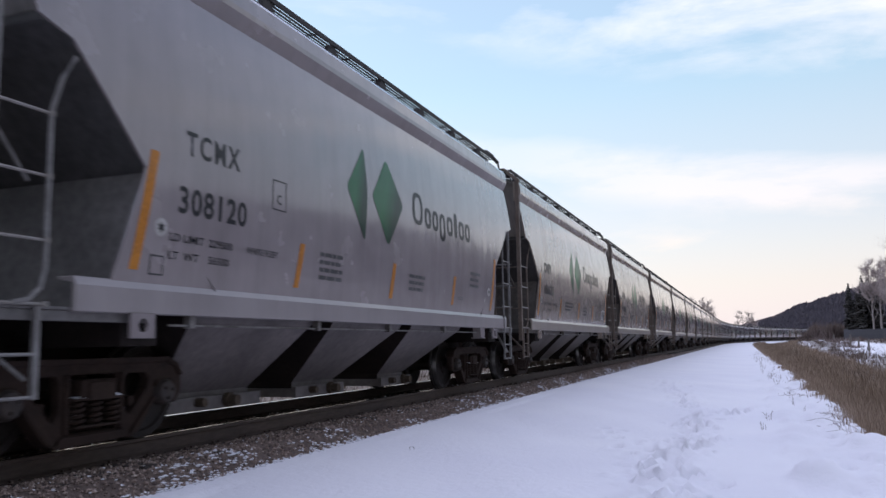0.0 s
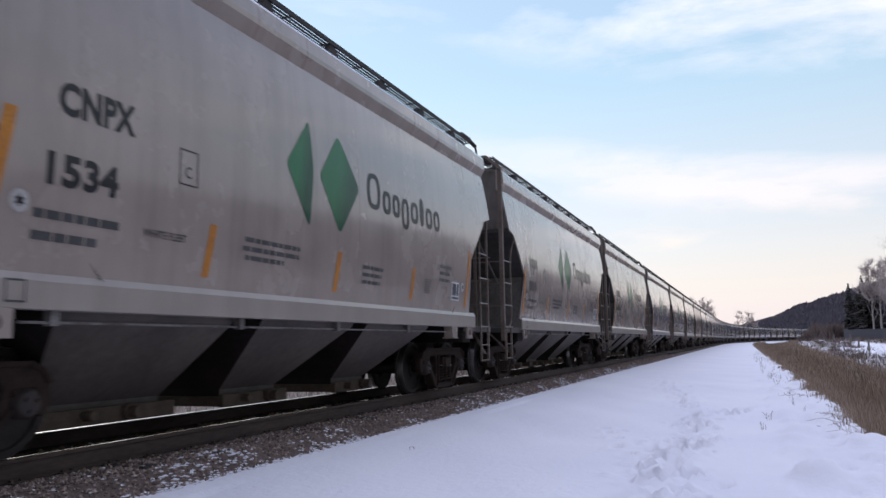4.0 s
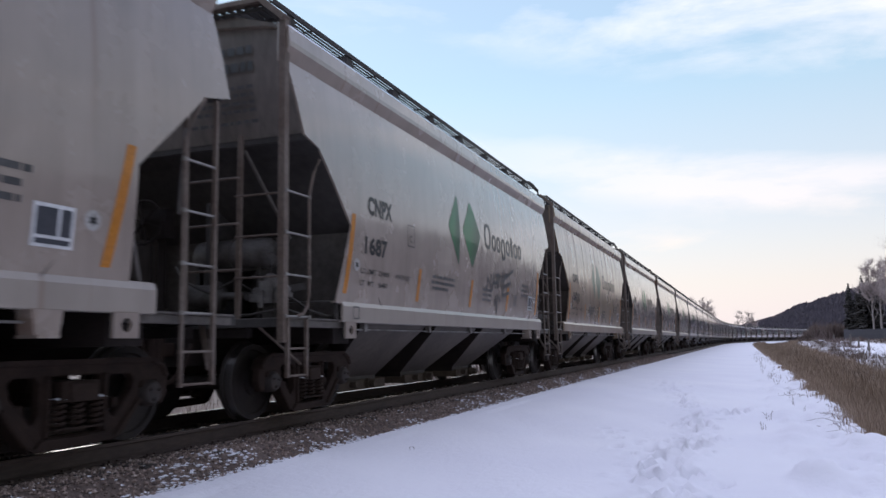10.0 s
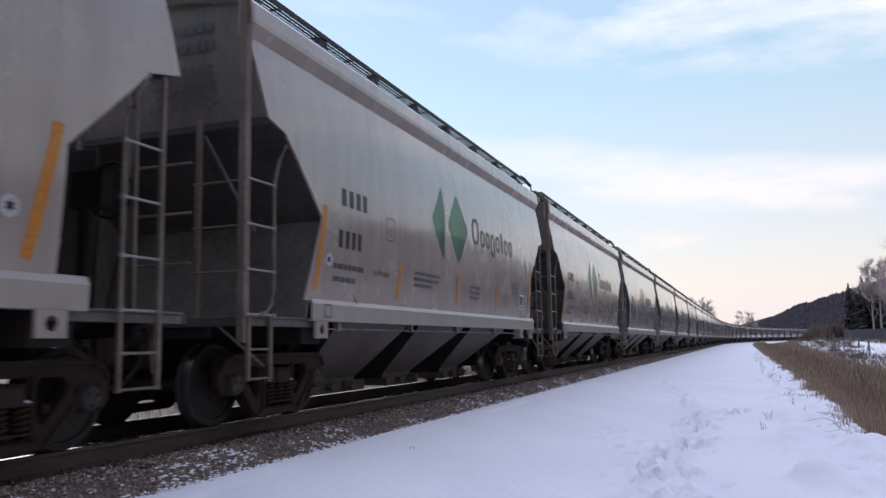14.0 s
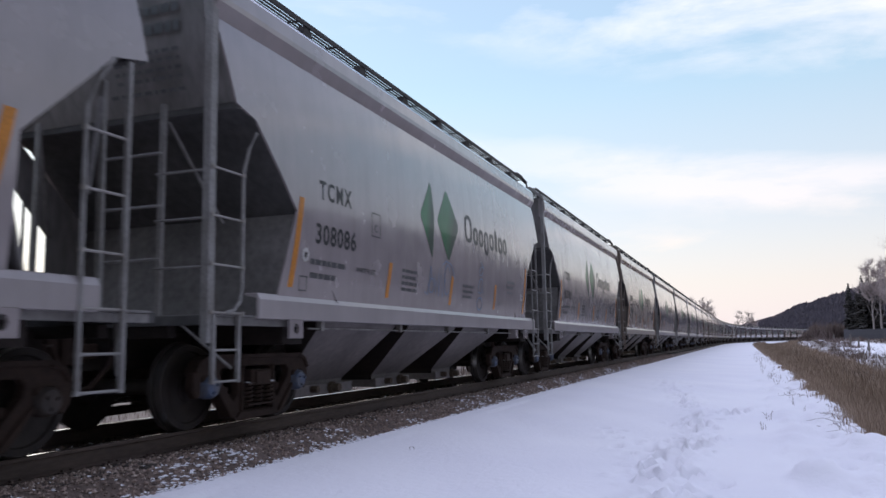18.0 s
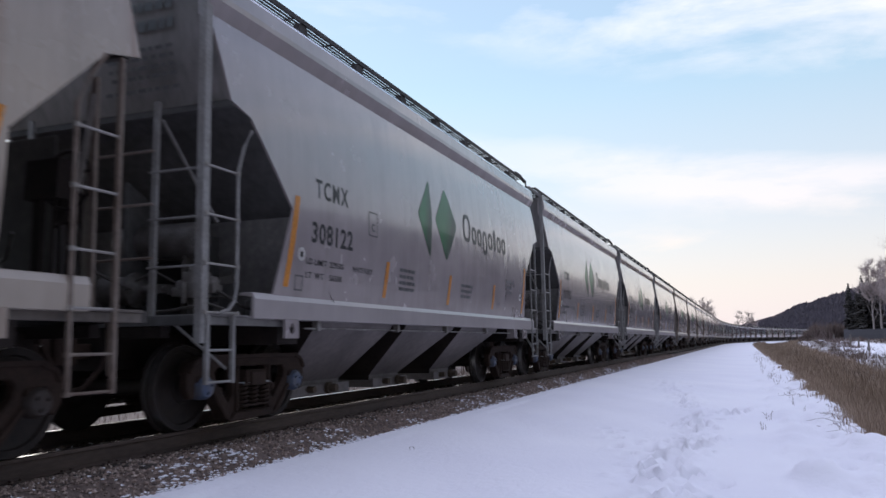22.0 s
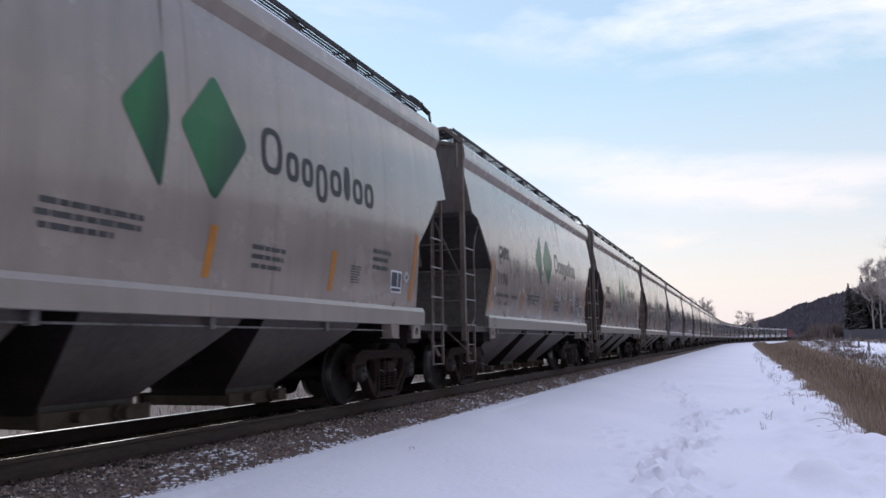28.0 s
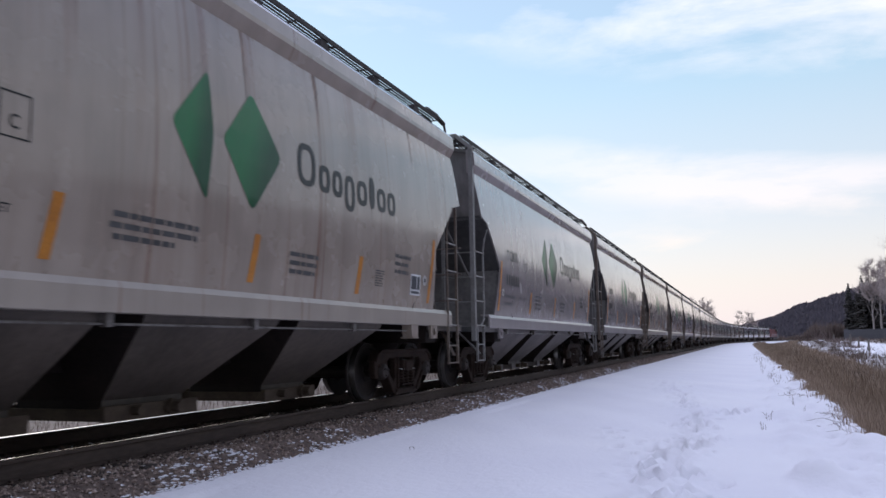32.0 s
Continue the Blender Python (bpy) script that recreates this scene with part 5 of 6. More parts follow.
def hopper_car(kind, paint, caps, ladders, lead, near=True):
    """One covered hopper car with all its parts, at the origin. lead: the brake gear is at the front. kind: 'long' or 'short' side sills.
    near: it passes the road close by; the tail of the train goes without its smallest parts."""
    P, H = PAINT[paint], HOPPER[paint]
    inset, df = (1.12, 0.0) if kind == "long" else (1.66, 0.16)
    car = new("hopper_car")
    for sx in (1, -1):
        part("side_panel", shared(f"side_panel/{sx}", lambda: body_shell(sx), P, smooth=40, df=df), None, car, "painted steel side sheet, gently curved")
    for sx in (1, -1):
        part("top_chord", shared(f"top_chord/{sx}", lambda: top_chord(sx), PAINT["cream"] if paint == "streaked" else P, 0.008, df=df), None, car)
        part("side_sill", shared(f"side_sill/{sx}{kind}", lambda: side_sill(sx, inset), SILL[paint], 0.008, df=df), None, car)
        if near:
            part("sill_rod", shared(f"sill_rod/{sx}", lambda: sill_rod(sx), M_BRAKE), None, car)
        part("roof_walk", shared(f"roof_walk/{sx}", lambda: roof_walk(sx), M_GRATE, fix=False, df=df), None, car, "open steel grating along the roof")
        for u in (0.9, 2.5, 4.1, 5.7, 7.3, 8.9, 10.5, 12.1):
            if sx > 0:
                part("walk_bracket", shared(f"walk_bracket/{u}", lambda: walk_bracket(1, u - HALF), M_GRATE), None, car)
        for front in (True, False):
            lad = part("ladder", shared(f"ladder/{front}{sx}", lambda: ladder(front, sx), ladders, 0.0, df=df), None, car)
            if sx > 0 and near:
                plan = ladder_plan(front)
                for z in plan[3] + plan[4]:
                    part("rung", shared(f"rung/{front}{z}", lambda: ladder_rung(front, 1, z), M_RUNG if z in plan[3] else ladders, df=df), None, lad)
    part("roof", shared("roof", roof_sheet, P, smooth=40, df=df), None, car)
    part("hatch_cover", shared("hatch_cover", hatch_cover, P, 0.015), None, car)
    part("center_sill", shared("center_sill", centre_sill, M_UNDER), None, car)
    for front in (True, False):
        if front and near:
            small("end_lettering", shared("end_lettering", end_lettering, M_INK_GREY, fix=False, df=df), None, car)
        part("end_wall", shared(f"end_wall/{front}", lambda: end_sheet(front), M_ENDWALL[paint], smooth=30, df=df), None, car)
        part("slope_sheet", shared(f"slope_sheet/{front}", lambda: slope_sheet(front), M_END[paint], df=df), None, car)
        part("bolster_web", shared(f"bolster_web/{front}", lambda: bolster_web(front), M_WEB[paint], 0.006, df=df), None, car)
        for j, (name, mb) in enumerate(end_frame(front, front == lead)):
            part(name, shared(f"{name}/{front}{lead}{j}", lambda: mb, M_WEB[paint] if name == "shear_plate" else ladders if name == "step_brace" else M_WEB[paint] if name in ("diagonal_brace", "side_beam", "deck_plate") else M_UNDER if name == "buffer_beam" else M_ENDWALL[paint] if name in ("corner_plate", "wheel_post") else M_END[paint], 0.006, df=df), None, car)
        for j, (name, mb) in enumerate(end_grabs(front, 1) + end_grabs(front, -1) if near else ()):
            part(name, shared(f"{name}/{front}{j}", lambda: mb, ladders, df=df), None, car)
        if front:
            part("roof_corner", shared("roof_corner/f", lambda: roof_corner(True), ladders, 0.006, df=df), None, car)
        else:
            for sx in (1, -1):
                part("roof_corner", shared(f"roof_corner/{sx}", lambda: roof_corner(False, sx), M_GRATE), None, car)
        part("end_walk", shared(f"end_walk/{front}", lambda: end_walk(front), M_GRATE, fix=False, df=df), None, car)
        part("coupler", shared(f"coupler/{front}", lambda: coupler(front), M_DARK, 0.015), None, car)
        if near:
            part("air_hose", shared(f"air_hose/{front}", lambda: air_hose(front), M_DARK, smooth=60), None, car)
    for i in range(3):
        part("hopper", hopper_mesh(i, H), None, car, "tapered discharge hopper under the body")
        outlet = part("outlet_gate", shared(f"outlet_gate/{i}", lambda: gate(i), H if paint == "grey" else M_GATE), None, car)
        if near:
            part("gate_shaft", shared(f"gate_shaft/{i}", lambda: gate_shaft(i), M_GATE, smooth=40), None, outlet)
    for u, hole in ((1.86, True), (12.13, True), (11.33, False)):
        part("jack_pad", shared(f"jack_pad/{u}", lambda: jack_pad(u, hole), P, df=df), None, car)
    for name, mb in (brake_set().items() if near else ()):
        part(name, shared(f"{name}/{lead}", lambda: mb if lead else turned(mb), M_BRAKE if name == "control_valve" else M_TANK if name in ("air_reservoir", "brake_cylinder") else M_GEAR, smooth=40, df=df), None, car)
    if near:
        wheel = part("brake_wheel", shared(f"brake_wheel/{lead}", lambda: turned(brake_wheel()) if lead else brake_wheel(), M_UNDER, smooth=50, df=df), None, car)
        part("brake_housing", shared(f"brake_housing/{lead}", lambda: turned(brake_housing()) if lead else brake_housing(), M_UNDER, df=df), None, wheel)
    cap = M_CAP if caps else M_CAPB
    for u in TRUCK_U:
        truck = part("truck", shared("truck", bolster, M_DARK, 0.01), None, car, "dark cast-steel truck with two axles", at=pose(0, u - HALF, 0))
        for sx in (1, -1) if near else (1,):
            part("side_frame", shared(f"side_frame/{sx}", lambda: side_frame(sx), M_DARK, 0.012), None, truck)
            if near:
                part("spring_nest", shared(f"spring_nest/{sx}", lambda: spring_nest(sx), M_DARK, smooth=60), None, truck)
            for y in AXLES:
                part("bearing_cap", shared(f"bearing_cap/{sx}{y}", lambda: end_cap(sx, y), cap, smooth=40), None, truck)
        if near:
            part("snow_cake", shared("snow_cake", snow_cake, M_CLUMP, smooth=50), None, truck, "small cake of snow caught on the truck")
        for y in AXLES:
            part("wheelset", WHEEL_MESH, None, truck, at=pose(0, y, 0.457))
    return car


def wheel_mesh():
    mb = wheelset()
    n0 = len(mb.f)
    for s in (1, -1):
        t = tread(s)
        mb.add(t.v, t.f)
    me = mb.mesh("wheelset", [M_WHEEL, M_TREAD], smooth=35)
    me.polygons.foreach_set("material_index", [0 if i < n0 else 1 for i in range(len(me.polygons))])
    return me


WHEEL_MESH = wheel_mesh()


def mark_car(car, kind, old, mark="", number="", limit="", weight="", near=True, shift=0.0):
    """Painted marks on the side that faces the road."""
    green = M_GREEN_OLD if old else M_GREEN if mark == "TCMX" else M_GREEN_BRIGHT
    dt = 0.1 if mark == "TCMX" else 0.0
    du = round((0.0 if kind == "long" else 0.10) + shift, 3)
    df = 0.0 if kind == "long" else 0.13
    for u, z0, z1, ln in ((1.68, 1.55, 2.62, 0.17), (4.20 + dt, 1.55, 2.07, 0.09), (6.83 + dt, 1.55, 2.07, 0.09), (9.45 + dt if mark == "TCMX" else 9.28, 1.56, 2.07, 0.09), (11.83, 1.54, 2.60, 0.20)):
        part("reflector_strip", shared(f"reflector_strip/{u}", lambda: paint_patch(strips(u, u + 0.11, z0, z1, ln)), M_YELLOW, fix=False, df=df), None, car, "yellow reflective strip")
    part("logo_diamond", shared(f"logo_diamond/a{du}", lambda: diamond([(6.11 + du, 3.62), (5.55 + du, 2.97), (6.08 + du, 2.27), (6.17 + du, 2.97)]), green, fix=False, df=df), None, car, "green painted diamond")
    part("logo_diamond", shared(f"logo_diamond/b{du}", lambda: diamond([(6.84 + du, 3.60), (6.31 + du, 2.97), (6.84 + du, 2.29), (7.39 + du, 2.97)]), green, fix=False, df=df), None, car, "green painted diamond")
    for i in range(8):
        part("brand_bar", shared(f"brand_bar/{i}", lambda: brand_block(i), M_INK, fix=False, df=df), None, car)
    tc = mark == "TCMX"
    if not near:
        return
    if mark:
        part("lettering", text_mesh(mark, 2.32, 2.67, 0.84, 0.24 if tc else 0.27, M_INK, 0.02 if tc else 0.042, 1.25 if tc else 1.06, df=df), None, car, "black stencilled lettering")
    if number:
        part("lettering", text_mesh(number, 2.24 if tc or len(number) < 5 else 2.31, 2.11, 0.19 * len(number) - (0.08 if tc else 0.02 if len(number) < 5 else 0.10), 0.26, M_INK, 0.022 if tc else 0.042, 1.1 if tc else 1.06, df=df), None, car, "black stencilled numerals")
    else:
        small("number_mark", shared(f"number_mark/{tc}", lambda: paint_patch([[(2.26 + 0.18 * i, 2.13), (2.37 + 0.18 * i, 2.13), (2.37 + 0.18 * i, 2.36), (2.26 + 0.18 * i, 2.36)] for i in range(6 if tc else 4)]), M_INK, fix=False, df=df), None, car)
        if not mark:
            small("number_mark", shared("number_mark/b", lambda: paint_patch([[(2.33 + 0.21 * i, 2.68), (2.46 + 0.21 * i, 2.68), (2.46 + 0.21 * i, 2.91), (2.33 + 0.21 * i, 2.91)] for i in range(4)]), M_INK, fix=False, df=df), None, car)
    if limit:
        part("lettering", text_mesh("LD LIMIT  " + limit, 2.15, 1.845, 0.94, 0.075, M_INK, 0.01, df=df), None, car)
        part("lettering", text_mesh("LT  WT    " + weight, 2.15, 1.68, 0.90, 0.075, M_INK, 0.01, df=df), None, car)
    else:
        small("small_lettering", shared("small_lettering/w", lambda: word_bars(2.15, 1.92, 0.90, 2, 0.165, 0.068, seed=4), M_INK_GREY, fix=False, df=df), None, car)
    part("lettering", text_mesh("WHITE FLEET", 3.33, 1.845, 0.60, 0.07, M_INK, 0.01, df=df), None, car)
    part("frame_mark", shared("frame_mark", lambda: frame_box(3.77, 4.05, 2.38, 2.72, 0.014), M_INK, fix=False, df=df), None, car)
    part("lettering", text_mesh("C", 3.86, 2.45, 0.09, 0.11, M_INK, 0.01, df=df), None, car)
    small("small_lettering", shared(f"small_lettering/p1{tc}", lambda: word_bars(4.86, 2.02, 0.62 if tc else 1.15, 4 if tc else 3, 0.095, 0.05, 7, not tc), M_INK_GREY, fix=False, df=df), None, car)
    small("small_lettering", shared("small_lettering/p2", lambda: word_bars(7.63, 1.96, 0.66, 3, 0.10, 0.05, 8), M_INK_GREY, fix=False, df=df), None, car)
    small("small_lettering", shared("small_lettering/p3", lambda: word_bars(10.52, 2.22, 0.62, 3, 0.115, 0.055, 9), M_INK_GREY, fix=False, df=df), None, car)
    small("small_lettering", shared(f"small_lettering/p4{tc}", lambda: word_bars(9.88, 1.93 if not tc else 1.72, 0.30, 7 if not tc else 2, 0.035, 0.018, 10), M_INK_GREY, fix=False, df=df), None, car)
    part("lettering", text_mesh("EMPTY LOAD & ADJ. BLOCK", 10.62, 1.29, 0.98, 0.06, M_INK_GREY, 0.01, df=df), None, car)
    part("round_mark", shared("round_mark", lambda: disc(2.03, 1.95, 0.085), M_DISC, fix=False, df=df), None, car, "small white round emblem")
    part("emblem", shared("emblem", lambda: leaf(2.03, 1.95, 0.055), M_INK, fix=False, df=df), None, car)
    part("round_mark", shared("round_mark/r", lambda: disc(11.71, 1.90, 0.085), M_DISC, fix=False, df=df), None, car, "small white round emblem")
    part("emblem", shared("emblem/r", lambda: leaf(11.71, 1.90, 0.055), M_INK, fix=False, df=df), None, car)
    if not tc:
        part("placard", shared("placard", lambda: paint_patch(strips(11.14, 11.53, 1.64, 1.97, 0, 2)), M_WHITE, fix=False, df=df), None, car, "white-bordered black placard")
        part("placard_panel", shared("placard_panel", lambda: paint_patch([[(11.17, 1.73), (11.37, 1.73), (11.37, 1.94), (11.17, 1.94)], [(11.40, 1.73), (11.50, 1.73), (11.50, 1.94), (11.40, 1.94)], [(11.17, 1.665), (11.50, 1.665), (11.50, 1.705), (11.17, 1.705)]], 0.007), M_PLACARD, fix=False, df=df), None, car)
        if kind == "long":
            part("route_frame", shared("route_frame", lambda: frame_box(1.92, 2.1, 1.52, 1.70, 0.016), M_INK_GREY, fix=False, df=df), None, car)
        else:
            part("route_frame", shared("route_frame/s", lambda: frame_box(1.96, 2.14, 1.22, 1.39, 0.016, 0.029), M_INK_GREY, fix=False, df=df), None, car)
    else:
        part("route_frame", shared("route_frame", lambda: frame_box(1.92, 2.1, 1.52, 1.70, 0.016), M_INK_GREY, fix=False, df=df), None, car)


def spray(strokes, material, car, width=0.035):
    """Graffiti: bands of paint along strokes of (u, z)."""
    for st in strokes:
        pts = [Vector(p) for p in st]
        left, right = [], []
        for i, p in enumerate(pts):
            d = (pts[min(i + 1, len(pts) - 1)] - pts[max(i - 1, 0)])
            s = Vector((-d.y, d.x)).normalized() * width / 2
            left.append(tuple(p + s))
            right.append(tuple(p - s))
        part("graffiti_stroke", MB().sheet([on_side(left, 0.006), on_side(right, 0.006)]).mesh("graffiti_stroke", material, fix=False), None, car)


FLEET = {
    -15: ("long", "grey", "", "", 0, 0, "", ""), -14: ("long", "grey", "TCMX", "308120", 0, 0, "229500", "56500"),
    -13: ("long", "cream", "CNPX", "150633", 0, 1, "229500", "56500"), -12: ("long", "streaked", "CNPX", "150088", 0, 1, "", ""),
    -11: ("short", "cream", "CNPX", "1534", 0, 1, "", ""), -10: ("short", "cream", "", "", 0, 1, "", ""),
    -9: ("long", "streaked", "CNPX", "150127", 0, 1, "", ""), -8: ("short", "grey", "CNPX", "1340", 0, 1, "229600", "56400"),
    -7: ("short", "cream", "CNPX", "1219", 0, 1, "229800", "56200"), -6: ("short", "cream", "CNPX", "1687", 0, 1, "229600", "56400"),
    -5: ("long", "rusty", "CNPX", "150110", 0, 1, "230100", "55900"), -4: ("short", "cream", "CNPX", "1583", 0, 1, "229600", "56400"),
    -3: ("short", "cream", "", "", 0, 1, "", ""), -2: ("short", "cream", "CNPX", "1531", 0, 1, "", ""),
    -1: ("long", "grey", "TCMX", "308157", 0, 0, "229500", "56500"), 0: ("long", "grey", "TCMX", "308086", 1, 0, "", ""),
    1: ("long", "grey", "TCMX", "307902", 1, 0, "", ""), 2: ("long", "streaked", "CNPX", "150691", 0, 1, "230200", "55800"),
    3: ("long", "grey", "TCMX", "308122", 1, 0, "229500", "56500"), 4: ("long", "grey", "TCMX", "307955", 1, 0, "", ""),
    5: ("long", "grey", "TCMX", "308033", 1, 0, "229500", "56500"), 6: ("long", "grey", "TCMX", "", 1, 0, "", ""),
    7: ("short", "cream", "CNPX", "1542", 0, 1, "", ""), 8: ("short", "cream", "CNPX", "1176", 0, 1, "229400", "56600"),
    9: ("long", "streaked", "CNPX", "150105", 0, 1, "230200", "55800"), 10: ("long", "streaked", "CNPX", "150062", 0, 1, "", ""),
    11: ("long", "grey", "TCMX", "", 0, 0, "", ""),
}


def loop(cu, cz, ru, rz, a0=0.0, a1=6.6, n=14, lean=0.0):
    return [(cu + ru * math.cos(a) + lean * math.sin(a), cz + rz * math.sin(a)) for a in np.linspace(a0, a1, n)]


SWIRLS = [[(5.78, 1.72), (5.92, 1.68), (6.02, 2.16), (6.08, 1.95)], loop(6.08, 1.84, 0.11, 0.12), [(6.22, 2.02), (6.26, 1.70), (6.40, 2.18), (6.42, 1.68)], [(6.42, 1.68), (6.50, 2.24), (6.60, 1.66), (6.72, 2.0)],
          [(6.55, 2.22), (6.72, 2.30), (6.98, 2.26), (7.20, 2.04), (7.05, 2.08)], loop(6.80, 1.98, 0.14, 0.26, 0.6, 5.6), loop(8.69, 2.28, 0.10, 0.09, 0.3, 6.6, 14, 0.06), [(8.84, 2.34), (8.68, 2.46)],
          loop(8.70, 1.98, 0.15, 0.15, 0.9, 4.4), loop(8.66, 1.64, 0.17, 0.12), [(8.52, 1.86), (8.70, 1.84), (8.78, 2.10), (8.82, 1.86)]]
TAG = [loop(7.86, 1.98, 0.03, 0.025, 0, 6.3, 8), [(7.92, 2.02), (7.90, 2.22), (8.16, 1.98), (8.14, 2.28)], [(8.26, 1.96), (8.31, 2.32), (8.46, 2.0)], [(8.27, 2.10), (8.62, 2.14)], [(8.44, 2.26), (8.74, 2.30)], [(8.58, 2.28), (8.58, 2.0)],
       [(8.70, 2.28), (8.70, 2.02)], [(8.80, 2.30), (8.92, 1.97), (8.98, 2.38)], [(9.04, 2.02), (9.06, 2.28), (9.30, 2.36)], [(9.06, 2.22), (9.80, 2.48)], [(9.05, 2.06), (9.62, 2.19)], [(9.0, 1.87), (9.04, 2.02)], [(9.0, 1.87), (9.46, 1.96)],
       [(8.62, 1.90), (8.62, 1.49)], [(8.52, 1.84), (8.44, 1.70)], [(8.72, 1.86), (8.84, 1.74)], [(8.55, 1.74), (8.47, 1.64)]]
SCRAWL = [[(8.10, 2.36), (7.92, 2.32), (8.06, 2.22), (7.9, 2.12), (8.1, 2.10)], [(8.33, 2.36), (8.32, 2.12)], [(8.2, 2.06), (8.42, 2.05)], [(8.87, 2.42), (8.83, 2.10), (9.04, 2.10)], [(9.3, 2.36), (9.14, 2.32), (9.26, 2.2), (9.1, 2.06)],
          [(9.66, 1.88), (9.82, 2.42), (9.94, 1.92)], [(9.72, 2.1), (9.92, 2.1)], [(10.10, 2.40), (10.10, 1.95)], [(10.26, 2.4), (10.26, 1.96)], [(10.26, 2.4), (10.46, 2.24), (10.26, 1.96)]]
POT = [[(10.98, 2.35), (11.0, 2.27), (11.09, 2.17), (11.22, 2.11), (11.25, 2.03)], [(11.13, 2.42), (11.16, 2.31), (11.25, 2.19), (11.31, 2.15), (11.29, 2.27), (11.22, 2.41), (11.13, 2.42)],
       [(11.49, 2.59), (11.48, 2.42), (11.47, 2.19)], [(11.51, 2.57), (11.54, 2.39), (11.5, 2.2)], [(11.37, 2.3), (11.37, 2.17)], [(11.95, 2.43), (11.85, 2.29), (11.71, 2.2), (11.62, 2.09)]]
POT += [[(11.20, 2.02 - 0.045 * i), (11.67, 2.06 - 0.05 * i)] for i in range(6)] + [[(11.31, 1.76), (11.29, 1.61), (11.18, 1.48)], [(11.44, 1.77), (11.49, 1.58), (11.54, 1.51)], [(11.18, 1.48), (11.34, 1.57), (11.54, 1.51)], [(11.36, 1.75), (11.38, 1.57)]]
# rust runs: car, then (station, width, foot height) of each
RUNS = {-12: ((8.62, 0.10, 2.7), (8.92, 0.12, 2.9), (12.1, 0.09, 3.5), (5.2, 0.06, 3.5), (3.3, 0.08, 3.2)), -9: ((8.15, 0.09, 2.6), (8.42, 0.06, 2.9), (9.0, 0.10, 3.1), (11.6, 0.09, 3.3), (4.4, 0.08, 2.9), (3.1, 0.10, 2.4), (6.5, 0.07, 3.4)),
        2: ((5.15, 0.09, 2.9), (6.2, 0.07, 3.5), (3.4, 0.10, 2.9), (10.6, 0.08, 3.4), (8.6, 0.06, 3.2)), 8: ((8.45, 0.10, 3.4),), 9: ((8.93, 0.09, 2.7), (9.5, 0.07, 2.9), (3.4, 0.06, 3.3), (5.3, 0.10, 2.8), (10.8, 0.08, 3.4)), 10: ((8.3, 0.12, 3.5), (6.75, 0.07, 3.2), (3.0, 0.08, 2.8), (11.3, 0.09, 3.5)),
        -5: ((4.3, 0.14, 1.9), (5.0, 0.10, 2.3), (6.6, 0.16, 2.0), (7.4, 0.09, 2.7), (8.1, 0.13, 2.5), (9.0, 0.15, 2.0), (9.8, 0.09, 2.8), (10.6, 0.12, 2.2), (11.4, 0.10, 2.6), (3.1, 0.15, 2.1), (2.2, 0.10, 2.8), (5.8, 0.08, 2.6)), -13: ((3.8, 0.06, 3.3), (9.6, 0.07, 3.5)), 7: ((6.2, 0.06, 3.4),), -10: ((10.2, 0.07, 3.4),)}


def rust_run(u, w, foot):
    """A strip of rust down the side from the roof edge to its foot, narrowing as it goes."""
    rows = []
    for i in range(13):
        z = foot + (4.30 - foot) * i / 12
        k = 0.35 + 0.65 * i / 12
        j = u + 0.012 * math.sin(3.1 * i + u)
        rows.append(on_side([(j - w * k / 2, z), (j, z), (j + w * k / 2, z)], 0.002))
    return MB().sheet(rows)


LOOKS = {"grey": "light grey", "cream": "warm grey weathered", "streaked": "grey rust-streaked", "rusty": "heavily rust-stained grey"}
LAST = 33
CARS = {}


def make_train():
    plain = {}
    rng = random.Random(4)
    for k in range(-15, LAST + 1):
        kind, paint, mark, number, caps, brown, limit, weight = FLEET.get(k) or (rng.choice(("long", "short")), rng.choice(("grey", "cream", "grey", "streaked")), "", "", 0, 1, "", "")
        lead = k in (-9, -8, -7, -6, -5, -2, -1, 3, 4, 9, 10)
        near = k <= 14
        key = (kind, paint, caps, brown, lead, near)
        if key not in plain:
            car = plain[key] = hopper_car(kind, paint, caps, M_STEEL_RUST if brown else M_STEEL, lead, near)
        else:
            car = copy_thing(plain[key], Matrix())
        CARS[k] = car
    for k, car in CARS.items():
        kind, paint, mark, number, caps, brown, limit, weight = FLEET.get(k) or ("long", "grey", "", "", 0, 0, "", "")
        mark_car(car, kind, paint == "rusty", mark, number, limit, weight, k <= 14, {-14: -0.03, -12: -0.07, 1: 0.05, 4: 0.05}.get(k, 0.0))
        paint = FLEET[k][1] if k in FLEET else "grey"
        extra = {0: ", blue graffiti on its side", -1: ", a grey plant-pot scrawl on its side", -6: ", black graffiti on its side", 8: ", white graffiti on its side"}.get(k, ", green diamonds on its curved side")
        if k == 0:
            spray(SWIRLS, M_SPRAY_BLUE, car, 0.024)
        elif k == -1:
            spray(POT, M_INK_GREY, car, 0.02)
        elif k == -6:
            spray(TAG, M_SPRAY_DARK, car, 0.07)
        elif k == 8:
            spray(SCRAWL, M_SPRAY_WHITE, car, 0.03)
        for u, w, foot in RUNS.get(k, ()):
            part("rust_run", rust_run(u, w, foot), M_RUN, car, "brown rust run from the roof edge", fix=False)
        tagged(car, f"{LOOKS[paint]} hopper car{extra}", "rail car", "hopper cars of the train")


make_train()


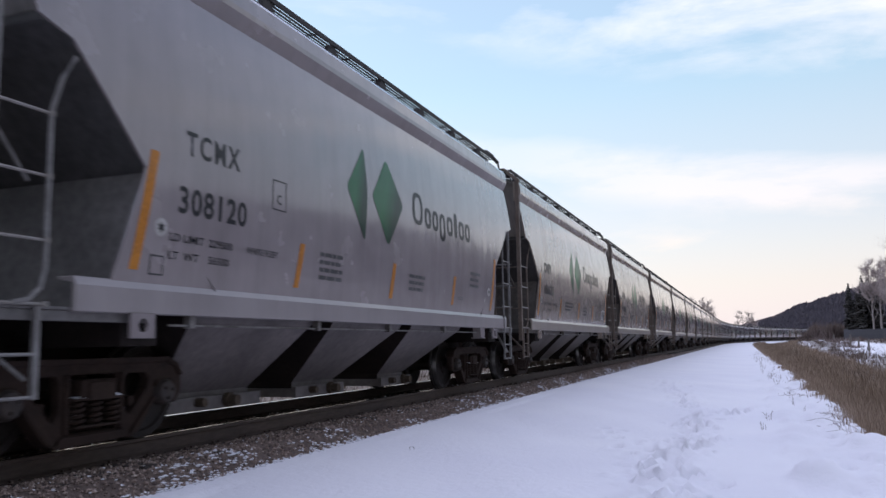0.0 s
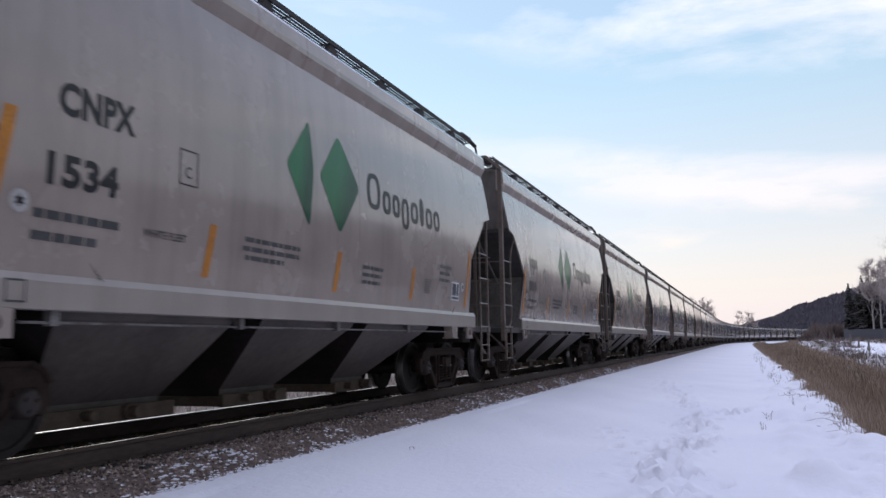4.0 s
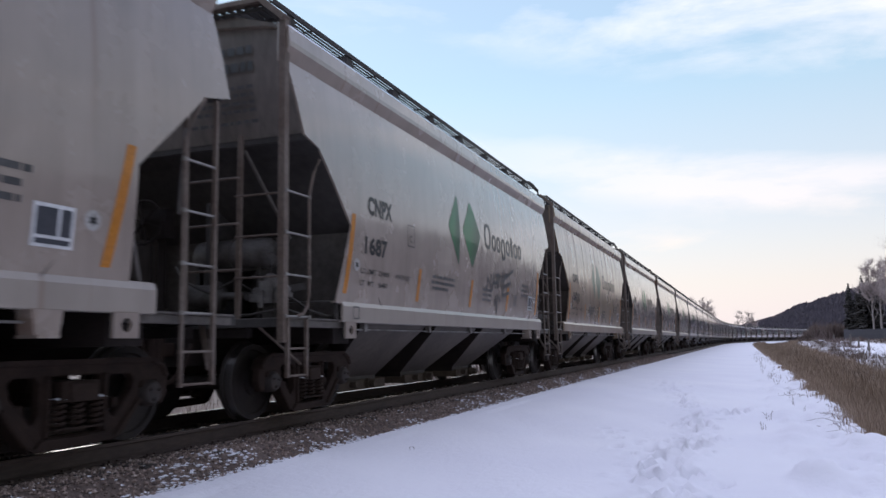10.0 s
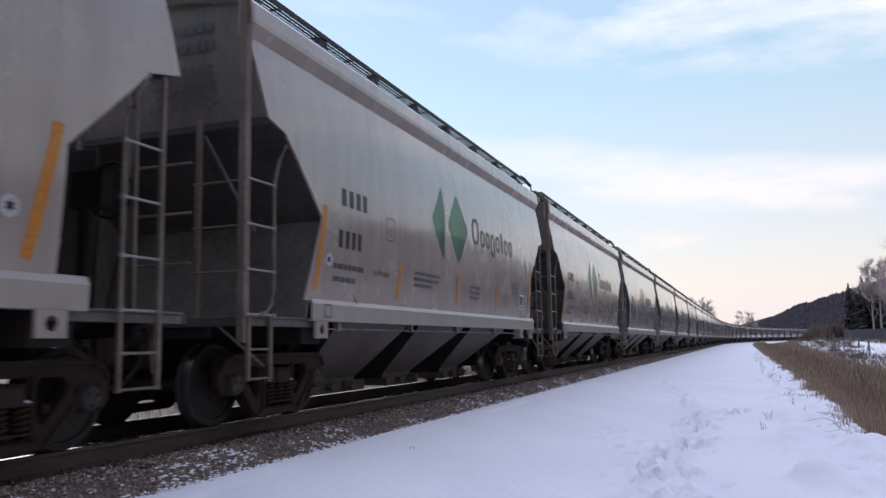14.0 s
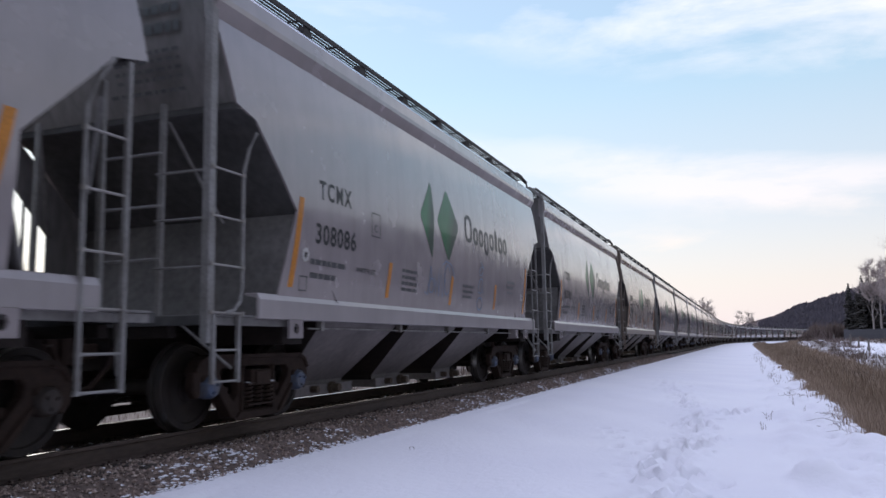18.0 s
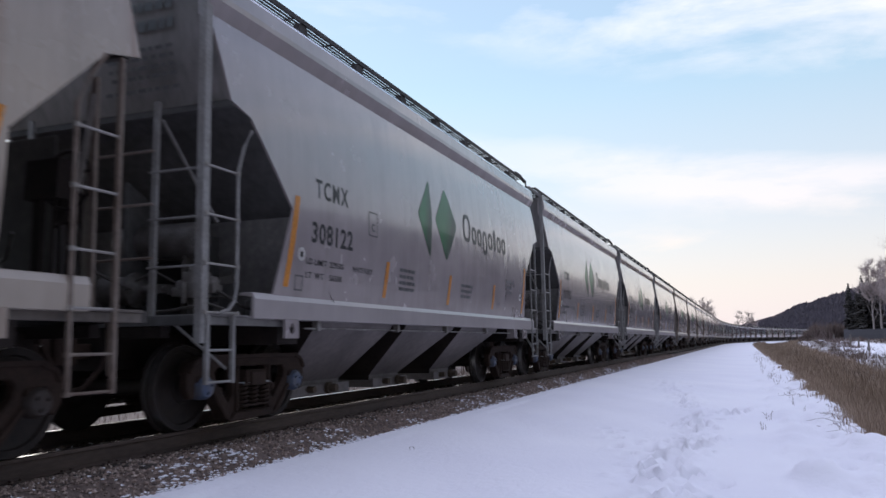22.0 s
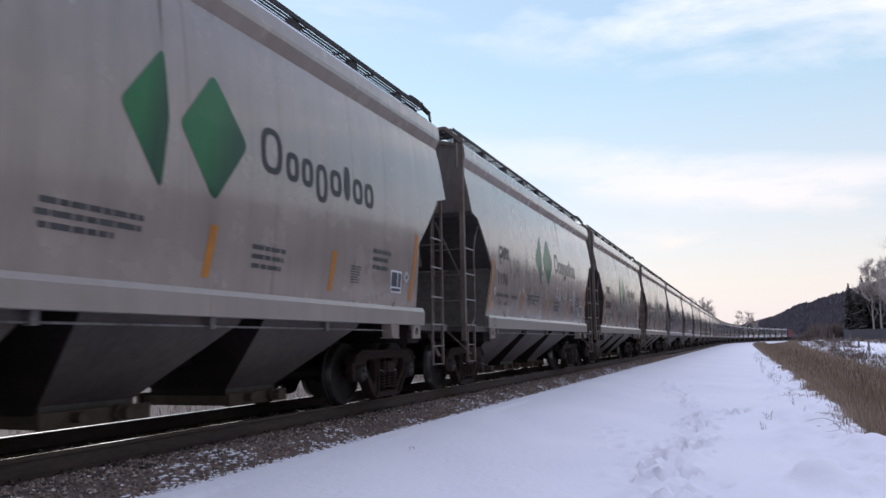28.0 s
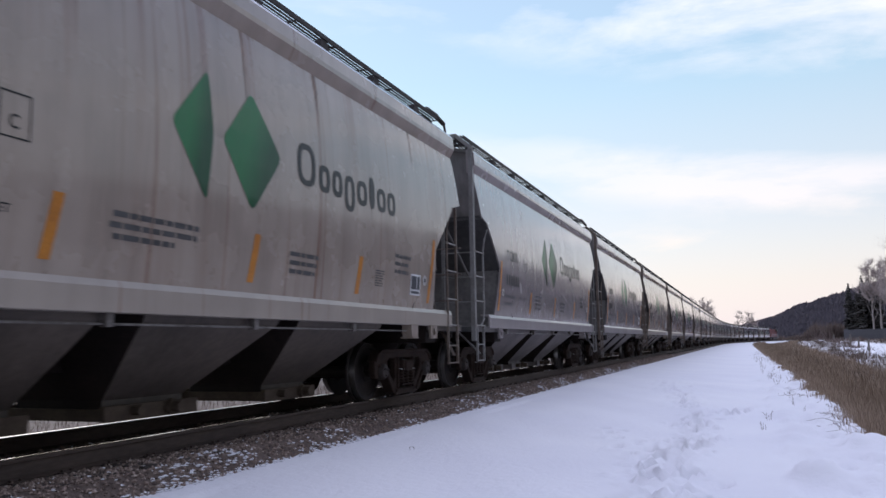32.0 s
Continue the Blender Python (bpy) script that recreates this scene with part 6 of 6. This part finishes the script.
# ---- dry grass, weeds and brush ----
def blades(name, x, y, base, height, width, material, label, category="grass", lean=0.35, seed=1, clump=None):
    """Thin bent blades, three points each, joined as one growth."""
    rng = np.random.default_rng(seed)
    n = len(x)
    a = rng.random(n) * 6.283
    ln = height * lean * (0.3 + rng.random(n))
    wx, wy = np.cos(a + 1.57) * width / 2, np.sin(a + 1.57) * width / 2
    mx, my = x + np.cos(a) * ln * 0.35, y + np.sin(a) * ln * 0.35
    tx, ty = x + np.cos(a) * ln, y + np.sin(a) * ln
    v = np.stack([np.stack([x - wx, y - wy, base], 1), np.stack([x + wx, y + wy, base], 1),
                  np.stack([mx + wx * 0.8, my + wy * 0.8, base + height * 0.6], 1), np.stack([mx - wx * 0.8, my - wy * 0.8, base + height * 0.6], 1),
                  np.stack([tx, ty, base + height], 1)], 1).reshape(-1, 3)
    i = np.arange(n)[:, None] * 5
    f4 = (i + np.array([0, 1, 2, 3])).tolist()
    f3 = (i + np.array([3, 2, 4])).tolist()
    ob = new(name, fast_mesh(name, v, f4 + f3, material))
    tagged(ob, label, category, kind="stuff")


def make_grass():
    rng = np.random.default_rng(11)
    n = 110000
    y = 9 * np.exp(rng.random(n) * math.log(260 / 9))
    edge = 1.68 + 0.28 * np.sin(1.1 * y) * np.sin(0.37 * y + 1) + 0.10 * rng.standard_normal(n)
    q = rng.random(n) ** 1.25
    x = edge + q * (4.6 + 0.02 * y)
    # follow the bend of the line
    x += np.interp(y, LY, LX) - XC
    base = ground_height(x, y) - 0.03
    h = (0.35 + 0.50 * rng.random(n)) * np.clip(0.35 + (x - edge) * 0.6, 0.3, 1.0)
    h *= 0.75 + 0.35 * np.sin(x * 1.7 + 2.2 * np.sin(y * 0.31)) * np.sin(y * 0.9 + 1.3 * np.sin(x * 0.8))
    w = 0.005 + 0.00032 * y
    blades("dry_grass", x, y, base, h, w, M_GRASS, "dense dry tan grass along the ditch", seed=2)
    n = 18000
    y = 14 * np.exp(rng.random(n) * math.log(420 / 14))
    x = 4.5 + rng.random(n) ** 1.3 * (8 + 0.30 * y) + (np.interp(y, LY, LX) - XC) * 0.9
    keep = (np.sin(x * 0.9 + 2 * np.sin(y * 0.05)) + np.sin(y * 0.11 + x * 0.3) > -0.9) & (np.abs(x - np.interp(y, TRAIL_Y, TRAIL_X)) > np.interp(y, [60, 100, 160, 300], [1.5, 3.2, 3.0, 2.2]))
    x, y = x[keep], y[keep]
    blades("dead_weeds", x, y, ground_height(x, y) - 0.03, 0.25 + 0.45 * rng.random(len(x)), 0.010 + 0.0006 * y, M_GRASS_DARK, "thin brown dead weeds standing in patchy snow", seed=3)
    n = 14000
    y = 2 + 70 * rng.random(n) ** 1.4
    x = XC - 2.6 - 13 * rng.random(n) ** 1.5
    blades("dead_weeds", x, y, ground_height(x, y) - 0.03, 0.10 + 0.26 * rng.random(n), 0.006 + 0.0003 * y, M_GRASS_DARK, "brown weeds in the snow beyond the track", seed=4)


make_grass()


def weed(i, x, y, h, n, bend):
    """A few stalks that stick out of the snow."""
    rng = random.Random(i)
    mb = MB()
    for k in range(n):
        a, r = rng.uniform(0, 6.28), rng.uniform(0, 0.05)
        hh = h * rng.uniform(0.5, 1.1)
        b = bend * rng.uniform(0.5, 1.2)
        p = [(r * math.cos(a), r * math.sin(a), -0.05), (r * math.cos(a) + b * 0.25 * math.cos(a), r * math.sin(a) + b * 0.25 * math.sin(a), hh * 0.6), (b * math.cos(a), b * math.sin(a), hh)]
        if bend > 0.2:
            p.append((b * 1.7 * math.cos(a), b * 1.7 * math.sin(a), hh * 0.75))
        mb.tube(p, [0.0035, 0.003, 0.0025, 0.0015][:len(p)], 4)
    ob = new("weed", mb.mesh("weed", M_GRASS_DARK, fix=False))
    ob.matrix_basis = pose(x, y, float(ground_height(np.array([x]), np.array([y]))[0]))
    tagged(ob, "dry brown weed stalks poking through snow" if bend < 0.2 else "bent dry grass stems arching over snow", "weed", "weeds in the snow")


for i, (x, y, h, n, b) in enumerate(((0.2, 13.6, 0.12, 4, 0.06), (0.32, 15.2, 0.17, 3, 0.11), (0.25, 15.6, 0.14, 2, 0.12), (0.9, 19.0, 0.24, 4, 0.04), (1.0, 17.2, 0.14, 2, 0.03), (0.7, 44.0, 0.5, 4, 0.1), (0.6, 36.0, 0.45, 3, 0.06),
                                     (0.75, 29.6, 0.4, 7, 0.15), (0.8, 31.5, 0.3, 5, 0.2), (0.85, 26.0, 0.22, 5, 0.12), (1.45, 14.4, 0.26, 5, 0.3), (1.5, 12.6, 0.22, 4, 0.34), (1.62, 11.8, 0.16, 3, 0.2), (1.3, 13.2, 0.10, 3, 0.35),
                                     (0.7, 60.0, 0.5, 6, 0.3), (0.95, 22.5, 0.14, 3, 0.25), (1.1, 20.6, 0.14, 3, 0.2), (1.55, 17.2, 0.30, 6, 0.15), (-3.9, 9.1, 0.05, 2, 0.02), (0.6, 52.0, 0.4, 5, 0.3), (1.35, 15.8, 0.22, 4, 0.12))):
    weed(i, x, y, h, n, b)


_w = random.Random(77)
for i in range(46):
    y = 13.5 * math.exp(_w.random() * 1.75)
    weed(100 + i, 0.75 + 0.45 * _w.random() + (0.35 if y < 20 else 0.0), y, _w.uniform(0.06, 0.13) + 0.0025 * y, _w.choice((2, 3, 3, 4)), _w.uniform(0.06, 0.26))


def scatter_brush(name, spots, label, material, seed):
    """Low leafless scrub: sprays of thin stems from each spot (x, y, height, spread, stems)."""
    rng = random.Random(seed)
    v, f = [], []
    for x, y, h, sp, n in spots:
        z = float(ground_height(np.array([x]), np.array([y]))[0]) - 0.1
        for k in range(n):
            a, r = rng.uniform(0, 6.283), sp * math.sqrt(rng.random())
            hh = h * rng.uniform(0.45, 1.0) * (1 - 0.45 * (r / sp) ** 2)
            bx, by = x + r * 0.5 * math.cos(a), y + r * 0.5 * math.sin(a)
            tx, ty = x + r * math.cos(a), y + r * math.sin(a)
            w = 0.010 * h + 0.00022 * y
            o = len(v)
            c, s = math.cos(a + 1.57) * w, math.sin(a + 1.57) * w
            v += [(bx - c, by - s, z), (bx + c, by + s, z), (tx + c * 0.5, ty + s * 0.5, z + hh * 0.7), (tx - c * 0.5, ty - s * 0.5, z + hh * 0.7), (tx + 0.1 * hh * math.cos(a), ty + 0.1 * hh * math.sin(a), z + hh)]
            f += [(o, o + 1, o + 2, o + 3), (o + 3, o + 2, o + 4)]
    ob = new(name, fast_mesh(name, v, f, material))
    tagged(ob, label, "brush", kind="stuff")


_r = random.Random(21)
scatter_brush("far_brush", [(_r.uniform(-10, 190), _r.uniform(470, 640), _r.uniform(3, 7), _r.uniform(3, 7), 60) for _ in range(150)], "leafless brown scrub along the foot of the hill", M_BRUSH, 1)
scatter_brush("curve_brush", [(xx, _r.uniform(288, 325), 1.6 + min(5.6, 0.9 * max(0, xx - 17.5)) * _r.uniform(0.7, 1.1), _r.uniform(1.2, 2.6), 60) for xx in [_r.uniform(15, 37) for _ in range(110)]] + [(25.0 + _r.uniform(-2, 2), 262 + _r.uniform(-3, 3), 6.2, 2.6, 90) for _ in range(7)], "leafless brown brush between the trail and the curve", M_BRUSH, 5)
scatter_brush("field_brush", [(8 + _r.random() * 30 + 0.03 * yy, yy, _r.uniform(0.7, 1.8), _r.uniform(0.8, 2.2), 36) for yy in [_r.uniform(70, 330) for _ in range(90)]], "low brown brush in the snowy field", M_BRUSH, 2)
scatter_brush("field_scrub", [(0.086 * yy + 2.0 + _r.gauss(0, 1.3), yy, _r.uniform(0.5, 1.0), _r.uniform(0.8, 1.8), 34) for yy in [_r.uniform(80, 230) for _ in range(90)]], "low reddish brown scrub beside the snowed-up trail", M_BRUSH, 9)
scatter_brush("trackside_brush", [(XC - _r.uniform(7, 40), _r.uniform(20, 330), _r.uniform(0.7, 2.0), _r.uniform(0.8, 2.5), 30) for _ in range(120)], "low brown brush beyond the railway", M_BRUSH, 3)


# ---- trees ----
def branch_tree(name, x, y, height, spread, trunk_r, seed, label, lean=0.0, upright=0.75, bare=0.28, twig_w=0.02):
    """Leafless tree: tapered trunk, limbs that fork three times, and a haze of fine twigs."""
    rng = random.Random(seed)
    root = new(name)
    root.matrix_basis = pose(x, y, float(ground_height(np.array([x]), np.array([y]))[0]) - 0.1)
    trunk, limbs = MB(), MB()
    tips = []
    pts = [Vector((0, 0, 0))]
    for i in range(1, 9):
        pts.append(Vector((lean * height * (i / 8) ** 1.5 + rng.gauss(0, 0.02 * height / 8), rng.gauss(0, 0.02 * height / 8), height * 0.86 * i / 8)))
    trunk.tube(pts, [trunk_r * (1.15 - 0.125 * i) for i in range(9)], 8)

    def grow(p, d, length, r, depth):
        n = 3
        q = [p]
        for i in range(n):
            d = (d + Vector((rng.gauss(0, 0.13), rng.gauss(0, 0.13), 0.08 * upright))).normalized()
            q.append(q[-1] + d * length / n)
        limbs.tube(q, [r, r * 0.8, r * 0.6, r * 0.4], 4)
        if depth == 0:
            tips.append((q[-1], d, length))
            tips.append((q[1], d, length))
            return
        for k in range(3):
            a = rng.uniform(0, 6.283)
            s = Vector((math.cos(a), math.sin(a), 0.25)) * rng.uniform(0.45, 0.8)
            grow(q[rng.choice((2, 3, 3))], (d + s).normalized(), length * rng.uniform(0.5, 0.72), r * 0.42, depth - 1)

    m = 13
    for i in range(m):
        f = bare + (0.98 - bare) * i / (m - 1)
        p = pts[min(8, int(f * 8))].lerp(pts[min(8, int(f * 8) + 1)], f * 8 % 1)
        a = i * 2.4 + rng.uniform(-0.4, 0.4)
        out = (1 - upright) + 0.18
        d = Vector((math.cos(a) * out, math.sin(a) * out, upright + 0.2)).normalized()
        grow(p, d, spread * (1.15 - 0.6 * (f - bare)) * rng.uniform(0.75, 1.1), trunk_r * 0.33 * (1.15 - f), 2)
    v, fc = [], []
    for p, d, l in tips:
        for k in range(26):
            e = p + (d + Vector((rng.gauss(0, 0.5), rng.gauss(0, 0.5), rng.gauss(0.15, 0.35)))) * l * rng.uniform(0.5, 1.1)
            a = rng.uniform(0, 6.28)
            s = Vector((math.cos(a), math.sin(a), 0)) * twig_w
            o = len(v)
            v += [tuple(p - s), tuple(p + s), tuple(e)]
            fc.append((o, o + 1, o + 2))
    part("trunk", trunk, M_BARK, root, smooth=60)
    part("limbs", limbs, M_BARK, root, smooth=60, fix=False)
    part("crown", fast_mesh("crown", v, fc, M_TWIG), None, root)
    tagged(root, label, "tree")
    return root


POPLAR = "tall leafless grey poplar with upright branches"
for i, (x, y, h, sp, r) in enumerate(((33.0, 243, 18.5, 3.9, 0.28), (34.8, 242, 19.5, 3.8, 0.32), (36.4, 236, 19.0, 4.0, 0.32), (39.0, 238, 18.5, 4.0, 0.28), (42.5, 236, 19.5, 4.0, 0.3), (47, 244, 19.5, 4.2, 0.3))):
    branch_tree("poplar_tree", x, y, h, sp, r, 30 + i, POPLAR, upright=0.85, bare=0.30, twig_w=0.019)
branch_tree("bare_tree", 12.2, 60, 7.2, 2.6, 0.13, 41, "leafless young tree with long thin branches", upright=0.5, bare=0.3, twig_w=0.007)
branch_tree("bare_tree", 1.2, 432, 13.5, 4.6, 0.30, 43, "round-crowned leafless tree standing alone by the curve", upright=0.45, bare=0.16, twig_w=0.022)
for i, (x, y, h, sp) in enumerate(((-17.6, 229, 14.0, 2.4), (-16.9, 258, 14.6, 2.8), (-15.8, 266, 13.4, 2.6), (-14.4, 297, 14.4, 3.0), (-12.9, 301, 14.8, 3.2), (-12.2, 318, 13.4, 3.0))):
    branch_tree("bare_tree", x, y, h, sp, 0.28, 50 + i, "leafless grey tree beyond the railway", upright=0.75, bare=0.25, twig_w=0.015)


def conifer(x, y, h, r, seed):
    """Spruce: trunk and drooping tiers of ragged boughs."""
    rng = random.Random(seed)
    root = new("spruce_tree")
    root.matrix_basis = pose(x, y, float(ground_height(np.array([x]), np.array([y]))[0]) - 0.1, 0, 0, rng.uniform(0, 360))
    part("trunk", MB().tube([(0, 0, 0), (0, 0, h * 0.5), (0, 0, h * 0.97)], [h * 0.018, h * 0.012, 0.02], 7), M_BARK, root)
    v, f = [], []
    tiers = 26
    for t in range(tiers):
        k = t / (tiers - 1)
        lop = rng.uniform(0.65, 1.15)
        z, rr = h * (0.06 + 0.92 * k), (r * (1 - k) ** 0.7 + 0.3) * lop
        for j in range(13):
            a = rng.uniform(0, 6.283)
            l = rr * rng.uniform(0.65, 1.12)
            dr = l * rng.uniform(0.15, 0.5)
            w = 0.30 * l + 0.08
            c, s = math.cos(a), math.sin(a)
            o = len(v)
            z0 = z + rng.uniform(-0.15, 0.15)
            v += [(0, 0, z0 + 0.2), (c * l * 0.6 - s * w, s * l * 0.6 + c * w, z0 - dr * 0.5), (c * l, s * l, z0 - dr * 0.75), (c * l * 0.6 + s * w, s * l * 0.6 - c * w, z0 - dr * 0.5), (c * l * 0.55, s * l * 0.55, z0 - dr - 0.25)]
            f += [(0 + o, 1 + o, 2 + o), (0 + o, 2 + o, 3 + o), (1 + o, 4 + o, 2 + o), (3 + o, 2 + o, 4 + o)]
    part("crown", fast_mesh("crown", v, f, M_CONIFER), None, root)
    tagged(root, "dark green spruce beside the bare poplars", "tree")


for i, (x, y, h, r) in enumerate(((29.2, 258, 16.5, 3.0), (31.0, 256, 14.0, 3.2), (32.0, 252, 18.4, 3.3), (33.8, 254, 18.0, 3.4), (35.6, 252, 16.5, 3.4), (44.5, 256, 18.5, 4.0), (34.0, 262, 17.0, 3.6))):
    conifer(x, y, h, r, 70 + i)


# ---- fences and posts ----
def fence_post(x, y, h, w=0.07, name="fence_post", material=None, label="weathered wooden fence post in the field"):
    z = float(ground_height(np.array([x]), np.array([y]))[0])
    ob = new(name, MB().lathe([(-0.3, w), (h * 0.5, w * 0.96), (h - 0.03, w * 0.92), (h, w * 0.7)], 8, "z").mesh(name, material or M_POST, smooth=40))
    ob.matrix_basis = pose(x, y, z, random.Random(int(y)).uniform(-3, 3), random.Random(int(x * 7)).uniform(-3, 3), 0)
    tagged(ob, label, "post", "fence posts")


for x, y, h in ((13.2, 102, 1.5), (15.3, 128, 1.4), (17.5, 157, 1.7), (19.4, 205, 1.6), (21.8, 300, 2.4)):
    fence_post(x, y, h, 0.06 + 0.0005 * y)
fence_post(33.5, 372, 4.6, 0.22, "marker_post", M_WHITE, "white marker post near the curve")


def pale_fence():
    root = new("board_fence")
    root.matrix_basis = pose(0, 0, 0)
    rng = random.Random(2)
    for i in range(26):
        x, y = 24.6 + i * 0.60, 231 - i * 0.10
        z = float(ground_height(np.array([x]), np.array([y]))[0])
        part("board", MB().box(-0.29, 0.29, -0.03, 0.03, 0.1, 2.75 + rng.uniform(-0.06, 0.06)), M_FENCE, root, bevel=0.008, at=pose(x, y, z, 0, 0, -9))
        if i % 4 == 0:
            part("post", MB().box(-0.06, 0.06, 0.03, 0.15, -0.2, 2.6), M_POST, root, at=pose(x, y, z, 0, 0, -9))
    tagged(root, "pale blue-grey board fence in front of the trees", "fence")


pale_fence()


# ---- wooded hill ----
def hill_height(x, y):
    # Past x = 205 the ridge is unseen, raised to darken the cars' reflections
    ridge = np.interp(x, [-120, -40, -13, 11, 42, 77, 95, 120, 147, 205, 300, 450, 700, 1000, 1500], [0, 8, 15, 22, 31, 45, 48, 58, 68, 82, 120, 195, 235, 260, 240])
    return ridge * np.clip((y - 760) / 520, 0, 1) ** 0.8 - 1.5 + 2.2 * np.sin(x * 0.05) * np.sin(y * 0.013)


def make_hill():
    xs, ys = np.linspace(-140, 1500, 90), np.linspace(740, 1500, 30)
    X, Y = np.meshgrid(xs, ys)
    Z = hill_height(X, Y)
    v = np.stack([X.ravel(), Y.ravel(), Z.ravel()], 1)
    i = np.arange(X.size).reshape(X.shape)
    f = np.stack([i[:-1, :-1], i[:-1, 1:], i[1:, 1:], i[1:, :-1]], -1).reshape(-1, 4)
    tagged(new("hill", fast_mesh("hill", v, f, M_HILL, True)), "dark wooded hill behind the railway curve", "hill", kind="structure")
    rng = np.random.default_rng(6)
    n = 9000
    x = -60 + 560 * rng.random(n) ** 1.3
    y = 770 + 540 * rng.random(n)
    z = hill_height(x, y) - 0.5
    h = 4 + 4 * rng.random(n) ** 1.5
    r = h * (0.34 + 0.22 * rng.random(n))
    k = 6
    ang = np.arange(k) * 2 * math.pi / k
    ring = np.stack([x[:, None] + r[:, None] * np.cos(ang) * (0.7 + 0.6 * rng.random((n, k))), y[:, None] + r[:, None] * np.sin(ang), np.repeat((z + 0.12 * h)[:, None], k, 1)], -1)
    mid = np.stack([x[:, None] + 0.6 * r[:, None] * np.cos(ang + 0.5) * (0.6 + 0.8 * rng.random((n, k))), y[:, None] + 0.6 * r[:, None] * np.sin(ang + 0.5), np.repeat((z + 0.55 * h)[:, None], k, 1)], -1)
    top = np.stack([x, y, z + h], 1)[:, None]
    v = np.concatenate([ring, mid, top], 1).reshape(-1, 3)
    b = np.arange(n)[:, None] * (2 * k + 1)
    f4, f3 = [], []
    for j in range(k):
        f4 += (b + np.array([j, (j + 1) % k, k + (j + 1) % k, k + j])).tolist()
        f3 += (b + np.array([k + j, k + (j + 1) % k, 2 * k])).tolist()
    tagged(new("hill_forest", fast_mesh("hill_forest", v, f4 + f3, M_FARTREE)), "dense dark forest covering the far hill", "forest", kind="stuff")


make_hill()


# ---- the red locomotive at the tail ----
def make_loco():
    loco = new("locomotive")
    part("frame", MB().box(-1.5, 1.5, -10.6, 10.6, 1.05, 1.35), M_LOCO_DARK, loco, bevel=0.03)
    part("cab", MB().prism([(-9.4, 1.35), (-9.4, 3.4), (-8.9, 4.55), (-6.7, 4.6), (-6.7, 1.35)], -1.5, 1.5), M_LOCO, loco, "red cab", bevel=0.05)
    part("nose", MB().box(-0.95, 0.95, -10.4, -9.4, 1.35, 3.0), M_LOCO, loco, bevel=0.08)
    part("hood", MB().box(-0.95, 0.95, -6.7, 9.9, 1.35, 4.35), M_LOCO, loco, "long red engine hood", bevel=0.06)
    part("radiator", MB().box(-1.5, 1.5, 6.2, 9.6, 3.5, 4.55), M_LOCO_DARK, loco, bevel=0.05)
    part("fuel_tank", MB().box(-1.4, 1.4, -2.6, 2.8, 0.35, 1.05), M_LOCO_DARK, loco, bevel=0.1)
    for s in (-1, 1):
        part("windshield", MB().box(min(s * 0.2, s * 1.3), max(s * 0.2, s * 1.3), -9.27, -9.18, 3.55, 4.1), M_LOCO_DARK, loco)
        mb = MB()
        for i in range(12):
            y = -6.4 + i * 1.5
            mb.tube([(s * 1.48, y, 1.35), (s * 1.48, y, 2.35)], 0.02, 5)
        mb.tube([(s * 1.48, -6.4, 2.35), (s * 1.48, 10.1, 2.35)], 0.02, 5)
        part("handrail", mb, M_WHITE, loco)
    for y in (-6.5, 6.5):
        truck = part("truck", MB().box(-1.15, -1.0, -2.4, 2.4, 0.4, 0.8).box(1.0, 1.15, -2.4, 2.4, 0.4, 0.8).box(-1.0, 1.0, -0.3, 0.3, 0.5, 0.9), M_LOCO_DARK, loco, bevel=0.03, at=pose(0, y, 0))
        for d in (-1.9, 0.0, 1.9):
            part("wheelset", WHEEL_MESH, None, truck, at=pose(0, d, 0.457))
    part("coupler", MB().box(-0.15, 0.15, -11.0, -10.5, 0.72, 1.0), M_LOCO_DARK, loco)
    tagged(loco, "red diesel locomotive with black frame pushing the train's tail", "locomotive")
    return loco


LOCO = make_loco()


# ---- motion ----
FIRST_COUPLING = 215.9


def travelled(t):
    """Metres run since the start; the train slows slightly."""
    return 11.06 * t - 0.0105 * t * t


def ride(s, reach):
    """Pose of a vehicle whose trucks stand reach metres before and behind s on the line."""
    a, b = line_at(s - reach), line_at(s + reach)
    return pose((a[0] + b[0]) / 2, (a[1] + b[1]) / 2, 0, 0, 0, math.degrees(math.atan2(-(b[0] - a[0]), b[1] - a[1])))


def motions():
    for k, car in CARS.items():
        s0 = FIRST_COUPLING + LCAR * (k - 0.5)
        walk(car, [(t, ride(s0 - travelled(t), 5.1)) for t in range(0, 33)])
    s0 = FIRST_COUPLING + LCAR * LAST + 11.0
    walk(LOCO, [(t, ride(s0 - travelled(t), 6.5)) for t in range(0, 33)])
    # the wheels turn with the train's speed; alike wheelsets share one set of keys
    done = {}
    for o in list(scene.objects):
        if o.name.split(".")[0] == "wheelset":
            y, z = round(o.location.y, 3), round(o.location.z, 3)
            if (y, z) not in done:
                rows = [(i / FPS, pose(0, y, z) @ Matrix.Rotation(travelled(i / FPS) / 0.457, 4, "X")) for i in range(0, 32 * FPS + 1)]
                walk(o, rows)
                done[(y, z)] = (o.animation_data.action, o.animation_data.action_slot)
            else:
                o.rotation_mode = "QUATERNION"
                d = o.animation_data_create()
                d.action, d.action_slot = done[(y, z)]


motions()
